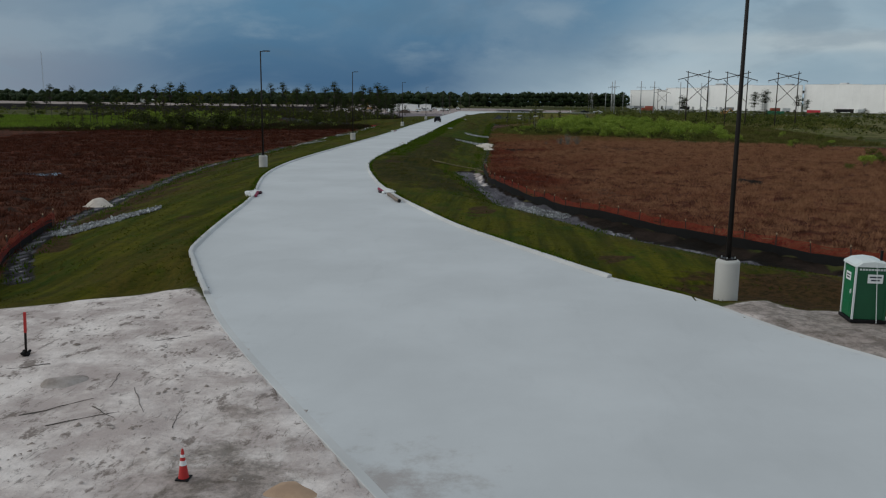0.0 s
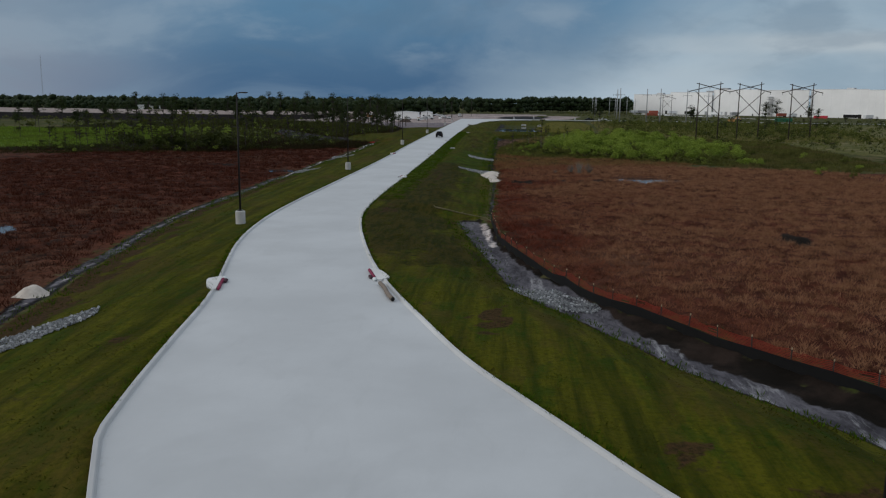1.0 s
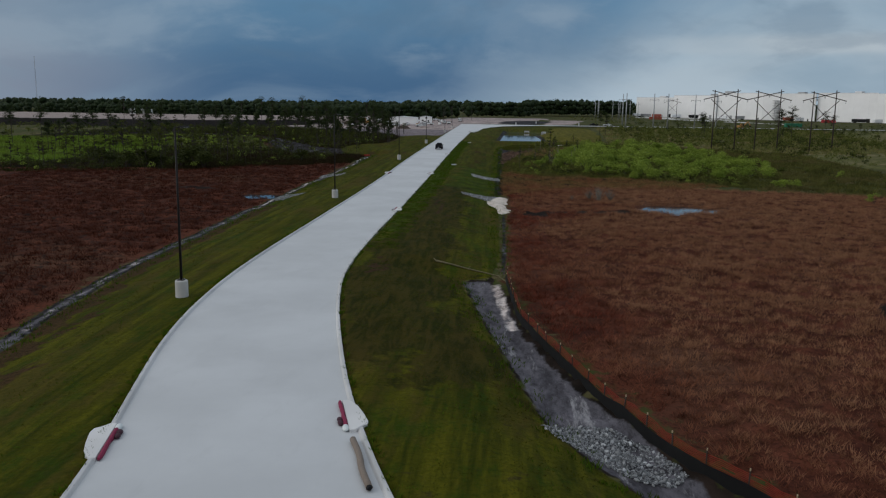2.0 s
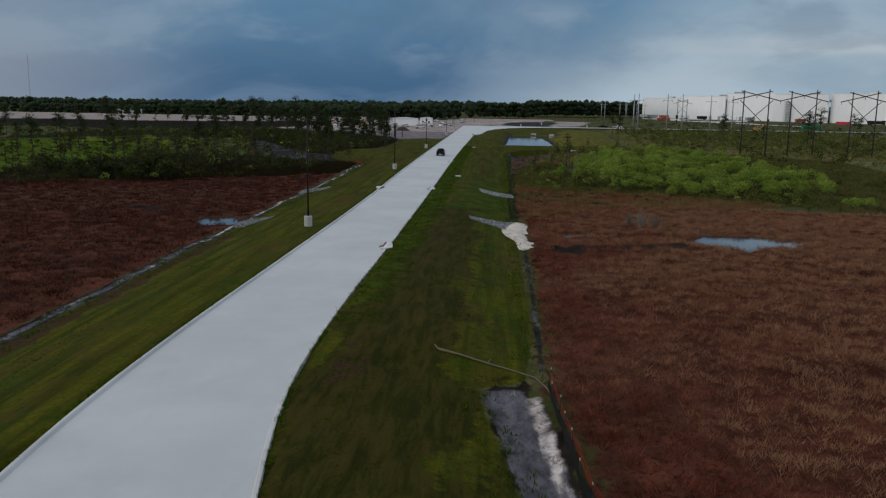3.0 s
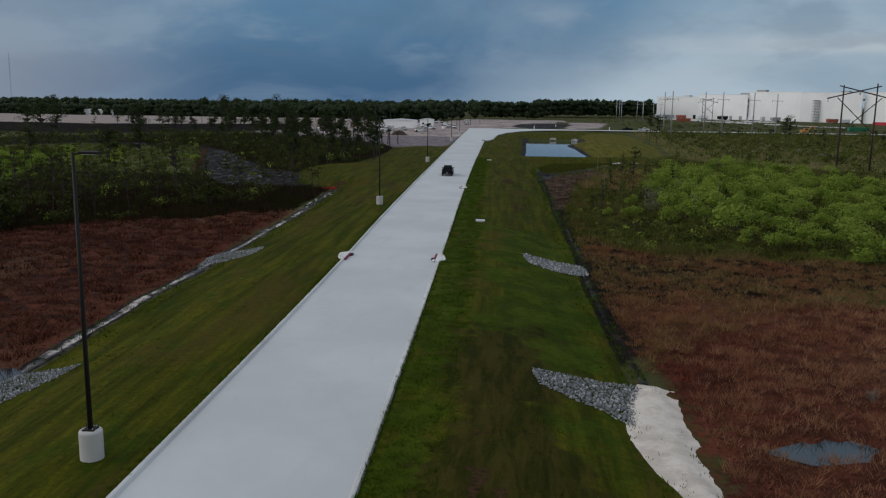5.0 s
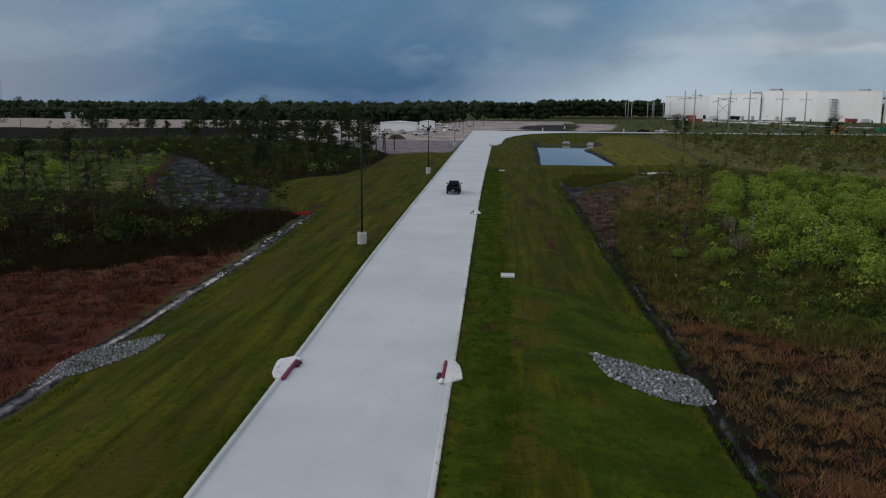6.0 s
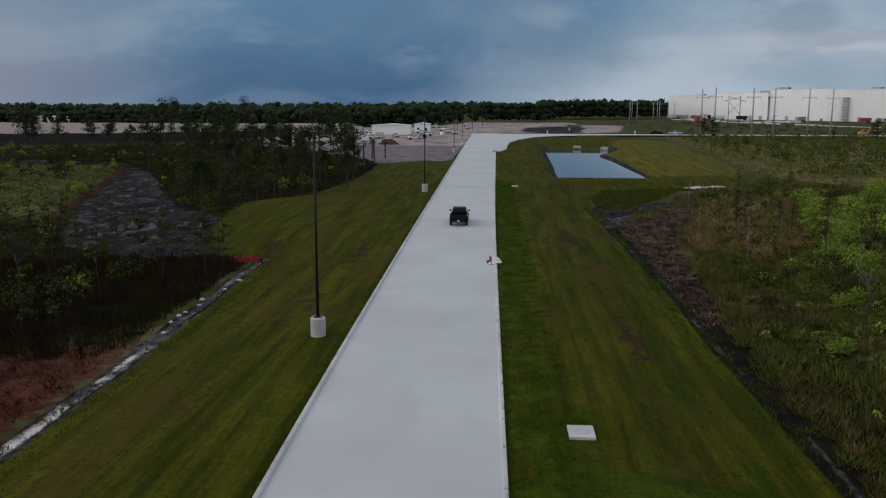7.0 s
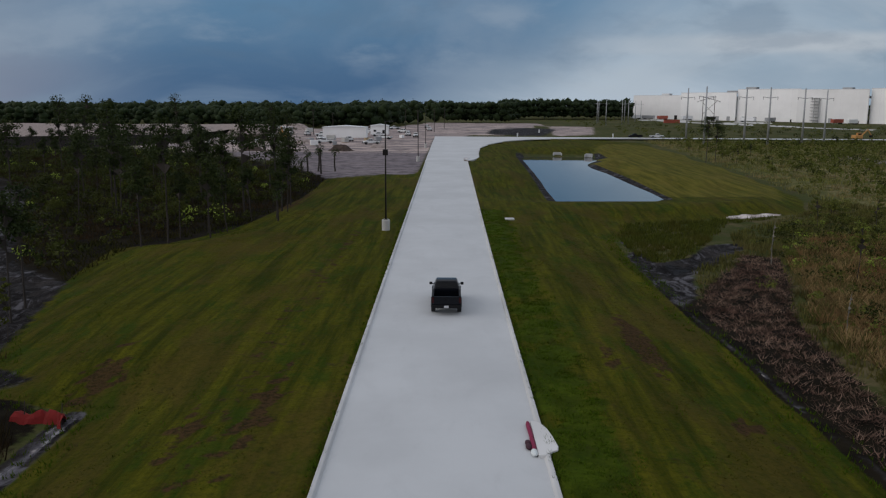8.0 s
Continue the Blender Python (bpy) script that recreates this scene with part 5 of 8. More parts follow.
# ---- heaps and spills ----
def mound(name, outline, height, material, label, category, edge=1.0, rough=0.12, step=0.35, seed=1, base=None):
    p = curve([*outline, outline[0]], 0.6)[:-1]
    lo, hi = p.min(axis=0) - step, p.max(axis=0) + step
    xs, ys = np.arange(lo[0], hi[0], step), np.arange(lo[1], hi[1], step)
    gx, gy = np.meshgrid(xs, ys)
    x, y = gx.ravel(), gy.ravel()
    d = sdf(p, x, y)
    bed = sum(ground_z(x + dx, y + dy) for dx, dy in ((0, 0), (1.3, 0.4), (-1.3, -0.4), (0.4, -1.3), (-0.4, 1.3))) / 5 if base == "smooth" else ground_z(x, y)
    z = bed - 0.06 + (height + 0.06) * step01(d, -0.1, edge) + rough * height * waves(x, y, 1.3, seed)
    keep = d > -step
    idx = np.cumsum(keep) - 1
    a = (np.arange(len(ys) - 1)[:, None] * len(xs) + np.arange(len(xs) - 1)[None, :]).ravel()
    f = np.c_[a, a + 1, a + 1 + len(xs), a + len(xs)]
    f = idx[f[keep[f].all(axis=1)]]
    me = tri_mesh(name, np.c_[x, y, z][keep], f, material, smooth=True)
    return tagged(new(name, me), label, category)


def sand_material(name, a, b):
    g = Graph(name, 0.95, spec=0.03)
    g.colour(g.mix(g.smooth(g.noise(0.8, 6, 0.7), 0.35, 0.65), a, b))
    g.bump(g.noise(5, 5, 0.7), 0.4, 0.05)
    return g.mat


M_SANDPALE = sand_material("washed_sand", (0.46, 0.40, 0.35), (0.62, 0.56, 0.50))
M_DIRT = sand_material("dark_topsoil", (0.040, 0.030, 0.026), (0.085, 0.065, 0.055))
M_BANK = sand_material("black_topsoil", (0.006, 0.005, 0.005), (0.018, 0.015, 0.014))
M_FILL = sand_material("pink_fill", (0.20, 0.165, 0.15), (0.36, 0.30, 0.28))
mound("sand_spill", SPILL, 0.20, M_SANDPALE, "pale washed sand spill at the foot of the verge", "sand", 1.3, 0.02, 0.25, 1, "smooth")
mound("sand_mound", [(-31.2, 64.2), (-29.9, 63.9), (-29.1, 65.2), (-29.7, 66.2), (-31.0, 66.1)], 0.6, M_SANDPALE, "rounded white sand heap beside the marsh ditch", "sand heap", 0.85, 0.03, 0.2)
M_SILT = sand_material("brown_silt", (0.20, 0.165, 0.145), (0.40, 0.36, 0.34))
M_RUST = sand_material("orange_sand", (0.34, 0.235, 0.165), (0.47, 0.33, 0.23))
mound("sand_mound", [(-4.0, 18.9), (-3.3, 19.0), (-2.8, 18.6), (-2.6, 18.0), (-3.3, 17.6), (-4.0, 18.0)], 0.04, M_RUST, "low spread of orange sand beside the kerb", "sand heap", 0.5, 0.9, 0.12, 5)
mound("soil_mound", [(-56.5, 461), (-51, 460), (-49.5, 464), (-53, 467), (-57, 466)], 1.7, M_DIRT, "dark topsoil heap on the building site", "soil heap", 2.6, 0.08, 0.5)
mound("fill_mound", [(-112, 545), (-92, 548), (-86, 560), (-95, 572), (-115, 566)], 3.6, M_FILL, "large pinkish heap of earth fill", "soil heap", 7, 0.08, 1.2)
mound("fill_mound", [(-142, 560), (-122, 556), (-117, 575), (-135, 585)], 3.4, M_FILL, "large pinkish heap of earth fill", "soil heap", 7, 0.08, 1.2, 3)


# brown cut soil; the shade of the cut edge is in its colour
M_CUTSOIL_SHADED = sand_material("shaded_cut_soil", (0.022, 0.014, 0.009), (0.066, 0.038, 0.022))
mound("soil_bank", [(-69.6, 281.5), (-77.6, 302.5), (-88.6, 335), (-96.6, 358), (-104, 371), (-105.6, 371.4), (-98.6, 359), (-90.6, 335.5), (-79.6, 302.2), (-71.6, 281)], 0.55, M_CUTSOIL_SHADED, "low bank of cut soil in shade-darkened brown beside the haul track", "soil bank", 0.9, 0.25, 0.5, 14)


def clods():
    """Loose lumps of soil strewn over the bare sand."""
    rng = np.random.RandomState(17)
    q = rng.uniform((-24, 14), (-3, 33), (5200, 2))
    ok = (sdf(SAND_FRONT, q[:, 0], q[:, 1]) > 0.15) & (waves(q[:, 0], q[:, 1], 4.0, 51) + 0.6 * waves(q[:, 0], q[:, 1], 1.1, 52) > 0.25)
    q = q[ok]
    c = np.c_[q, ground_z(q[:, 0], q[:, 1])]
    n = len(c)
    base = np.array([(1, 0, 0), (-0.4, 0.9, 0), (-0.6, -0.8, 0), (0.1, 0.1, 0.8)])
    turn = rng.uniform(0, 6.28, n)
    spun = np.stack([base[None, :, 0] * np.cos(turn)[:, None] - base[None, :, 1] * np.sin(turn)[:, None], base[None, :, 0] * np.sin(turn)[:, None] + base[None, :, 1] * np.cos(turn)[:, None], np.repeat(base[None, :, 2], n, 0) * 0.55], -1)
    v = spun * (0.02 + 0.09 * rng.rand(n) ** 2.5)[:, None, None] * rng.uniform(0.4, 1.5, (n, 4, 3)) + c[:, None, :]
    f = (np.array([(0, 1, 3), (1, 2, 3), (2, 0, 3)])[None] + 4 * np.arange(n)[:, None, None]).reshape(-1, 3)
    tagged(new("soil_clods", tri_mesh("soil_clods", v.reshape(-1, 3), f, M_SILT)), "small brown soil clods strewn on sand", "soil", kind="stuff")


clods()


def stick(a, b, r0, label="thin dark stick standing in for a groove in the sand"):
    t = thing("stick", label, "stick", "sticks on the sand")
    bm = bmesh.new()
    n, rr = 6, random.Random(int(a[0] * 100))
    pts = [Vector((a[0] + (b[0] - a[0]) * k / n + rr.uniform(-0.03, 0.03), a[1] + (b[1] - a[1]) * k / n + rr.uniform(-0.03, 0.03), 0.0)) for k in range(n + 1)]
    zs = ground_z(np.array([p.x for p in pts]), np.array([p.y for p in pts]))
    rings = []
    for k, (p, z) in enumerate(zip(pts, zs)):
        rad = r0 * (1 - 0.6 * k / n)
        d = Vector((b[0] - a[0], b[1] - a[1], 0)).normalized()
        side = Vector((-d.y, d.x, 0))
        rings.append([tuple(p + Vector((0, 0, z + rad * 0.6)) + side * rad * math.cos(w) + Vector((0, 0, 1)) * rad * math.sin(w)) for w in np.linspace(0, 6.283, 7)[:-1]])
    loft(bm, rings)
    part("wood", bm, M_STICK, t)


# sticks added where the sand has thin dark grooves
for sa, sb, sr in (((-10.4, 21.3), (-9.2, 22.4), 0.035), ((-9.5, 20.8), (-8.2, 21.7), 0.035), ((-8.6, 23.3), (-7.7, 21.7), 0.03), ((-6.7, 20.9), (-6.95, 22.1), 0.025), ((-9.4, 24.2), (-9.2, 23.0), 0.025), ((-8.9, 27.9), (-9.9, 27.0), 0.03), ((-11.6, 24.8), (-12.6, 24.3), 0.03), ((-9.0, 21.9), (-8.1, 21.2), 0.03)):
    stick(sa, sb, sr * 0.42)
mound("soil_mound", [(-11.2, 23.6), (-10.5, 24.4), (-9.9, 23.9), (-10.2, 23.1), (-10.9, 23.0)], 0.07, M_SILT, "small trampled scrape of brown soil on sand", "soil heap", 0.2, 1.2, 0.09, 8)


def earth_pad():
    """A raised building pad: dark graded bank in front, pale compacted top."""
    t = thing("building_pad", "raised earth building pad with a dark bank and pale top", "earthwork")
    bm = bmesh.new()
    xs = np.linspace(-520, -112, 90)
    rows = []
    for y, z in ((443, -1.0), (450, -0.6), (459, 0.9), (467, 2.2), (470, 2.4)):
        rows.append([bm.verts.new((x, y + 4 * math.sin(x * 0.05) + max(0, (x + 190) * 0.55), z + 0.08 * math.sin(x * 0.6))) for x in xs])
    for a, b in zip(rows, rows[1:]):
        for k in range(len(xs) - 1):
            bm.faces.new((a[k], a[k + 1], b[k + 1], b[k]))
    part("bank", bm, M_BANK, t, "dark graded bank", smooth=True)
    bm = bmesh.new()
    rows = []
    for y, z in ((470, 2.4), (530, 2.5), (570, 2.6), (600, 2.6), (625, 2.6), (640, -0.5)):
        rows.append([bm.verts.new((x, y + (4 * math.sin(x * 0.05) + max(0, (x + 190) * 0.55)) * (1 if y < 520 else 0.4), z + 0.1 * math.sin(x * 0.2 + y))) for x in xs])
    for a, b in zip(rows, rows[1:]):
        for k in range(len(xs) - 1):
            bm.faces.new((a[k], a[k + 1], b[k + 1], b[k]))
    part("top", bm, M_FILL, t, "pale compacted top", smooth=True)


earth_pad()


# ---- power line structures ----
def h_frame():
    t = thing("power_pylon", "dark timber H-frame power pylon with crossed braces", "power pylon", "timber pylons")
    for s in (-1, 1):
        bm = bmesh.new()
        rod(bm, (s * 3.75, 0, -0.5), (s * 3.75, 0, 20.2 if s > 0 else 19.8), 0.24, 0.15, 10)
        part("pole", bm, M_WOOD_DARK, t, smooth=True)
        bm = bmesh.new()
        rod(bm, (s * -7.4, -0.3 * s, 16.6), (s * 4.6, -0.3 * s, 19.6), 0.15, 0.13, 6)
        part("crossarm", bm, M_WOOD_DARK, t)
        bm = bmesh.new()
        rod(bm, (s * -4.9, 0.2 * s, 16.8), (s * 3.7, 0.2 * s, 8.6), 0.11, sides=6)
        part("brace", bm, M_WOOD_DARK, t)
        for k, u in enumerate((0.02, 0.6)):
            bm = bmesh.new()
            p = Vector((s * -7.4, -0.3 * s, 16.6)).lerp(Vector((s * 4.6, -0.3 * s, 19.6)), u)
            rod(bm, p, p - Vector((0, 0, 0.9)), 0.07, 0.09, 6)
            part("insulator", bm, M_GALV, t)
    return t


hf = h_frame()
hf.matrix_basis = pose(73.6, 326, -0.8, 0, 0, -4)
copy_thing(hf, pose(88.3, 327, -0.8, 0, 0, -2))
copy_thing(hf, pose(107.8, 330, -0.8, 0, 0, 0))
copy_thing(hf, pose(142, 760, -0.8, 0, 0, 0))


def steel_pole(height):
    t = thing("power_pole", "pale tapered steel power pole with a crossarm", "power pole", "steel power poles")
    bm = bmesh.new()
    rod(bm, (0, 0, -0.5), (0, 0, height), 0.42, 0.22, 12)
    part("pole", bm, M_GALV, t, smooth=True)
    bm = bmesh.new()
    rod(bm, (-2.7, 0, height - 3.4), (0, 0, height - 3.8), 0.09, 0.13, 8)
    rod(bm, (0, 0, height - 3.8), (2.7, 0, height - 3.4), 0.13, 0.09, 8)
    part("crossarm", bm, M_GALV, t)
    for s in (-1, 1):
        bm = bmesh.new()
        rod(bm, (s * 2.6, 0, height - 3.4), (s * 2.6, 0, height - 4.5), 0.08, 0.06, 6)
        part("insulator", bm, M_POLE, t)
    return t


pole = steel_pole(20.9)
pole.matrix_basis = pose(71.0, 552, -0.8)
for px, py in ((68.3, 519), (85.5, 528), (93.0, 525), (112.0, 541), (130.0, 563)):
    copy_thing(pole, pose(px, py, -0.8, 0, 0, random.uniform(-8, 8)))
for px, py in ((64, 1010), (44, 1120), (50, 1180), (58, 1190), (84, 800), (101, 830), (108, 842), (132, 930), (118, 905), (96, 900), (88, 860), (150, 990), (70, 1240), (36, 1230)):
    copy_thing(pole, pose(px, py, -0.8, 0, 0, random.uniform(-12, 12)) @ Matrix.Diagonal((0.85, 0.85, 0.85, 1)))


def radio_mast():
    t = thing("radio_mast", "slim grey lattice radio mast far behind the woods", "mast")
    bm = bmesh.new()
    for a in range(3):
        ca, sa = math.cos(a * 2.094), math.sin(a * 2.094)
        rod(bm, (0.9 * ca, 0.9 * sa, 0), (0.5 * ca, 0.5 * sa, 78), 0.10, sides=5)
    for k in range(26):
        a, b = k % 3 * 2.094, (k + 1) % 3 * 2.094
        rod(bm, (0.8 * math.cos(a), 0.8 * math.sin(a), k * 3), (0.8 * math.cos(b), 0.8 * math.sin(b), k * 3 + 3), 0.06, sides=4)
    part("lattice", bm, M_GALV, t)
    return t


radio_mast().matrix_basis = pose(-760, 1350, 0)


# ---- warehouse ----
def warehouse():
    t = thing("warehouse", "huge white windowless warehouse with flat roof", "warehouse")
    a, b = Vector((163, 1084, -1)), Vector((500, 665, -1))
    n = 9
    along = (b - a).normalized()
    out = Vector((along.y, -along.x, 0))
    if out.x > 0:
        out = -out
    length = (b - a).length
    r = random.Random(3)
    for k in range(n):
        c = a + along * length * (k + 0.5) / n
        h = (23.2, 25.6, 28.4, 27.6, 28.2, 27.5, 28.5, 29.0, 28.5)[k]
        step = (0, 2.5, 0, 4.0, 0, 0, 3.0, 0, 0)[k]
        ang = math.atan2(along.y, along.x)
        bm = bmesh.new()
        box(bm, (0, 0, h / 2), (length / n, 1.2, h), 0.05)
        m = Matrix.Translation(c + out * step) @ Matrix.Rotation(ang, 4, "Z")
        wall = part("wall", bm, M_PANEL_GREY if k in (0, 3) else M_PANEL, t)
        wall.matrix_basis = m
        bm = bmesh.new()
        box(bm, (0, 0, h + 0.25), (length / n + 0.2, 1.5, 0.5), 0.05)
        part("parapet", bm, M_WHITE, wall)
        side = 1 if Matrix.Rotation(ang, 3, "Z") @ Vector((0, 1, 0)) @ out > 0 else -1
        for j in range(5):
            if r.random() < 0.55:
                continue
            x = (j - 2) * length / n / 5.2
            bm = bmesh.new()
            w, hh = r.choice(((3.4, 4.2), (3.4, 4.2), (1.4, 2.6)))
            box(bm, (x, side * 0.62, hh / 2 + 0.1), (w, 0.12, hh), 0.02)
            part("dock_door", bm, M_POLE if r.random() < 0.45 else M_GALV, wall)
        for j in range(4):
            bm = bmesh.new()
            box(bm, ((j - 1.5) * length / n / 4, side * 0.605, h / 2), (0.12, 0.04, h - 0.4))
            part("panel_joint", bm, M_WHITE, wall)
        for j in range(2):
            if r.random() < 0.35:
                continue
            bm = bmesh.new()
            box(bm, (r.uniform(-0.4, 0.4) * length / n, -side * r.uniform(8, 18), h + 0.9), (r.uniform(5, 14), 5, r.uniform(2.2, 3.4)), 0.1)
            part("rooftop_unit", bm, M_WHITE if r.random() < 0.6 else M_GALV, wall)
    bm = bmesh.new()
    face = bm.faces.new([bm.verts.new(p) for p in (a + Vector((0, 0, 22.4)), b + Vector((0, 0, 22.4)), b - out * 190 + Vector((0, 0, 22.4)), a - out * 190 + Vector((0, 0, 22.4)))])
    bmesh.ops.solidify(bm, geom=[face], thickness=0.6)
    part("roof", bm, M_WHITE, t)
    for p, q in ((a, a - out * 190), (b, b - out * 190)):
        bm = bmesh.new()
        c = (p + q) / 2
        box(bm, (0, 0, 11.3), (190, 0.8, 22.6))
        w = part("end_wall", bm, M_PANEL, t)
        w.matrix_basis = Matrix.Translation(c) @ Matrix.Rotation(math.atan2(out.y, out.x), 4, "Z")
    # open steel stair tower on the long wall
    c = a + along * 0.36 * length + out * 4
    bm = bmesh.new()
    box(bm, c + Vector((0, 0, 0.2)), (5, 13, 0.4))
    tower = part("stair_tower", bm, M_GALV, t, "grey steel stair tower")
    for sx in (-6, 6):
        for sy in (-2, 2):
            bm = bmesh.new()
            rod(bm, c + Vector((sy, sx, 0.4)), c + Vector((sy, sx, 21)), 0.25, sides=6)
            part("column", bm, M_GALV, tower)
    for k in range(1, 9):
        bm = bmesh.new()
        box(bm, c + Vector((0, 0, k * 2.6)), (4.4, 12.4, 0.3))
        part("landing", bm, M_GALV, tower)


warehouse()


def yard():
    sheet("loading_yard", [(170, 1040), (150, 960), (240, 700), (420, 590), (490, 660), (320, 880)], -0.62, M_BASE, "pale concrete loading yard beside the warehouse", "yard")


yard()


def freight_container(paint, label, m):
    t = thing("freight_container", label, "container", "containers by the warehouse", m=m)
    bm = bmesh.new()
    box(bm, (0, 0, 1.5), (12.2, 2.5, 2.7), 0.04)
    body = part("body", bm, paint, t)
    for k in range(16):
        for s in (-1, 1):
            bm = bmesh.new()
            box(bm, (-5.6 + k * 0.745, s * 1.265, 1.5), (0.32, 0.05, 2.4))
            part("rib", bm, paint, body)
    bm = bmesh.new()
    for s in (-5.5, 5.5):
        box(bm, (s, 0, 0.08), (0.5, 2.3, 0.2))
    part("skid", bm, M_TRIM, t)


M_CONT_GREEN = plain("container_green", (0.015, 0.16, 0.085), 0.6)
M_CONT_RED = plain("container_red", (0.52, 0.02, 0.045), 0.6)
M_BRICKRED = plain("rust_red", (0.33, 0.075, 0.045), 0.8)
freight_container(M_CONT_GREEN, "green steel freight container in the yard", pose(203, 640, -0.8, 0, 0, 10))
freight_container(M_CONT_RED, "bright red steel freight container in the yard", pose(299, 830, -0.8, 0, 0, -40))
freight_container(M_BRICKRED, "rust-red steel freight container beside the warehouse", pose(150, 880, -0.8, 0, 0, 0))


def semi_trailer(m, paint, label):
    t = thing("semi_trailer", label, "trailer", "trailers by the warehouse", m=m)
    bm = bmesh.new()
    box(bm, (0, 0, 2.55), (13.6, 2.55, 2.8), 0.05)
    body = part("body", bm, paint, t)
    bm = bmesh.new()
    box(bm, (6.815, 0, 2.5), (0.03, 2.3, 2.5))
    part("rear_door", bm, M_GALV, body)
    bm = bmesh.new()
    box(bm, (0.5, 0, 1.05), (11.6, 0.9, 0.22))
    part("chassis", bm, M_TRIM, t)
    for x in (3.9, 5.2):
        for s in (-1, 1):
            bm = bmesh.new()
            rod(bm, (x, s * 0.75, 0.5), (x, s * 1.2, 0.5), 0.5, sides=14)
            part("wheel", bm, M_TYRE, t)
    for s in (-1, 1):
        bm = bmesh.new()
        rod(bm, (-4.2, s * 0.8, 0.05), (-4.2, s * 0.8, 1.1), 0.09, sides=6)
        part("landing_leg", bm, M_GALV, t)


for k, along in enumerate((0.05, 0.09, 0.14, 0.155, 0.22, 0.30, 0.315, 0.43, 0.47, 0.55, 0.60, 0.68)):
    tx, ty = 163 + 337 * along - 22 - 7 * (k % 3), 1084 - 419 * along - 18 - 6 * (k % 2)
    semi_trailer(pose(tx, ty, -0.6, 0, 0, (38, 128, 40, 33)[k % 4]), (M_WHITE, M_GALV, M_BRICKRED, M_WHITE, M_TRIM)[k % 5], ("white", "grey", "rust-red", "white", "black")[k % 5] + " box trailer parked in the loading yard")


# ---- building site ----
def site_shed(w, d, h, label, m, bays=0):
    t = thing("site_shed", label, "shed", "white sheds on the building site", m=m)
    bm = bmesh.new()
    box(bm, (0, 0, h / 2), (w, d, h), 0.05)
    body = part("body", bm, M_PANEL, t)
    bm = bmesh.new()
    loft(bm, [[(-w / 2 - 0.3, y, h), (-w / 2 - 0.3, y, h + 0.12), (0, y, h + 0.75), (w / 2 + 0.3, y, h + 0.12), (w / 2 + 0.3, y, h)] for y in (-d / 2 - 0.3, d / 2 + 0.3)])
    part("roof", bm, M_WHITE, t)
    for k in range(bays):
        bm = bmesh.new()
        x = -w / 2 + (k + 0.5) * w / bays
        if k % 3 == 1:
            box(bm, (x, -d / 2 - 0.02, 1.1), (1.0, 0.08, 2.1), 0.02)
            part("door", bm, M_POLE, body)
        else:
            box(bm, (x, -d / 2 - 0.02, 1.8), (1.1, 0.08, 0.9), 0.02)
            part("window", bm, M_GLASS, body)


site_shed(17.2, 9, 4.2, "long white metal site shed with low gable", pose(-64, 556, -0.3, 0, 0, 2))
site_shed(7.6, 6, 4.0, "small white site office cabin", pose(-53.3, 590, -0.3, 0, 0, 0), 2)
site_shed(12, 3.2, 2.9, "white site trailer cabin", pose(-98, 590, -0.3, 0, 0, 4), 3)
site_shed(26, 14, 5.0, "low white storage building beyond the pad", pose(-300, 690, -0.5, 0, 0, 0))
white_truck = pickup(M_WHITE, "white pickup truck parked on the building site", "parked site vehicles")
white_truck.matrix_basis = pose(-74.8, 565, -0.15, 0, 0, 92)
for vx, vy, vt in ((-68, 564, 268), (-51.3, 565, 88), (-64.3, 505, 95), (-82, 571, 20), (-44, 610, 60), (-33, 640, 10), (-90, 540, 70)):
    copy_thing(white_truck, pose(vx, vy, -0.12, 0, 0, vt))
for vx, vy, vt in ((-58, 520, 20), (-70, 530, 200), (-47, 540, 75), (-40, 575, 10), (-60, 610, 95), (-76, 612, 40), (-95, 560, 150), (-36, 560, 185), (-48, 500, 100), (-36, 690, 5), (-52, 660, 120)):
    copy_thing(white_truck, pose(vx, vy, -0.12, 0, 0, vt))
roadside = copy_thing(white_truck, pose(65.2, 575.5, -0.35, 0, 0, 270))
tagged(roadside, "white pickup truck parked beside the side road")
dark_truck = pickup(M_TRIM, "dark pickup truck parked beside the side road", "parked site vehicles")
dark_truck.matrix_basis = pose(56.5, 577, -0.35, 0, 0, 92)


M_YELLOW = plain("digger_yellow", (0.42, 0.20, 0.045), 0.5)


def excavator(m, label):
    t = thing("excavator", label, "excavator", m=m)
    for s in (-1, 1):
        bm = bmesh.new()
        box(bm, (0, s * 1.15, 0.45), (4.2, 0.65, 0.9), 0.3)
        part("track", bm, M_TRIM, t)
    bm = bmesh.new()
    box(bm, (-0.4, 0, 1.65), (3.6, 2.6, 1.4), 0.15)
    part("engine_body", bm, M_YELLOW, t)
    bm = bmesh.new()
    box(bm, (0.9, 0.75, 2.3), (1.7, 1.1, 1.9), 0.12)
    cab = part("cab", bm, M_YELLOW, t)
    bm = bmesh.new()
    box(bm, (1.0, 0.75, 2.55), (1.72, 1.14, 0.9), 0.05)
    part("window", bm, M_GLASS, cab)
    for name, p, q, w in (("boom", (1.2, -0.2, 1.8), (4.4, -0.2, 4.6), 0.32), ("stick", (4.4, -0.2, 4.6), (6.2, -0.2, 2.3), 0.25)):
        bm = bmesh.new()
        rod(bm, p, q, w, w * 0.8, 8)
        part(name, bm, M_YELLOW, t)
    bm = bmesh.new()
    box(bm, (6.2, -0.2, 1.8), (0.9, 1.1, 1.0), 0.2)
    part("bucket", bm, M_TRIM, t)


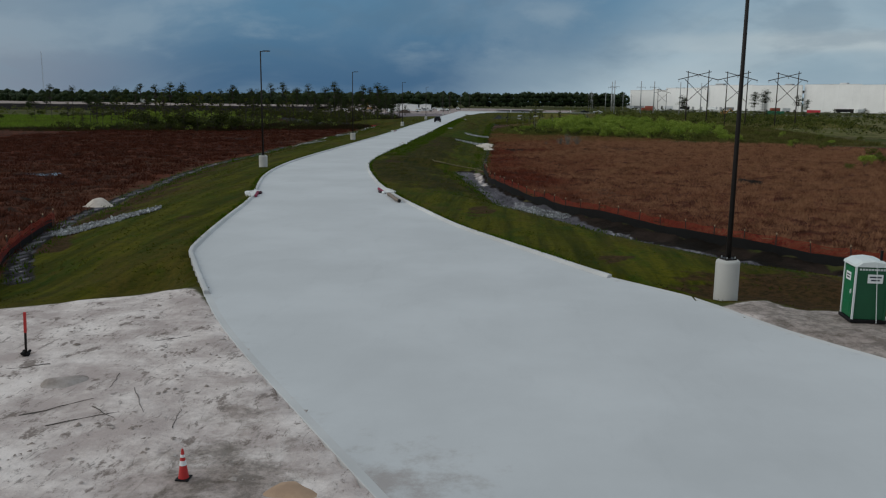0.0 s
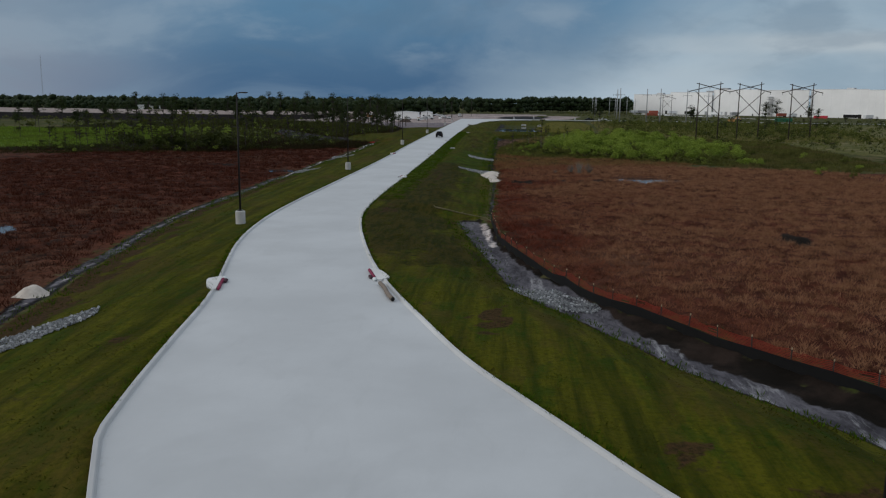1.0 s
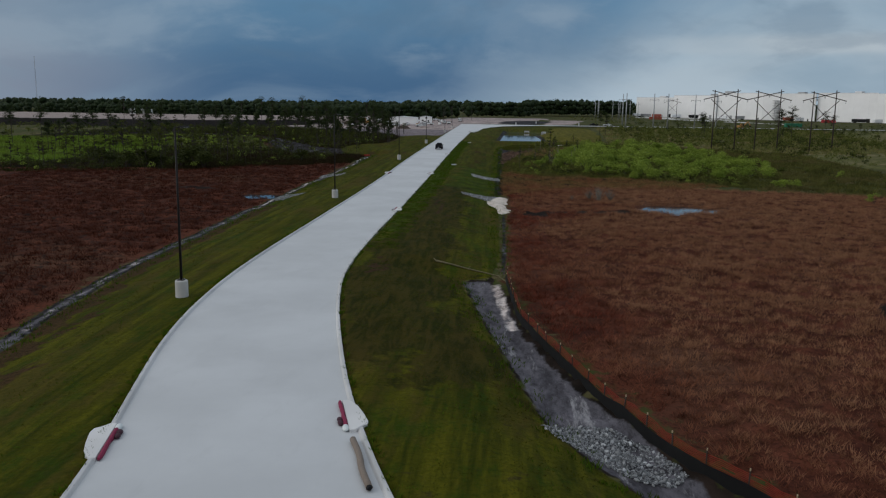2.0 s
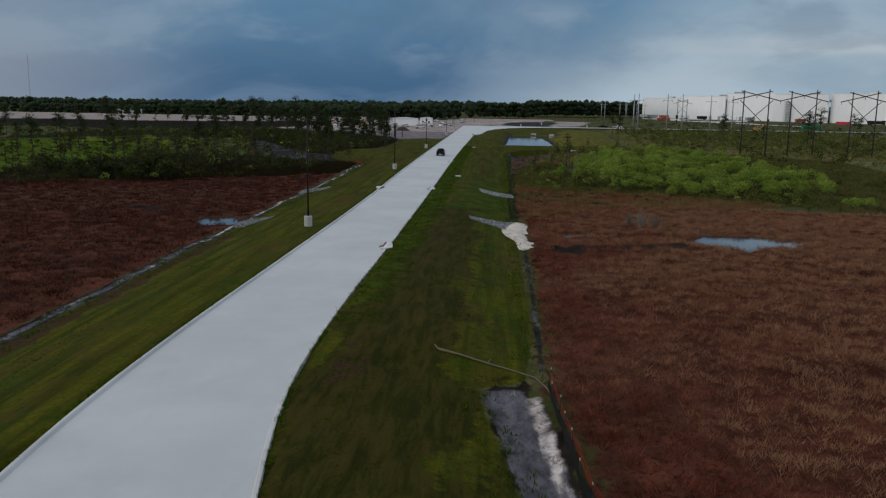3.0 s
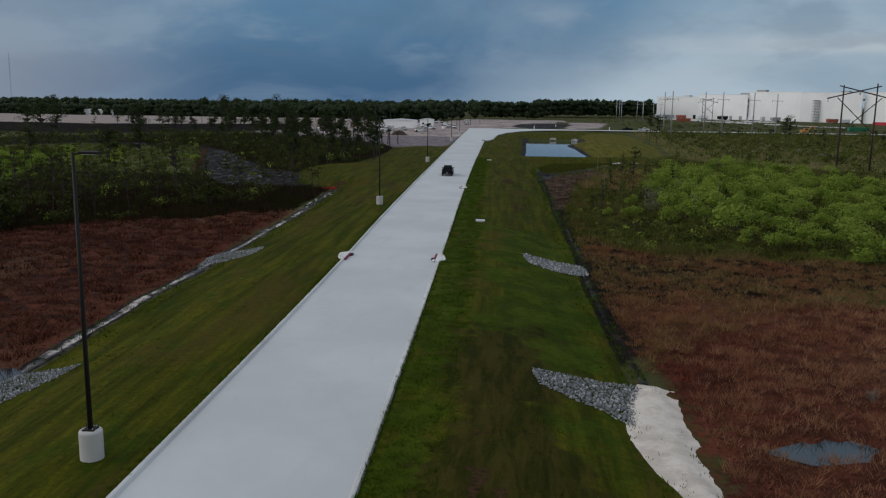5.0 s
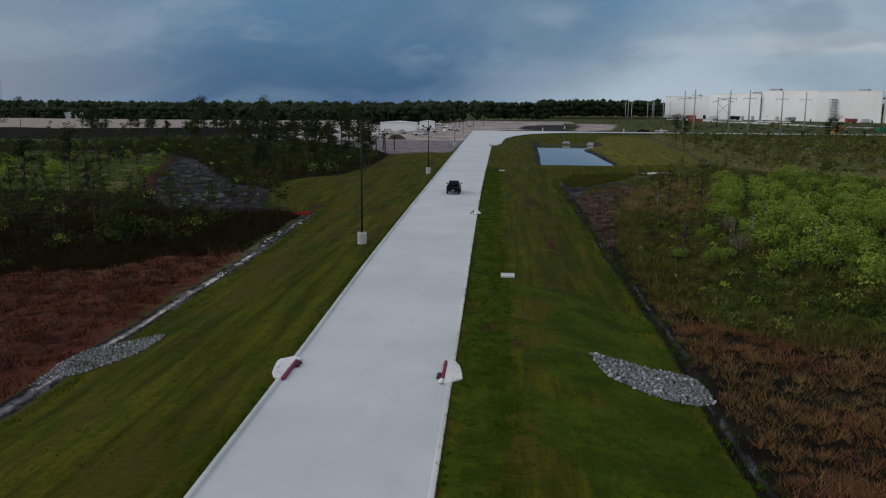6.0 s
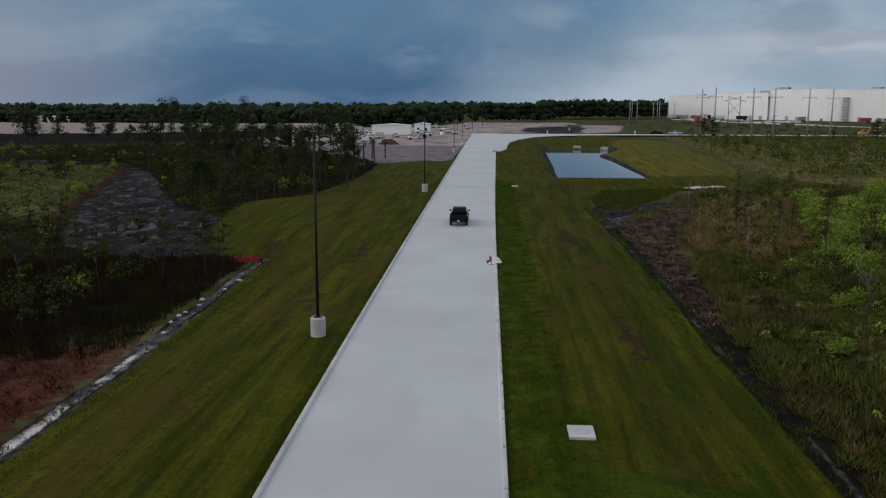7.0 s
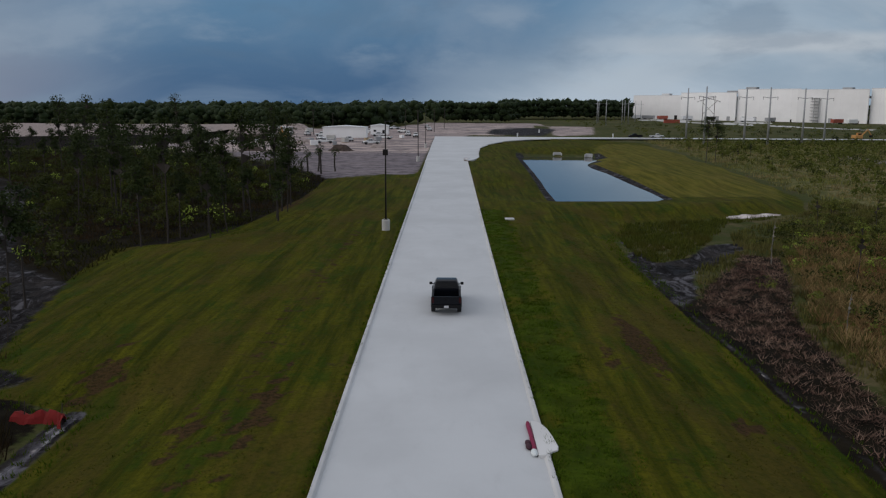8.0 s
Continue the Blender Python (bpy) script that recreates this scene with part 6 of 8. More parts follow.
excavator(pose(148, 572, -0.6, 0, 0, 15), "yellow excavator working beside the warehouse yard")
excavator(pose(-84, 534, -0.2, 0, 0, 120), "orange-yellow excavator on the building site")


def pond_outlet(m, label):
    t = thing("pond_outlet", label, "drain", "concrete outlets on the pond bank", m=m)
    bm = bmesh.new()
    box(bm, (0, 0, 0.1), (2.8, 0.5, 1.5), 0.04)
    part("headwall", bm, M_KERB, t)
    for s in (-1, 1):
        bm = bmesh.new()
        box(bm, (s * 1.45, -0.7, -0.05), (0.35, 1.7, 1.2), 0.04)
        part("wingwall", bm, M_KERB, t)
    bm = bmesh.new()
    lathe(bm, [(0.45, -0.27), (0.45, -0.26), (0.02, -0.26)], 18, "Z")
    pipe = part("pipe_mouth", bm, M_TRIM, t)
    pipe.matrix_basis = pose(0, 0, -0.1, 90)


pond_outlet(pose(10.5, 471, -1.2) @ Matrix.Diagonal((0.8, 0.8, 0.8, 1)), "pale concrete headwall with wing walls on the pond bank")
pond_outlet(pose(19.2, 466, -1.2, 0, 0, -20) @ Matrix.Diagonal((0.7, 0.7, 0.7, 1)), "pale concrete outlet box on the pond bank")


def marker_post(m):
    t = thing("marker_post", "short white marker post beside the side road", "post", "posts beside the side road", m=m)
    bm = bmesh.new()
    box(bm, (0, 0, 0.7), (0.55, 0.4, 1.5), 0.05)
    part("post", bm, M_WHITE, t)
    bm = bmesh.new()
    box(bm, (0, 0, 1.5), (0.6, 0.45, 0.12), 0.02)
    part("cap", bm, M_GALV, t)


marker_post(pose(6.5, 577, -0.1))
marker_post(pose(47, 577, -0.1))
marker_post(pose(22, 640, -0.6))


def wooden_pole(m, h):
    t = thing("utility_pole", "plain timber utility pole", "utility pole", "timber utility poles on the site", m=m)
    bm = bmesh.new()
    rod(bm, (0, 0, -0.4), (0, 0, h), 0.15, 0.11, 8)
    part("pole", bm, M_BARK, t)
    bm = bmesh.new()
    box(bm, (0, 0, h - 0.5), (1.6, 0.12, 0.14))
    part("crossarm", bm, M_BARK, t)


for ux, uy, uh in ((-81, 580, 11), (-74, 590, 9.5), (-37, 600, 11), (-30, 620, 11), (-26, 680, 12), (-45, 640, 11)):
    wooden_pole(pose(ux, uy, -0.3), uh)


# ---- loose stock on the building site ----
def block_stack(m, paint, label):
    t = thing("block_stack", label, "building material", "stacks of building material", m=m)
    bm = bmesh.new()
    for s in (-0.9, 0.0, 0.9):
        box(bm, (s, 0, 0.07), (0.12, 1.6, 0.14))
    for s in (-0.7, 0.0, 0.7):
        box(bm, (0, s, 0.165), (2.3, 0.22, 0.05))
    part("pallet", bm, M_STAKE, t)
    for k in range(3):
        bm = bmesh.new()
        box(bm, (0, 0, 0.46 + k * 0.5), (2.2, 1.5, 0.48), 0.03)
        part("layer", bm, paint, t)


def pipe_stack(m):
    t = thing("pipe_stack", "stack of pale concrete drain pipes on the site", "pipes", "stacks of building material", m=m)
    for row, count in ((0, 4), (1, 3), (2, 2)):
        for k in range(count):
            bm = bmesh.new()
            lathe(bm, [(0.42, -2.4), (0.55, -2.4), (0.55, 2.4), (0.42, 2.4)], 16, "X")
            p = part("pipe", bm, M_BASE, t)
            p.matrix_basis = pose(0, (k - (count - 1) / 2) * 1.12, 0.55 + row * 0.96)


rs = random.Random(31)
for _ in range(16):
    block_stack(pose(rs.uniform(-100, -38), rs.uniform(470, 620), -0.12, 0, 0, rs.uniform(0, 180)) @ Matrix.Scale(rs.uniform(0.7, 1.1), 4), rs.choice((M_PANEL, M_BASE, M_STAKE, M_GALV)), "pallet of wrapped building material on bare ground")
for px, py in ((-66, 530), (-88, 610)):
    pipe_stack(pose(px, py, -0.12, 0, 0, rs.uniform(0, 180)) @ Matrix.Scale(0.65, 4))
for k, (px, py, pr, ph) in enumerate(((-70, 500, 4.5, 1.5), (-92, 520, 6, 2.2), (-44, 480, 3.5, 1.1), (-60, 640, 8, 2.6), (-100, 640, 10, 3.0), (-78, 460, 4, 1.2))):
    ring = [(px + pr * math.cos(a) * (1 + 0.2 * math.sin(3 * a + k)), py + 0.7 * pr * math.sin(a)) for a in np.linspace(0, 6.283, 10)[:-1]]
    mound("soil_mound", ring, ph, M_DIRT if k % 2 else M_FILL, "loose heap of dug soil on the building site" if k % 2 else "pinkish heap of loose fill on the building site", "soil heap", pr * 0.6, 0.08, 0.7, k + 11)


def concrete_lump(m, seed):
    r = np.random.RandomState(seed)
    t = thing("concrete_lump", "broken pale lump of concrete in the ditch", "rubble", "broken lumps in the ditch", m=m)
    bm = bmesh.new()
    bmesh.ops.create_icosphere(bm, subdivisions=1, radius=0.4)
    for v in bm.verts:
        v.co = Vector((v.co.x * 1.4, v.co.y, v.co.z * 0.6)) * r.uniform(0.7, 1.15)
    part("lump", bm, M_BASE, t)


for k, (lx, ly) in enumerate(((-37.9, 241.8), (-38.1, 239.6), (-38.0, 236.8), (-38.2, 238.7), (-37.5, 250.0), (-37.6, 246.7), (-37.5, 234.3), (-38.3, 243.5))):
    concrete_lump(pose(lx, ly, float(ground_z(np.array([lx]), np.array([ly]))[0]) + 0.08, 0, 0, k * 50) @ Matrix.Scale(0.34 + (k * 0.37) % 0.3, 4), k)

# ---- plants ----
RNG = np.random.RandomState(11)


def leaf_cards(rng, centres, size, out=None, flat=0.35):
    """A small quad for every centre, turned at random or facing mostly outward."""
    n = len(centres)
    nor = rng.normal(size=(n, 3))
    if out is not None:
        nor = nor * 0.8 + out
    nor[:, 2] += flat
    nor /= np.linalg.norm(nor, axis=1)[:, None] + 1e-9
    u = np.cross(nor, rng.normal(size=(n, 3)))
    u /= np.linalg.norm(u, axis=1)[:, None] + 1e-9
    v = np.cross(nor, u)
    s = (size * rng.uniform(0.6, 1.3, n))[:, None]
    q = np.stack([centres - u * s, centres - v * s * 0.55, centres + u * s, centres + v * s * 0.55], axis=1)
    return q.reshape(-1, 3), np.arange(4 * n).reshape(n, 4)


def blob_points(rng, n, centre, radii):
    d = rng.normal(size=(n, 3))
    d /= np.linalg.norm(d, axis=1)[:, None]
    d[:, 2] = np.abs(d[:, 2]) * np.where(rng.rand(n) < 0.8, 1, -0.5)
    r = rng.uniform(0.55, 1.0, n)[:, None]
    return np.array(centre) + d * r * np.array(radii), d


def crown_mesh(name, rng, blobs, per, size, material):
    """Leaves gathered in several uneven clumps; blobs: (centre, radii)."""
    vs, fs, k = [], [], 0
    for centre, radii in blobs:
        p, d = blob_points(rng, per, centre, radii)
        v, f = leaf_cards(rng, p, size, d)
        vs.append(v)
        fs.append(f + k)
        k += len(v)
    return tri_mesh(name, np.concatenate(vs), np.concatenate(fs), material)


def blades(rng, xy, height, per, spread, width, lean):
    """Grass tussocks: per narrow blades round every plan point; height is one number for each point."""
    n = len(xy)
    z = ground_z(xy[:, 0], xy[:, 1])
    a = rng.uniform(0, 6.283, (n, per))
    off = spread * np.sqrt(rng.rand(n, per))
    bx = xy[:, 0, None] + np.cos(a) * off
    by = xy[:, 1, None] + np.sin(a) * off
    bz = np.repeat(z[:, None], per, axis=1) - 0.03
    h = height[:, None] * rng.uniform(0.55, 1.15, (n, per))
    l = lean * h * rng.uniform(0.3, 1.0, (n, per))
    ta = a + rng.normal(0, 1.1, (n, per))
    tip = np.stack([bx + np.cos(ta) * l, by + np.sin(ta) * l, bz + h], axis=-1)
    wa = rng.uniform(0, 6.283, (n, per))
    w = width * rng.uniform(0.6, 1.4, (n, per))
    wx, wy = np.cos(wa) * w, np.sin(wa) * w
    p0 = np.stack([bx - wx, by - wy, bz], axis=-1)
    p1 = np.stack([bx + wx, by + wy, bz], axis=-1)
    v = np.stack([p0, p1, tip], axis=2).reshape(-1, 3)
    return v, np.arange(len(v)).reshape(-1, 3)


def scatter(rng, poly, n, keep=None):
    p = np.array(poly, float)
    lo, hi = p.min(axis=0), p.max(axis=0)
    q = rng.uniform(lo, hi, (n, 2))
    ok = sdf(p, q[:, 0], q[:, 1]) > 0
    if keep is not None:
        ok &= keep(q[:, 0], q[:, 1])
    return q[ok]


def stuff(name, v, f, material, label, category):
    tagged(new(name, tri_mesh(name, v, f, material)), label, category, kind="stuff")


def dry(x, y):
    ok = np.ones(x.shape, bool)
    for _, pool in POOLS:
        ok &= sdf(pool, x, y) < -0.4
    return ok


def clump_noise(x, y):
    return waves(x, y, 9, 21) + 0.7 * waves(x, y, 3.2, 22)


def damp(x, y):
    ok = dry(x, y) & (sdf(SPILL, x, y) < -0.35)
    for wallow in WALLOWS:
        ok &= sdf(wallow, x, y) < 0
    return ok


def tussocks(poly, step, high, per, width):
    """Rounded tussocks of arching blades, about a stride apart, with bare gaps between."""
    p = np.array(poly, float)
    lo, hi = p.min(axis=0), p.max(axis=0)
    gx, gy = np.meshgrid(np.arange(lo[0], hi[0], step), np.arange(lo[1], hi[1], step))
    q = np.c_[gx.ravel(), gy.ravel()] + RNG.uniform(-0.45 * step, 0.45 * step, (gx.size, 2))
    q = q[(sdf(p, q[:, 0], q[:, 1]) > 0) & damp(q[:, 0], q[:, 1])]
    hum = hummocks(q[:, 0], q[:, 1])
    q, hum = q[hum > -0.75], hum[hum > -0.75]
    return blades(RNG, q, high * (0.85 + 0.5 * np.clip(hum, -0.6, 1.2)) * RNG.uniform(0.7, 1.25, len(q)), per, 0.55 * step, width, 1.25)


def marsh():
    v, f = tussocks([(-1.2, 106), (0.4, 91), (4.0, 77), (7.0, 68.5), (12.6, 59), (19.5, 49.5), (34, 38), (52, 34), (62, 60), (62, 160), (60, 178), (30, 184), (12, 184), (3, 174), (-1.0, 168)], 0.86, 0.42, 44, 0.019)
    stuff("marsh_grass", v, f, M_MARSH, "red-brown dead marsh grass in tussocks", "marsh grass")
    xt = scatter(RNG, [(8, 120), (14, 90), (22, 70), (30, 50), (60, 34), (78, 60), (76, 160), (60, 180), (20, 187), (0, 186), (-0.5, 125)], 15000, lambda x, y: damp(x, y) & (waves(x, y, 16, 31) + (x - 20) / 40 + np.clip((78 - y) / 50, 0, 0.7) + np.clip((y - 118) / 40, 0, 0.6) > 0.0) & (hummocks(x, y) > -0.2))
    v, f = blades(RNG, xt, RNG.uniform(0.4, 0.62, len(xt)), 22, 0.45, 0.013, 0.8)
    stuff("marsh_tussocks", v, f, M_STRAW, "pale straw-coloured tussocks in the marsh", "marsh grass")
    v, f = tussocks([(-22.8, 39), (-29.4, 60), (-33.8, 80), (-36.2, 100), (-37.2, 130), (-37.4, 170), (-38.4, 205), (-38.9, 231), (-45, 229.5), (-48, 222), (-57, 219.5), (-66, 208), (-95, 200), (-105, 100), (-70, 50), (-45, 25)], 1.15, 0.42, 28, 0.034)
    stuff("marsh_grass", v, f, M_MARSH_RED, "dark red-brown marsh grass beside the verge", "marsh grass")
    xb = scatter(RNG, [(-38.8, 230), (-39.3, 256), (-43.5, 261), (-52, 259), (-68, 250), (-80, 236), (-74, 206), (-66, 208), (-57, 218.5), (-48, 221), (-45, 228.5)], 13000)
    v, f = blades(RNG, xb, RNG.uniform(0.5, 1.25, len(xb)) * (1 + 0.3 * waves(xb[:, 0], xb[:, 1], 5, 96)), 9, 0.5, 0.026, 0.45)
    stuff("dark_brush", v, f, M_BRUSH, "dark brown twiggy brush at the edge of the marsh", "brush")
    xd = scatter(RNG, REED_BED, 9000, lambda x, y: waves(x, y, 2.2, 81) > -0.5)
    v, f = blades(RNG, xd, RNG.uniform(0.12, 0.40, len(xd)), 6, 0.3, 0.03, 2.2)
    stuff("reed_litter", v, f, M_LITTER, "flattened brown reed litter beside the ditch", "reeds")
    xg = scatter(RNG, [(-1.8, 306), (-1.0, 300), (3.2, 304), (7.0, 311), (14, 326), (24, 333), (15, 330), (1, 325), (-1.8, 314)], 3600)
    v, f = blades(RNG, xg, RNG.uniform(0.4, 0.8, len(xg)), 9, 0.35, 0.04, 0.6)
    stuff("rushes", v, f, M_RUSH, "dark green rushes in the wet swale", "rushes")
    v, f = tussocks([(-1.7, 166), (3, 173), (12, 183), (30, 182), (40, 190), (22, 203), (9, 203), (3.4, 204), (-0.4, 216), (-1.7, 222), (-2.0, 205), (-2.1, 180)], 0.75, 0.50, 34, 0.022)
    stuff("rust_grass", v, f, M_RUSTGRASS, "straw and rust coloured grass tussocks beside the ditch", "grass")
    v, f = tussocks([(-1.9, 214), (-0.2, 214), (3.4, 203), (9, 202), (22, 202), (20, 215), (14, 250), (8, 268), (3.4, 268), (1.0, 252), (-1.2, 238), (-1.9, 226)], 0.75, 0.62, 34, 0.022)
    stuff("rank_grass", v, f, M_GREENGRASS, "rank olive green grass beside the ditch", "grass")
    v, f = tussocks([(3.6, 270), (5, 279), (8.6, 289), (12.5, 302), (22, 318), (30, 312), (25, 292), (15, 268), (8, 262)], 0.8, 0.85, 26, 0.036)
    stuff("tan_grass", v, f, M_TAN, "tall tan and russet grass above the reed bed", "grass")
    xs = scatter(RNG, [(-1.9, 212), (0.5, 210), (3.4, 203), (22, 203), (44, 186), (60, 176), (80, 180), (90, 300), (60, 330), (36, 352), (28, 336), (13, 320), (9, 307), (2, 298), (-1, 285), (-1.6, 262), (-1.0, 236), (-1.2, 205)], 42000, lambda x, y: (sdf(SWALE, x, y) < 0) & (sdf(REED_BED, x, y) < 0))
    v, f = blades(RNG, xs, 0.62 + 0.28 * np.clip(clump_noise(xs[:, 0], xs[:, 1]), -1, 1.4), 6, 0.38, 0.055, 0.6)
    stuff("rough_sedge", v, f, M_SEDGE, "rough olive and rust sedge under the shrubs", "sedge")
    xf = scatter(RNG, [(34, 345), (90, 300), (140, 320), (190, 550), (55, 556), (44, 420), (38, 362)], 20000)
    v, f = blades(RNG, xf, RNG.uniform(0.4, 0.9, len(xf)), 5, 0.5, 0.09, 0.6)
    stuff("rough_sedge", v, f, M_SEDGE_DRY, "tall olive grass on the open ground", "sedge")
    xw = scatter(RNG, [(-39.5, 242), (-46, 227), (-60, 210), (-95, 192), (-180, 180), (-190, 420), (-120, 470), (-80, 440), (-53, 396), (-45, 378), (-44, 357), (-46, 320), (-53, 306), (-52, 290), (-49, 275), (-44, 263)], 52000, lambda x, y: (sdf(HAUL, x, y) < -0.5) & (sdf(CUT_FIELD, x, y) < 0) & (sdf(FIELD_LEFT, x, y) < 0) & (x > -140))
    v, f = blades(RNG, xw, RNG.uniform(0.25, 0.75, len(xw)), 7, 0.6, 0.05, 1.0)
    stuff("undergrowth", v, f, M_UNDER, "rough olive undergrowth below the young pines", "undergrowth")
    xm = scatter(RNG, FIELD_LEFT, 26000)
    v, f = blades(RNG, xm, RNG.uniform(0.4, 1.0, len(xm)), 5, 0.5, 0.10, 0.6)
    stuff("meadow_grass", v, f, M_MEADOW, "bright green tall meadow grass", "grass")
    xc = scatter(RNG, CUT_FIELD, 9000)
    v, f = blades(RNG, xc, RNG.uniform(0.15, 0.4, len(xc)), 5, 0.5, 0.09, 0.8)
    stuff("meadow_grass", v, f, M_CUT, "low olive green grass on the field beside the haul track", "grass")


def lawn():
    inside = lambda x, y: (sdf(VERGE, x, y) > 0.3) & (sdf(ROAD, x, y) < -0.35)  # noqa: E731
    near = scatter(RNG, [(-56, 26), (24, 30), (24, 60), (2, 104), (2, 330), (-56, 330)], 150000, inside)
    n = clump_noise(near[:, 0] * 1.7, near[:, 1] * 0.8)
    v, f = blades(RNG, near, 0.055 + 0.03 * np.clip(n, -1, 1.6), 4, 0.24, 0.03, 2.2)
    stuff("lawn_grass", v, f, M_LAWN, "short green mown grass on the road verge", "grass")
    edge = scatter(RNG, [(-48, 40), (24, 36), (2, 104), (2, 320), (-48, 320)], 60000, lambda x, y: (np.abs(sdf(VERGE, x, y)) < 1.2) & (sdf(ROAD, x, y) < -2))
    v, f = blades(RNG, edge, RNG.uniform(0.12, 0.34, len(edge)), 5, 0.25, 0.035, 0.7)
    tufts = scatter(RNG, [(-52, 40), (20, 36), (2, 104), (-1, 320), (-52, 320)], 90000, lambda x, y: inside(x, y) & (waves(x, y, 5, 95) + 0.8 * waves(x, y, 1.7, 96) > 0.75))
    va, fa = blades(RNG, tufts, RNG.uniform(0.05, 0.11, len(tufts)), 5, 0.26, 0.03, 2.2)
    v, f = np.r_[v, va], np.r_[f, fa + len(v)]
    heart = scatter(RNG, [(-12, 110), (-11, 330), (-18, 330), (-17, 110)], 5200, lambda x, y: np.abs(sdf(ROAD, x, y) + 1.7 + 0.5 * waves(x, y, 7, 92)) < 1.6)
    rank = np.repeat(heart, 7, axis=0) + RNG.normal(0, 0.22, (7 * len(heart), 2))
    rank = rank[sdf(ROAD, rank[:, 0], rank[:, 1]) < -0.25]
    vc, fc = blades(RNG, rank, RNG.uniform(0.07, 0.17, len(rank)), 5, 0.14, 0.022, 1.4)
    v, f = np.r_[v, vc], np.r_[f, fc + len(v)]
    lip = scatter(RNG, [(-27, 44), (6, 40), (-12, 100), (-13, 330), (-28, 330)], 260000, lambda x, y: (np.abs(sdf(ROAD, x, y) + 0.12) < 0.16) & (waves(x, y, 1.6, 87) + 0.8 * waves(x, y, 0.5, 88) > -0.1))
    vb, fb = blades(RNG, lip, RNG.uniform(0.14, 0.24, len(lip)), 6, 0.10, 0.02, 1.0)
    v, f = np.r_[v, vb], np.r_[f, fb + len(v)]
    stuff("weeds", v, f, M_WEED, "uncut green weeds along the foot of the verge", "weeds")


def trunk_mesh(name, rng, height, r0, r1, bend, limbs, material, start=0.45):
    """A tapered trunk whose limbs grow out of its skin."""
    bm = bmesh.new()
    pts = [Vector((0, 0, -0.3))]
    for k in range(1, 11):
        t = k / 10
        pts.append(Vector((bend * math.sin(t * 2.2) + rng.normal(0, 0.03), bend * 0.6 * math.sin(t * 3.1), height * t)))
    rings = []
    for k, p in enumerate(pts):
        r = r0 + (r1 - r0) * k / 10
        rings.append([bm.verts.new((p.x + r * math.cos(a), p.y + r * math.sin(a), p.z)) for a in np.linspace(0, 6.283, 8)[:-1]])
    for lo, hi in zip(rings, rings[1:]):
        for k in range(7):
            bm.faces.new((lo[k], lo[(k + 1) % 7], hi[(k + 1) % 7], hi[k]))
    bm.faces.new(rings[-1])
    ends = []
    for k in range(limbs):
        t = start + (0.98 - start) * (k + rng.rand()) / limbs
        i = min(9, int(t * 10))
        j = rng.randint(7)
        foot = (rings[i][j], rings[i][(j + 1) % 7], rings[i + 1][j])
        p = (foot[0].co + foot[1].co + foot[2].co) / 3
        a = 6.283 * (j + 0.5) / 7
        ln = height * (0.17 - 0.10 * (t - start) / (1 - start)) * rng.uniform(0.7, 1.25)
        q = p + Vector((math.cos(a) * ln, math.sin(a) * ln, ln * rng.uniform(0.1, 0.5)))
        mid = p.lerp(q, 0.5) + Vector((0, 0, ln * 0.06))
        w = 0.5 * r1 + 0.008
        ring = [bm.verts.new(mid + Vector(d) * w) for d in ((-math.sin(a), math.cos(a), -0.4), (math.sin(a), -math.cos(a), -0.4), (0, 0, 0.8))]
        tip = bm.verts.new(q)
        for m in range(3):
            bm.faces.new((foot[m], foot[(m + 1) % 3], ring[(m + 1) % 3], ring[m]))
            bm.faces.new((ring[m], ring[(m + 1) % 3], tip))
        ends.append((p, q))
    ends.append((pts[-1], pts[-1] + Vector((0, 0, height * 0.04))))
    me = bpy.data.meshes.new(name)
    bm.to_mesh(me)
    bm.free()
    me.materials.append(material)
    return me, ends


def tree(name, label, category, group, trunk, crown):
    t = thing(name, label, category, group)
    o = new("trunk", trunk)
    o.parent = t
    if crown:
        c = new("crown", crown)
        c.parent = t
    return t


def pine(rng, height, thin, leaf=None):
    trunk, ends = trunk_mesh("pine_trunk", rng, height, (0.06 + height * 0.0055) if not thin else 0.022 + height * 0.0045, 0.03 if not thin else 0.012, rng.uniform(-0.4, 0.4), 14 if not thin else 8, M_BARK, 0.58 if not thin else 0.55)
    blobs = []
    for p, q in ends:
        r = height * (0.094 if not thin else 0.050) * rng.uniform(0.7, 1.3)
        blobs.append((q, (r * 1.25, r * 1.25, r * 0.8)))
        if rng.rand() < 0.6:
            blobs.append((p.lerp(q, 0.6), (r, r, r * 0.7)))
    crown = crown_mesh("pine_crown", rng, blobs, 52 if not thin else 34, 0.18 if not thin else 0.12, M_NEEDLE if not thin else leaf)
    if leaf is M_LEAF:
        return tree("young_tree", "slender young tree with sparse light green leaves", "tree", "young trees in the scrub", trunk, crown)
    if thin:
        return tree("sapling", "thin young tree with a bare stem and sparse leaves", "tree", "young trees at the marsh edge", trunk, crown)
    return tree("pine_tree", "slender pine with a bare trunk and open dark crown", "pine tree", "pines beside the verge", trunk, crown)


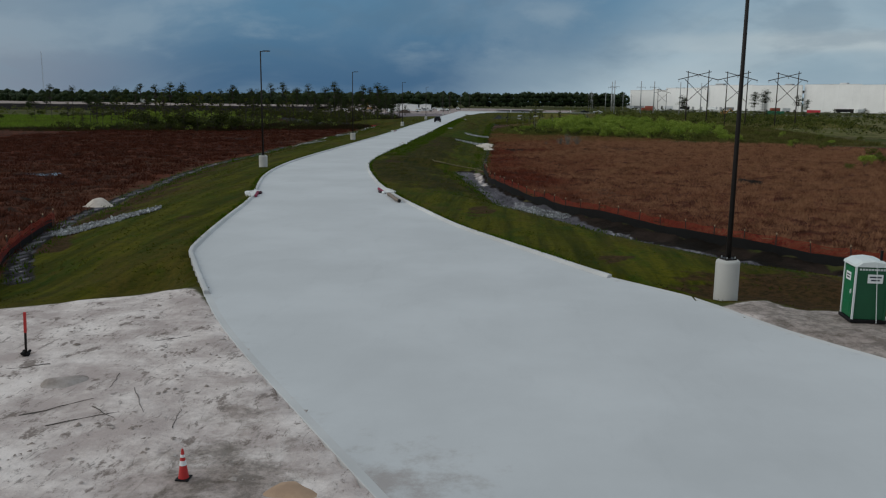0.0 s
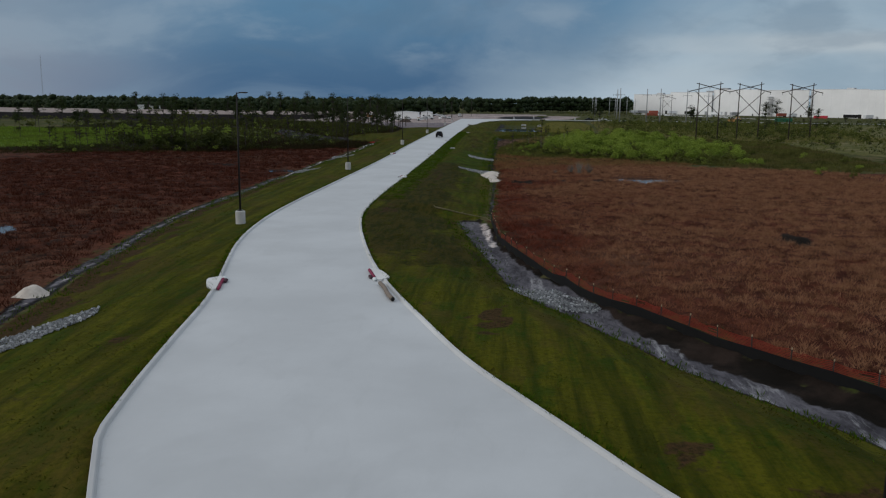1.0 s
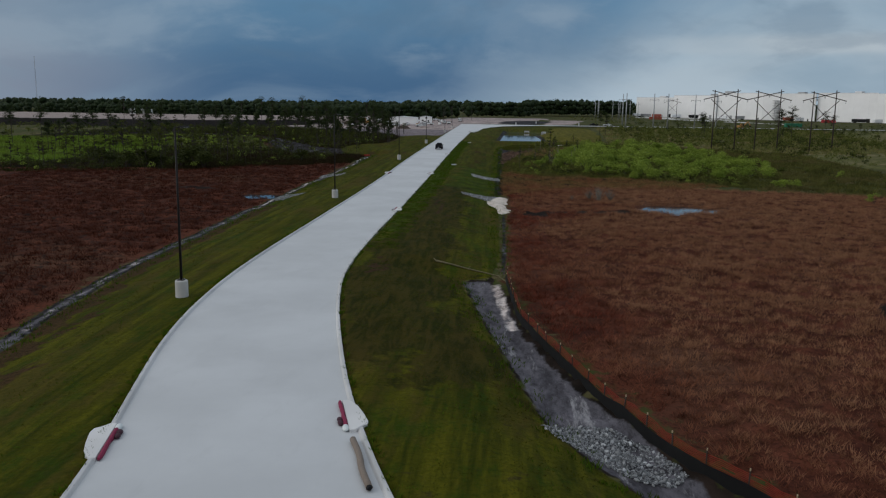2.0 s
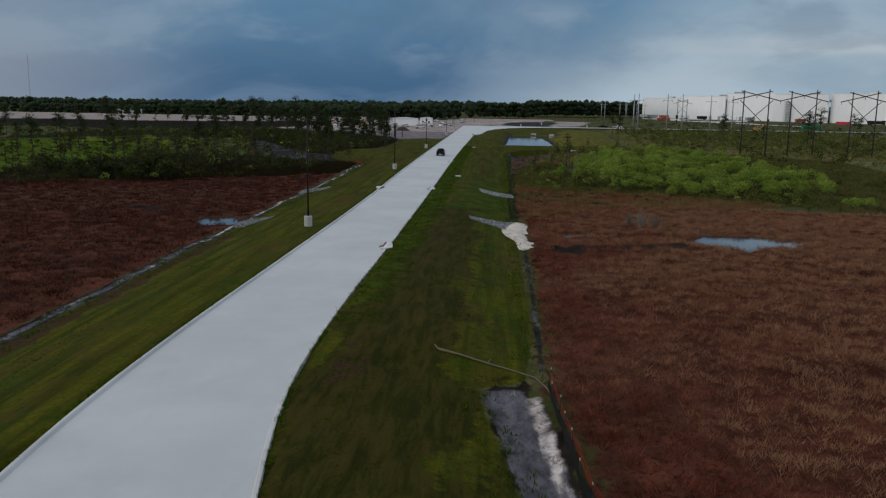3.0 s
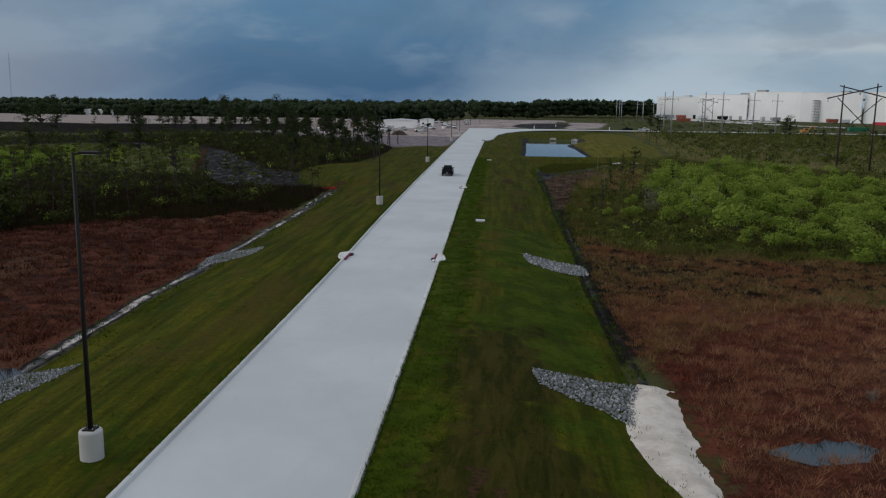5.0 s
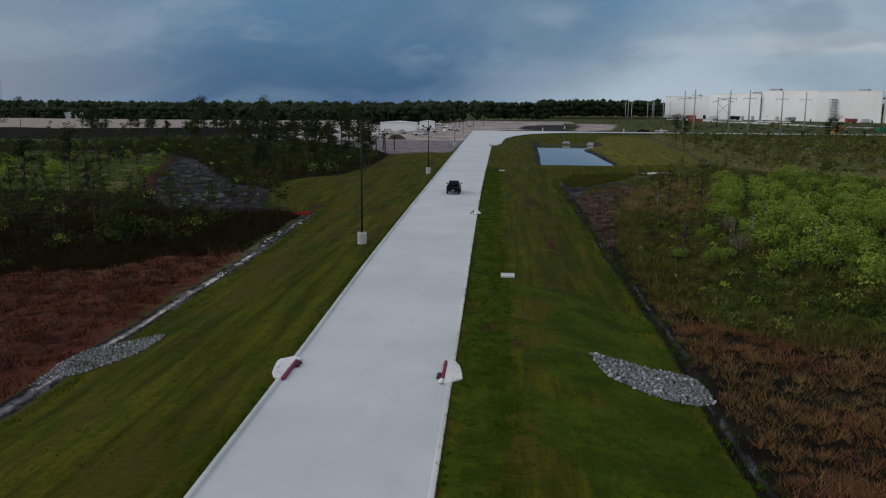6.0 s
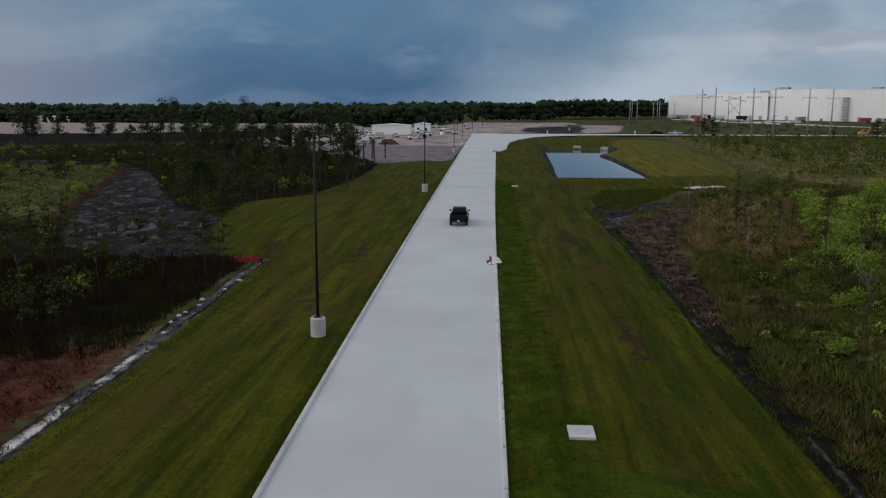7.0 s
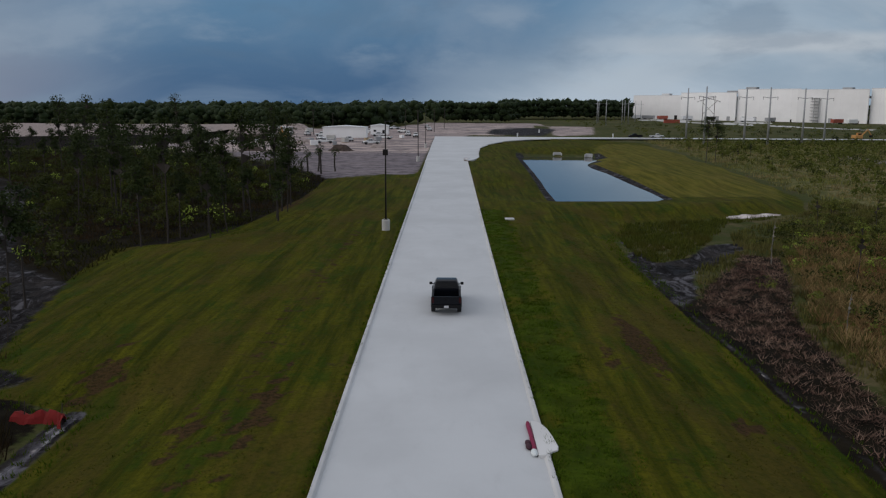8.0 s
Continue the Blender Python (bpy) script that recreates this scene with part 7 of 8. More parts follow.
def palm(rng, height):
    trunk, _ = trunk_mesh("palm_trunk", rng, height, 0.17, 0.14, 0.15, 0, M_BARK)
    vs, fs, k = [], [], 0
    for j in range(30):
        a, e = rng.uniform(0, 6.283), rng.uniform(-0.7, 1.2)
        d = np.array([math.cos(a) * math.cos(e), math.sin(a) * math.cos(e), math.sin(e)])
        side = np.cross(d, (0, 0, 1.0))
        side /= np.linalg.norm(side) + 1e-9
        ln = rng.uniform(0.9, 1.4)
        c = np.array([0.0, 0.0, height])
        mid = c + d * ln * 0.55
        for m in range(7):
            s = (m - 3) / 3
            tip = c + d * ln * (1 - 0.25 * abs(s)) + side * s * 0.55 - np.array([0, 0, 0.25 * (1 + abs(s))])
            w = side * 0.05
            vs += [mid - w, mid + w, tip]
            fs.append((k, k + 1, k + 2))
            k += 3
    crown = tri_mesh("palm_crown", np.array(vs), np.array(fs), M_PALM)
    return tree("palm_tree", "small cabbage palm with a round head of fronds", "palm tree", "palms beside the verge", trunk, crown)


def shrub(rng, material, label, group, tall=1.0, per=58):
    blobs = []
    for k in range(rng.randint(5, 9)):
        a, r = rng.uniform(0, 6.283), rng.uniform(0, 0.75)
        s = rng.uniform(0.35, 0.62)
        blobs.append(((math.cos(a) * r, math.sin(a) * r, tall * rng.uniform(0.35, 1.0)), (s, s, s * 0.75)))
    crown = crown_mesh("shrub_leaves", rng, blobs, per, 0.105 if per < 80 else 0.066, material)
    bm = bmesh.new()
    root = [bm.verts.new((0.04 * math.cos(a), 0.04 * math.sin(a), -0.1)) for a in (0, 2.1, 4.2)]
    for k in range(6):
        a = k * 1.05 + rng.uniform(-0.3, 0.3)
        top = bm.verts.new((0.5 * math.cos(a), 0.5 * math.sin(a), tall * 0.8))
        knee = [bm.verts.new((0.22 * math.cos(a) + dx, 0.22 * math.sin(a) + dy, tall * 0.4)) for dx, dy in ((0.025, 0), (-0.015, 0.02), (-0.015, -0.02))]
        for m in range(3):
            bm.faces.new((root[m], root[(m + 1) % 3], knee[(m + 1) % 3], knee[m]))
            bm.faces.new((knee[m], knee[(m + 1) % 3], top))
    me = bpy.data.meshes.new("shrub_stems")
    bm.to_mesh(me)
    bm.free()
    me.materials.append(M_BARK)
    t = thing("shrub", label, "shrub", group)
    for nm, data in (("branchwork", me), ("foliage", crown)):
        o = new(nm, data)
        o.parent = t
    return t


def plant_out(rng, kinds, places, sizes):
    """Sets the kinds in turn at the places; the first of each kind takes the first place."""
    used = set()
    heights = ground_z(*np.array(places, float).T)
    for (x, y), s, z in zip(places, sizes, heights):
        k = rng.randint(len(kinds))
        m = pose(x, y, float(z), rng.uniform(-3, 3), rng.uniform(-3, 3), rng.uniform(0, 360)) @ Matrix.Diagonal((s, s, s * rng.uniform(0.9, 1.1), 1))
        if k not in used:
            used.add(k)
            kinds[k].matrix_basis = m
        else:
            c = copy_thing(kinds[k], m)
            c.matrix_basis = m
    for k, ob in enumerate(kinds):
        if k not in used:
            x, y = places[k]
            ob.matrix_basis = pose(x + 0.7, y + 0.7, float(heights[k]))


def apart_from(points, gap):
    out = []
    for p in points:
        if all((p[0] - q[0]) ** 2 + (p[1] - q[1]) ** 2 > gap * gap for q in out):
            out.append(tuple(p))
    return out


def trees():
    rng = RNG
    edge = [(-52.3, 305.7), (-50.4, 308.3), (-50.4, 312.2), (-46.3, 309.7), (-48.3, 315.6), (-46.1, 315.7), (-45.9, 326.3), (-42.6, 325.5), (-42.6, 332.7), (-51.5, 281.0), (-50.2, 276.6), (-44.0, 341.8), (-50.4, 367.8), (-50, 371), (-47.5, 349)]
    wood = [(-58, 306), (-76, 332), (-97, 376), (-112, 404), (-126, 398), (-160, 420), (-130, 470), (-85, 440), (-56, 398), (-48, 377), (-47, 356), (-50, 318)]
    inner = apart_from(scatter(rng, wood, 900), 5.0)[:58]
    left = apart_from(scatter(rng, [(-72, 285), (-84, 314), (-104, 352), (-128, 396), (-190, 380), (-180, 230), (-100, 215), (-75, 250)], 900, lambda x, y: (sdf(CUT_FIELD, x, y) < 0) & (sdf(HAUL, x, y) < -1)), 9.0)[:22]
    places = edge + inner + left
    kinds = [pine(rng, h, False) for h in (10.5, 12.5, 9.0, 11.5, 13.5)]
    plant_out(rng, kinds, places, rng.uniform(0.60, 0.86, len(places)) * np.where(rng.rand(len(places)) < 0.10, 1.15, 1.0))
    young = [pine(rng, h, True, M_LEAF_WD) for h in (6.0, 7.5, 5.0, 8.0)]
    fringe = [(-40.5, 262), (-43, 245), (-48, 228), (-62, 212), (-84, 200), (-108, 195), (-108, 222), (-96, 245), (-72, 262), (-50, 262)]
    yp = apart_from(scatter(rng, fringe, 1300), 2.6)[:110] + apart_from(scatter(rng, CUT_FIELD, 500), 6.0)[:34] + [(-40.2, 250), (-41, 256), (-43, 261), (-46.5, 268), (-48, 272)]
    plant_out(rng, young, yp, rng.uniform(0.6, 1.15, len(yp)))
    light = [pine(rng, h, True, M_LEAF_OL) for h in (5.2, 6.0, 4.6)]
    lt = [(9.8, 275.6), (25.6, 299.5), (7.2, 255.4), (12.2, 269.9), (9.4, 238.7), (1.9, 221.4), (13, 283), (27, 295), (10.4, 252.5), (40.8, 297), (18, 262), (22, 318), (31, 322), (5.6, 233.2), (16.5, 278), (14.2, 292), (44.7, 424.3), (48.2, 424.8)]
    plant_out(rng, light, lt, rng.uniform(0.7, 1.2, len(lt)))
    palms = [palm(rng, h) for h in (3.8, 4.8)]
    pp = [(-49.5, 381.5), (-48.5, 381.8), (-47.8, 389.8), (-44.4, 389.9), (-43.9, 335.1), (-41.4, 321), (-46.3, 384.0), (-51, 360)]
    plant_out(rng, palms, pp, [1.0, 1.1, 1.05, 1.0, 0.8, 0.75, 1.1, 0.9])
    # tall pines that rise above the young wood
    tops = [(-82, 336), (-63, 326), (-65.5, 331), (-48.8, 334), (-58, 345), (-135, 338), (-127, 332), (-112, 348), (-147, 352), (-74, 352), (-96, 392), (-104, 398)]
    for k, (px, py) in enumerate(tops):
        m = pose(px, py, float(ground_z(np.array([px]), np.array([py]))[0]), 0, 0, 77 * k) @ Matrix.Scale(0.92 + 0.05 * (k % 4), 4)
        copy_thing(kinds[(1, 3, 4)[k % 3]], m).matrix_basis = m
    # big pines standing alone by the timber pylons
    lone = [pine(rng, 14.5, False), pine(rng, 13.0, False)]
    lp = [(118, 405), (124, 408), (86, 410), (150, 440), (44, 435), (47, 437), (-130, 470), (-210, 480), (-150, 500), (-120, 520), (-62, 430), (-70, 450), (92, 430), (165, 470)]
    plant_out(rng, lone, lp, [1.05, 0.95, 0.8, 0.8, 0.8, 0.7, 1.0, 1.1, 1.0, 1.0, 0.9, 1.0, 0.7, 0.8])
    small = apart_from(scatter(rng, [(62, 380), (230, 420), (270, 540), (95, 535), (60, 470)], 300), 9.0)[:26]
    for sx, sy in small:
        s = rng.uniform(0.2, 0.42)
        copy_thing(lone[rng.randint(2)], pose(sx, sy, float(ground_z(np.array([sx]), np.array([sy]))[0]), 0, 0, sx * 17) @ Matrix.Diagonal((s * 1.25, s * 1.25, s, 1)))


def snag(rng, height):
    trunk, _ = trunk_mesh("snag_trunk", rng, height, 0.06, 0.02, 0.3, 7, M_DEAD, 0.35)
    return tree("dead_tree", "bare bleached dead sapling among the shrubs", "dead tree", "dead trees in the scrub", trunk, None)


def bare_shrub(rng, m):
    """A leafless bush: one root and many forking twigs."""
    t = thing("bare_shrub", "leafless grey-brown shrub standing in marsh grass", "shrub", "leafless shrubs in the marsh", m=m)
    bm = bmesh.new()
    root = [bm.verts.new((0.05 * math.cos(a), 0.05 * math.sin(a), -0.1)) for a in (0, 2.1, 4.2)]
    for k in range(34):
        a, lean = rng.uniform(0, 6.283), rng.uniform(0.2, 1.0)
        end = Vector((math.cos(a) * lean, math.sin(a) * lean, rng.uniform(0.9, 1.7) * (1.15 - 0.4 * lean)))
        fork = [bm.verts.new(end * 0.55 + Vector(d) * 0.012) for d in ((1, 0, 0), (-0.5, 0.8, 0), (-0.5, -0.8, 0))]
        for m2 in range(3):
            bm.faces.new((root[m2], root[(m2 + 1) % 3], fork[(m2 + 1) % 3], fork[m2]))
        for _ in range(4):
            tip = bm.verts.new(end + Vector(rng.uniform(-0.28, 0.28, 3)))
            for m2 in range(3):
                bm.faces.new((fork[m2], fork[(m2 + 1) % 3], tip))
    part("branchwork", bm, M_DEAD, t)


def shrubs():
    rng = RNG
    for bx, by, bs in ((13.0, 163.3, 1.5), (14.6, 162.2, 1.2), (11.6, 164.6, 1.1), (8.8, 162.7, 0.5), (10.5, 236.5, 1.3), (13.0, 250.0, 1.2)):
        bare_shrub(rng, pose(bx, by, float(ground_z(np.array([bx]), np.array([by]))[0]), 0, 0, bx * 40) @ Matrix.Scale(bs, 4))
    bright = [shrub(rng, M_LEAF, "rounded bright green shrub in the thicket", "bright shrubs of the thicket", 1.0, 140) for _ in range(6)]
    pl = apart_from(scatter(rng, [(9, 223), (16, 208), (28, 196), (44, 199), (56, 208), (55, 286), (40, 312), (24, 294), (13, 260)], 1900), 3.3)[:165]
    pl = [(8.6, 243.5), (3.9, 233), (6.5, 229), (12.8, 231), (15.5, 226)] + pl
    plant_out(rng, bright, pl, np.r_[rng.uniform(1.0, 1.6, 5), rng.uniform(1.3, 2.9, len(pl) - 5)])
    dark = [shrub(rng, M_LEAF_DK, "dark green wax-myrtle shrub under the pines", "dark shrubs under the pines", 1.3) for _ in range(4)]
    wood = [(-52.5, 262), (-51, 278), (-53, 306), (-46.5, 318), (-44.5, 356), (-45.5, 377), (-56, 398), (-85, 440), (-130, 470), (-180, 440), (-190, 230), (-170, 188), (-95, 194), (-62, 211), (-44, 238), (-40.5, 258)]
    pd = apart_from(scatter(rng, wood, 2600, lambda x, y: sdf(HAUL, x, y) < -1.5), 3.0)[:34]
    plant_out(rng, dark, pd, rng.uniform(0.9, 2.2, len(pd)))
    for k in range(16):
        ex, ey = rng.uniform(-99, -66), rng.uniform(207, 221)
        m = pose(ex, ey, float(ground_z(np.array([ex]), np.array([ey]))[0]), 0, 0, 53 * k) @ Matrix.Scale(rng.uniform(1.6, 2.9), 4)
        copy_thing(dark[k % 4], m).matrix_basis = m
    for k in range(14):
        ex, ey = rng.uniform(-130, -97), rng.uniform(278, 314)
        m = pose(ex, ey, float(ground_z(np.array([ex]), np.array([ey]))[0]), 0, 0, 61 * k) @ Matrix.Scale(rng.uniform(1.7, 3.1), 4)
        copy_thing(bright[k % 6], m).matrix_basis = m
    olive = [shrub(rng, M_LEAF_OL, "olive green shrub in rough grass", "olive shrubs on open ground", 1.1) for _ in range(4)]
    op = apart_from(scatter(rng, [(3, 200), (12, 205), (9, 226), (12, 262), (24, 298), (42, 326), (60, 300), (80, 240), (120, 250), (180, 540), (60, 550), (48, 430), (38, 356), (30, 334), (12, 312), (4, 286), (1, 250)], 2600), 3.6)[:50]
    plant_out(rng, olive, op, rng.uniform(0.5, 1.6, len(op)))
    tall = [shrub(rng, M_LEAF_WD, "tall broad bush at the edge of the woods", "tall bushes of the woods", 1.5, 100) for _ in range(4)]
    tp = apart_from(scatter(rng, [(-52, 300), (-46.5, 322), (-45.5, 352), (-48, 372), (-58, 392), (-84, 420), (-98, 395), (-84, 352), (-66, 314)], 900, lambda x, y: sdf(VERGE, x, y) < -4.5), 5.0)[:40]
    plant_out(rng, tall, tp, rng.uniform(1.0, 2.1, len(tp)))
    cut = apart_from(scatter(rng, CUT_FIELD, 700), 4.0)[:46]
    for cx, cy in cut:
        copy_thing((tall + olive + bright[:2])[rng.randint(10)], pose(cx, cy, float(ground_z(np.array([cx]), np.array([cy]))[0]), 0, 0, cx * 31) @ Matrix.Scale(rng.uniform(0.5, 1.3), 4))
    gp = [(45.4, 115.3), (54.1, 125.3), (61.3, 145.9), (68.9, 212.4), (61.2, 226.4), (72.7, 199.1), (82.8, 202.5), (56.0, 166.8), (59.9, 163.2), (62.7, 201.3), (48.7, 188), (41.1, 185.1), (66.6, 226.8), (50, 121), (58, 136), (53, 192), (64, 172), (47, 118.5), (57, 128.5), (70, 185)]
    for gx, gy in gp:
        copy_thing((bright + olive)[int(gx * 7) % 10], pose(gx, gy, float(ground_z(np.array([gx]), np.array([gy]))[0]), 0, 0, gx * 31) @ Matrix.Scale(0.6 + (gy * 0.37) % 0.6, 4))
    snags = [snag(rng, h) for h in (4.5, 6.0, 5.0)]
    plant_out(rng, snags, [(9.5, 236), (10.2, 237), (12.5, 251), (7.0, 262), (16, 247), (5.5, 275), (14, 225), (20, 240), (10, 300), (18, 232), (11, 235.4)], rng.uniform(0.5, 0.9, 11))
    # the dense body of the thicket and far scrub, past counting
    v, f, k = [], [], 0
    spots = scatter(rng, [(10, 225), (16, 209), (28, 197), (44, 200), (57, 208), (56, 288), (40, 316), (23, 297), (12, 262)], 900)
    for (x, y), z in zip(spots, ground_z(*spots.T)):
        s = rng.uniform(0.6, 1.2)
        p, d = blob_points(rng, 60, (x, y, z + s * rng.uniform(0.4, 1.0)), (s, s, s * 0.75))
        a, b = leaf_cards(rng, p, 0.16, d)
        v.append(a)
        f.append(b + k)
        k += len(a)
    stuff("thicket", np.concatenate(v), np.concatenate(f), M_LEAF_OL, "dense low growth between the thicket shrubs", "shrubs")
    v, f, k = [], [], 0
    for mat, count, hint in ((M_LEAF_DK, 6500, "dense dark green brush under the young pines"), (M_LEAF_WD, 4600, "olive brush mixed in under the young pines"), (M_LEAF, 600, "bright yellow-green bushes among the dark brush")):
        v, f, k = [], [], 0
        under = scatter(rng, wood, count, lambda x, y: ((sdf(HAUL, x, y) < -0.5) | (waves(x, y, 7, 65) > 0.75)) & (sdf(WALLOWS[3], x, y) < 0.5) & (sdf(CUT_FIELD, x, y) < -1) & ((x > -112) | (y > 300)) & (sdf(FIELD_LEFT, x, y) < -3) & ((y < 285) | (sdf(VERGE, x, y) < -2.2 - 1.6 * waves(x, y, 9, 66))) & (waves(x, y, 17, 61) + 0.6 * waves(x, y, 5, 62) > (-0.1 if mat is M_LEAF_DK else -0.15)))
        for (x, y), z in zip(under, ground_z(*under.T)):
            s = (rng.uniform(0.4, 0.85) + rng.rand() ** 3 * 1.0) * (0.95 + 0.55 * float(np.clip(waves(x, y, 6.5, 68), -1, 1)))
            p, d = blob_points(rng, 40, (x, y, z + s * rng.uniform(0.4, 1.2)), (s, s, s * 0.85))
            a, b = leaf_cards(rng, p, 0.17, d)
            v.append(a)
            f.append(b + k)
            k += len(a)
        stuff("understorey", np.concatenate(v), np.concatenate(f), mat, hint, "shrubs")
    near = [(0.8, 213), (3.4, 206), (10, 204), (24, 204), (42, 190), (60, 240), (62, 300), (42, 326), (30, 334), (14, 316), (11, 303), (9, 286), (6.5, 268), (3.6, 250), (0.6, 240)]
    for mat, count, hint in ((M_LEAF_DK, 3000, "low dark green brush beside the verge"), (M_LEAF_OL, 2500, "low olive bushes beside the verge"), (M_LEAF, 420, "small bright green bushes in the brush")):
        v, f, k = [], [], 0
        low = scatter(rng, near, count, lambda x, y: waves(x, y, 8, 63 if mat is M_LEAF_DK else 64) > -0.35)
        for (x, y), z in zip(low, ground_z(*low.T)):
            s = (rng.uniform(0.25, 0.6) + rng.rand() ** 3 * 0.7) * (0.5 + 0.5 * min(1, max(0, (x - 0.5) / 7)))
            p, d = blob_points(rng, 36, (x, y, z + s * rng.uniform(0.3, 0.9)), (s, s, s * 0.85))
            a, b = leaf_cards(rng, p, 0.13, d)
            v.append(a)
            f.append(b + k)
            k += len(a)
        stuff("brush", np.concatenate(v), np.concatenate(f), mat, hint, "shrubs")
    v, f, k = [], [], 0
    mid = scatter(rng, [(2.5, 205), (12, 205), (9, 226), (12, 262), (24, 298), (42, 326), (60, 300), (80, 240), (120, 250), (180, 540), (60, 550), (48, 430), (38, 356), (30, 334), (12, 312), (4, 290), (1.5, 262), (1.8, 230)], 2000)
    for (x, y), z in zip(mid, ground_z(*mid.T)):
        s = rng.uniform(0.35, 1.1)
        p, d = blob_points(rng, 45, (x, y, z + s * rng.uniform(0.4, 1.0)), (s, s, s * 0.9))
        a, b = leaf_cards(rng, p, 0.13, d)
        v.append(a)
        f.append(b + k)
        k += len(a)
    stuff("scrub", np.concatenate(v), np.concatenate(f), M_LEAF_OL, "mixed olive green scrub in rough grass", "shrubs")
    v, f, k = [], [], 0
    far = np.concatenate([scatter(rng, [(44, 345), (90, 330), (150, 360), (180, 540), (70, 550), (52, 440)], 900), scatter(rng, [(45, 330), (120, 250), (320, 300), (330, 560), (60, 556), (50, 430)], 700), scatter(rng, [(60, 580), (420, 590), (170, 900), (130, 1100), (60, 900)], 500), scatter(rng, [(-190, 230), (-420, 230), (-420, 450), (-190, 440)], 700), scatter(rng, [(80, 60), (300, 60), (320, 300), (120, 250)], 300)])
    for (x, y), z in zip(far, ground_z(*far.T)):
        s = rng.uniform(0.7, 2.0)
        p, d = blob_points(rng, 26, (x, y, z + s * 0.7), (s, s, s * 0.8))
        a, b = leaf_cards(rng, p, 0.34, d)
        v.append(a)
        f.append(b + k)
        k += len(a)
    dv, df, dk = [], [], 0
    rows = np.concatenate([scatter(rng, [(50, 345), (100, 320), (230, 380), (240, 540), (60, 550)], 280), scatter(rng, [(70, 580), (330, 585), (330, 640), (150, 760), (120, 860), (80, 700)], 170), scatter(rng, [(60, 230), (120, 215), (150, 330), (70, 320)], 60)])
    for (x, y), z in zip(rows, ground_z(*rows.T)):
        s = rng.uniform(0.7, 1.6) + rng.rand() ** 3 * 1.4
        for _ in range(2):
            p, d = blob_points(rng, 26, (x + rng.normal(0, s * 0.6), y + rng.normal(0, s * 0.6), z + s * 0.7), (s, s, s * 0.85))
            a, b = leaf_cards(rng, p, 0.26, d)
            dv.append(a)
            df.append(b + dk)
            dk += len(a)
    stuff("far_bushes", np.concatenate(dv), np.concatenate(df), M_LEAF_DK, "dark green bushes scattered over the open ground", "shrubs")
    stuff("far_scrub", np.concatenate(v), np.concatenate(f), M_LEAF_OL, "scattered olive scrub on far open ground", "shrubs")


def far_woods():
    rng = RNG
    zones = [
        ([(-1400, 660), (-560, 640), (-300, 750), (-130, 800), (10, 812), (30, 960), (150, 1010), (150, 1140), (170, 1200), (-1500, 1200)], 1400),
        ([(-560, 640), (-300, 745), (-130, 792), (-45, 800), (-45, 845), (-130, 835), (-310, 795), (-560, 690)], 330),
        ([(-30, 812), (16, 812), (30, 850), (-30, 850)], 60),
        ([(20, 960), (150, 1000), (150, 1060), (20, 1020)], 150),
        ([(-1500, 240), (-560, 260), (-540, 460), (-900, 700), (-1500, 760)], 600),
        ([(150, 1150), (520, 1200), (900, 1500), (170, 1500)], 220),
        ([(380, 380), (900, 300), (1300, 900), (600, 1100)], 220),
        ([(-130, 640), (-70, 700), (-70, 770), (-120, 740)], 60, 0.7),
    ]
    zones += [
        ([(-560, 650), (-130, 664), (-130, 720), (-560, 700)], 330, 0.72),
        ([(-200, 688), (-58, 692), (-48, 800), (-200, 800)], 260, 0.82),
    ]
    lump = bmesh.new()
    bmesh.ops.create_icosphere(lump, subdivisions=1, radius=1.0)
    ball = np.array([q.co for q in lump.verts])
    tri = np.array([[q.index for q in face.verts] for face in lump.faces])
    lump.free()
    bv, bf, bk, v, f, k = [], [], 0, [], [], 0
    for poly, n, *low in zones:
        for x, y in scatter(rng, poly, n * 2)[:n]:
            h = rng.uniform(12.5, 15.5) * (1.1 if rng.rand() < 0.08 else 1) * (low[0] if low else 1) * (0.84 if x < -260 else 1.25 if x > 20 else 1.05 if x > -90 else 0.95)
            for j in range(3):
                r = h * (rng.uniform(0.19, 0.28) if x < -30 else rng.uniform(0.13, 0.20))
                c = np.array((x + rng.normal(0, h * 0.12), y + rng.normal(0, h * 0.12), h * (0.25, 0.52, 0.78)[j]))
                bv.append(ball * (r * rng.uniform(0.62, 1.15, (len(ball), 1))) * (1, 1, 0.95) + c)
                bf.append(tri + bk)
                bk += len(ball)
                p, d = blob_points(rng, 14, c, (r * 1.2, r * 1.2, r * 1.12))
                a, b = leaf_cards(rng, p, h * 0.048, d)
                v.append(a)
                f.append(b + k)
                k += len(a)
    stuff("far_woods", np.concatenate(bv), np.concatenate(bf), M_FARWOOD, "dark closed crowns of the woods along the horizon", "woods")
    stuff("far_woods", np.concatenate(v), np.concatenate(f), M_FARWOOD, "dark pine woods along the horizon", "woods")


marsh()
lawn()
trees()
shrubs()
far_woods()

# ---- riprap: stones one by one ----
def rock_meshes():
    out = []
    rng = np.random.RandomState(5)
    for _ in range(7):
        bm = bmesh.new()
        bmesh.ops.create_icosphere(bm, subdivisions=1, radius=1.0)
        s = rng.uniform(0.6, 1.1, 3) * np.array((1.3, 0.95, 0.6))
        for v in bm.verts:
            k = rng.uniform(0.58, 1.15)
            v.co = Vector((v.co.x * s[0] * k, v.co.y * s[1] * k, v.co.z * s[2] * k))
        me = bpy.data.meshes.new("stone")
        bm.to_mesh(me)
        bm.free()
        me.materials.append(M_ROCK)
        out.append(me)
    return out


STONES = rock_meshes()


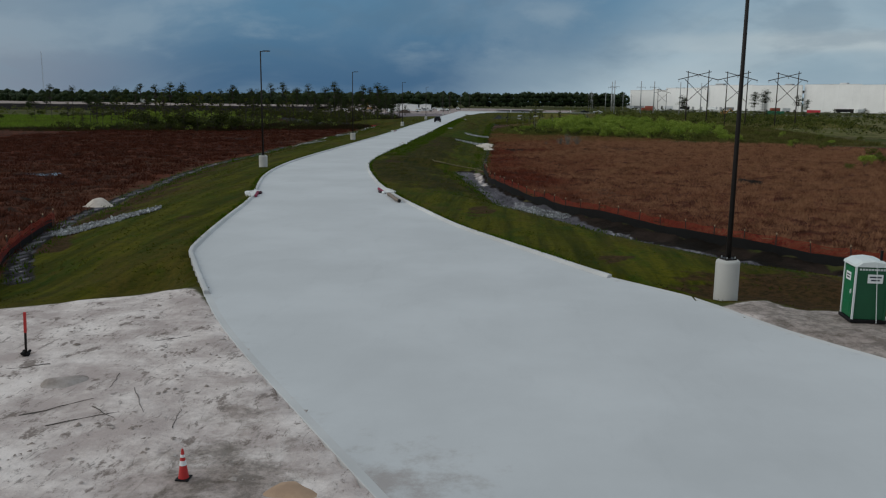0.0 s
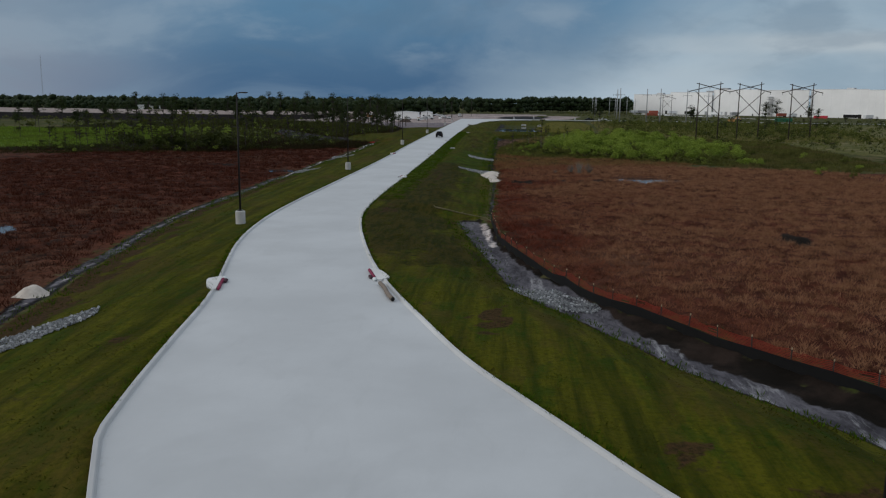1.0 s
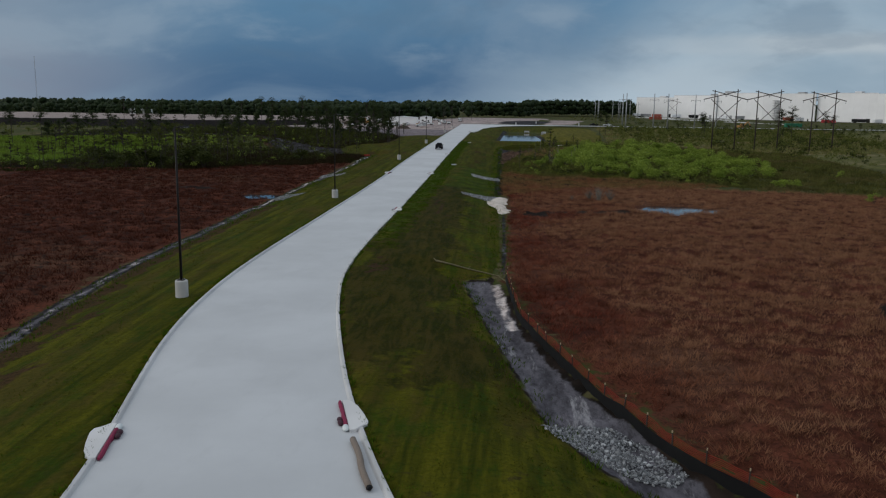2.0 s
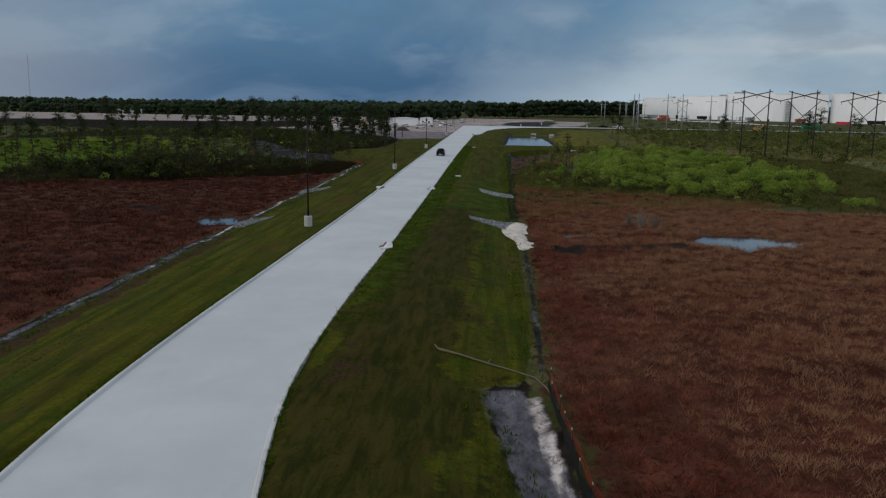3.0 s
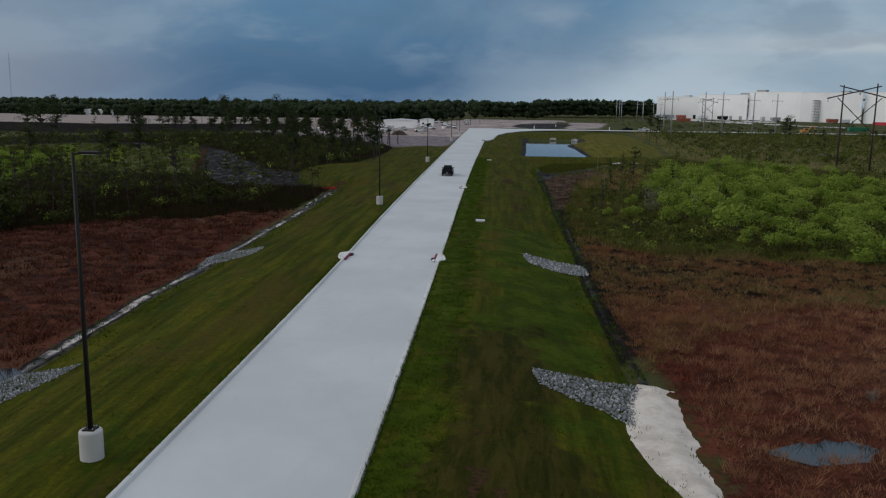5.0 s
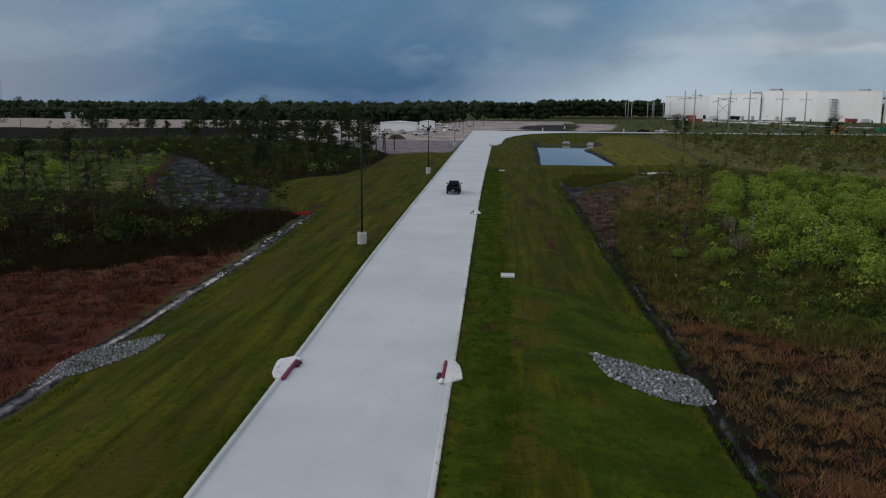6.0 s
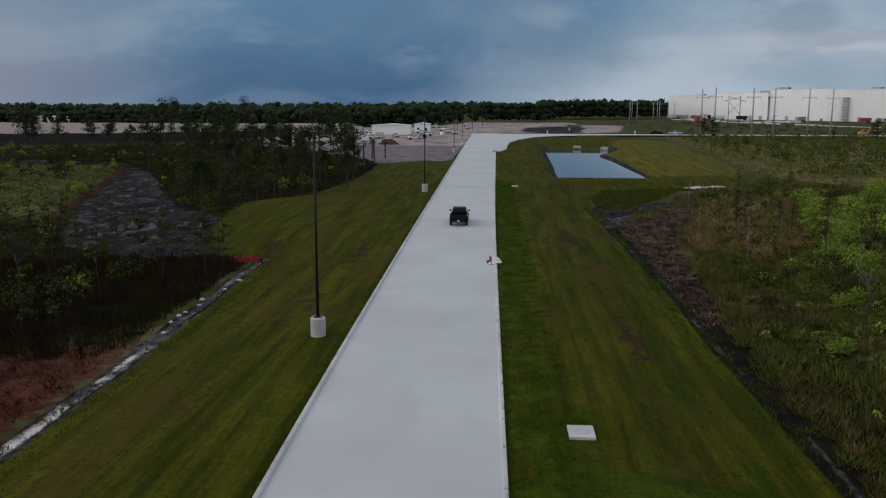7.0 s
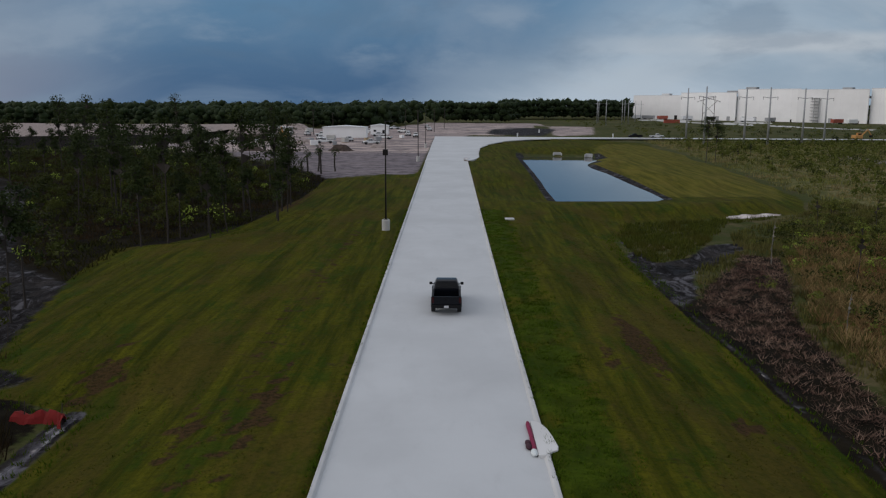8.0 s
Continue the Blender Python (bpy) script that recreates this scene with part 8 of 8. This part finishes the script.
def riprap(outline, count, size, seed, label="bed of loose grey limestone riprap on the verge slope"):
    rng = np.random.RandomState(seed)
    pts = curve([*outline, outline[0]], 0.7)[:-1]
    bed = thing("riprap_bed", label, "riprap", "riprap beds along the verge")
    q = scatter(rng, pts, 3000)
    big = np.array(apart_from(q, size * 1.05)[:count])
    for (x, y), z in zip(big, ground_z(*big.T)):
        s = size * rng.uniform(0.45, 0.85)
        st = new("stone", STONES[rng.randint(7)])
        st.parent = bed
        st.matrix_basis = pose(x, y, float(z) + s * rng.uniform(0.05, 0.5), *rng.uniform(0, 360, 3)) @ Matrix.Diagonal((s, s, s, 1))
    small = scatter(rng, pts, 9000)[:2600]
    z = ground_z(small[:, 0], small[:, 1])
    c = np.c_[small, z + 0.06]
    n = len(c)
    base = np.array([(1, 0, 0), (-0.5, 0.87, 0), (-0.5, -0.87, 0), (0.1, 0, 0.9)])
    s = (size * rng.uniform(0.2, 0.45, n))[:, None, None]
    a = rng.uniform(0, 6.28, n)
    rot = np.stack([np.stack([np.cos(a), -np.sin(a), 0 * a], -1), np.stack([np.sin(a), np.cos(a), 0 * a], -1), np.stack([0 * a, 0 * a, 0 * a + 1], -1)], 1)
    v = (np.einsum("nij,kj->nki", rot, base) * s * rng.uniform(0.6, 1.2, (n, 4, 1)) + c[:, None, :]).reshape(-1, 3)
    f = (np.array([(0, 1, 3), (1, 2, 3), (2, 0, 3)])[None] + 4 * np.arange(n)[:, None, None]).reshape(-1, 3)
    chips = new("rubble", tri_mesh("rubble", v, f, M_CHIP_SHADED))
    chips.parent = bed
    tagged(chips, kind="stuff")


riprap([(-0.1, 71.0), (1.2, 71.8), (3.2, 71.4), (4.8, 69.4), (5.8, 66.8), (5.0, 65.7), (3.6, 66.2), (1.8, 68.4), (0.6, 69.8)], 300, 0.2, 1)
riprap([(-8.5, 163.9), (-5.5, 163.8), (-2.7, 163.2), (-3.0, 157.6), (-5.6, 159.6), (-8.1, 161.4)], 290, 0.19, 2)
riprap([(-8.2, 198.3), (-6.2, 198.0), (-4.9, 197.4), (-2.9, 197.0), (-2.6, 193.0), (-4.6, 192.5), (-6.2, 193.5), (-7.8, 195.3)], 300, 0.2, 3)
riprap([(-23.0, 59.4), (-22.5, 56.8), (-25.4, 50.6), (-26.6, 52.6), (-25, 56)], 220, 0.21, 4)
riprap([(-33.3, 163.6), (-34.0, 158.5), (-34.9, 154.8), (-36.4, 155.8), (-36.4, 161.5)], 260, 0.155, 5)
riprap([(-37.6, 192.2), (-34.4, 196.6), (-33.9, 201), (-36.0, 200.6), (-37.8, 197.8)], 260, 0.155, 6)
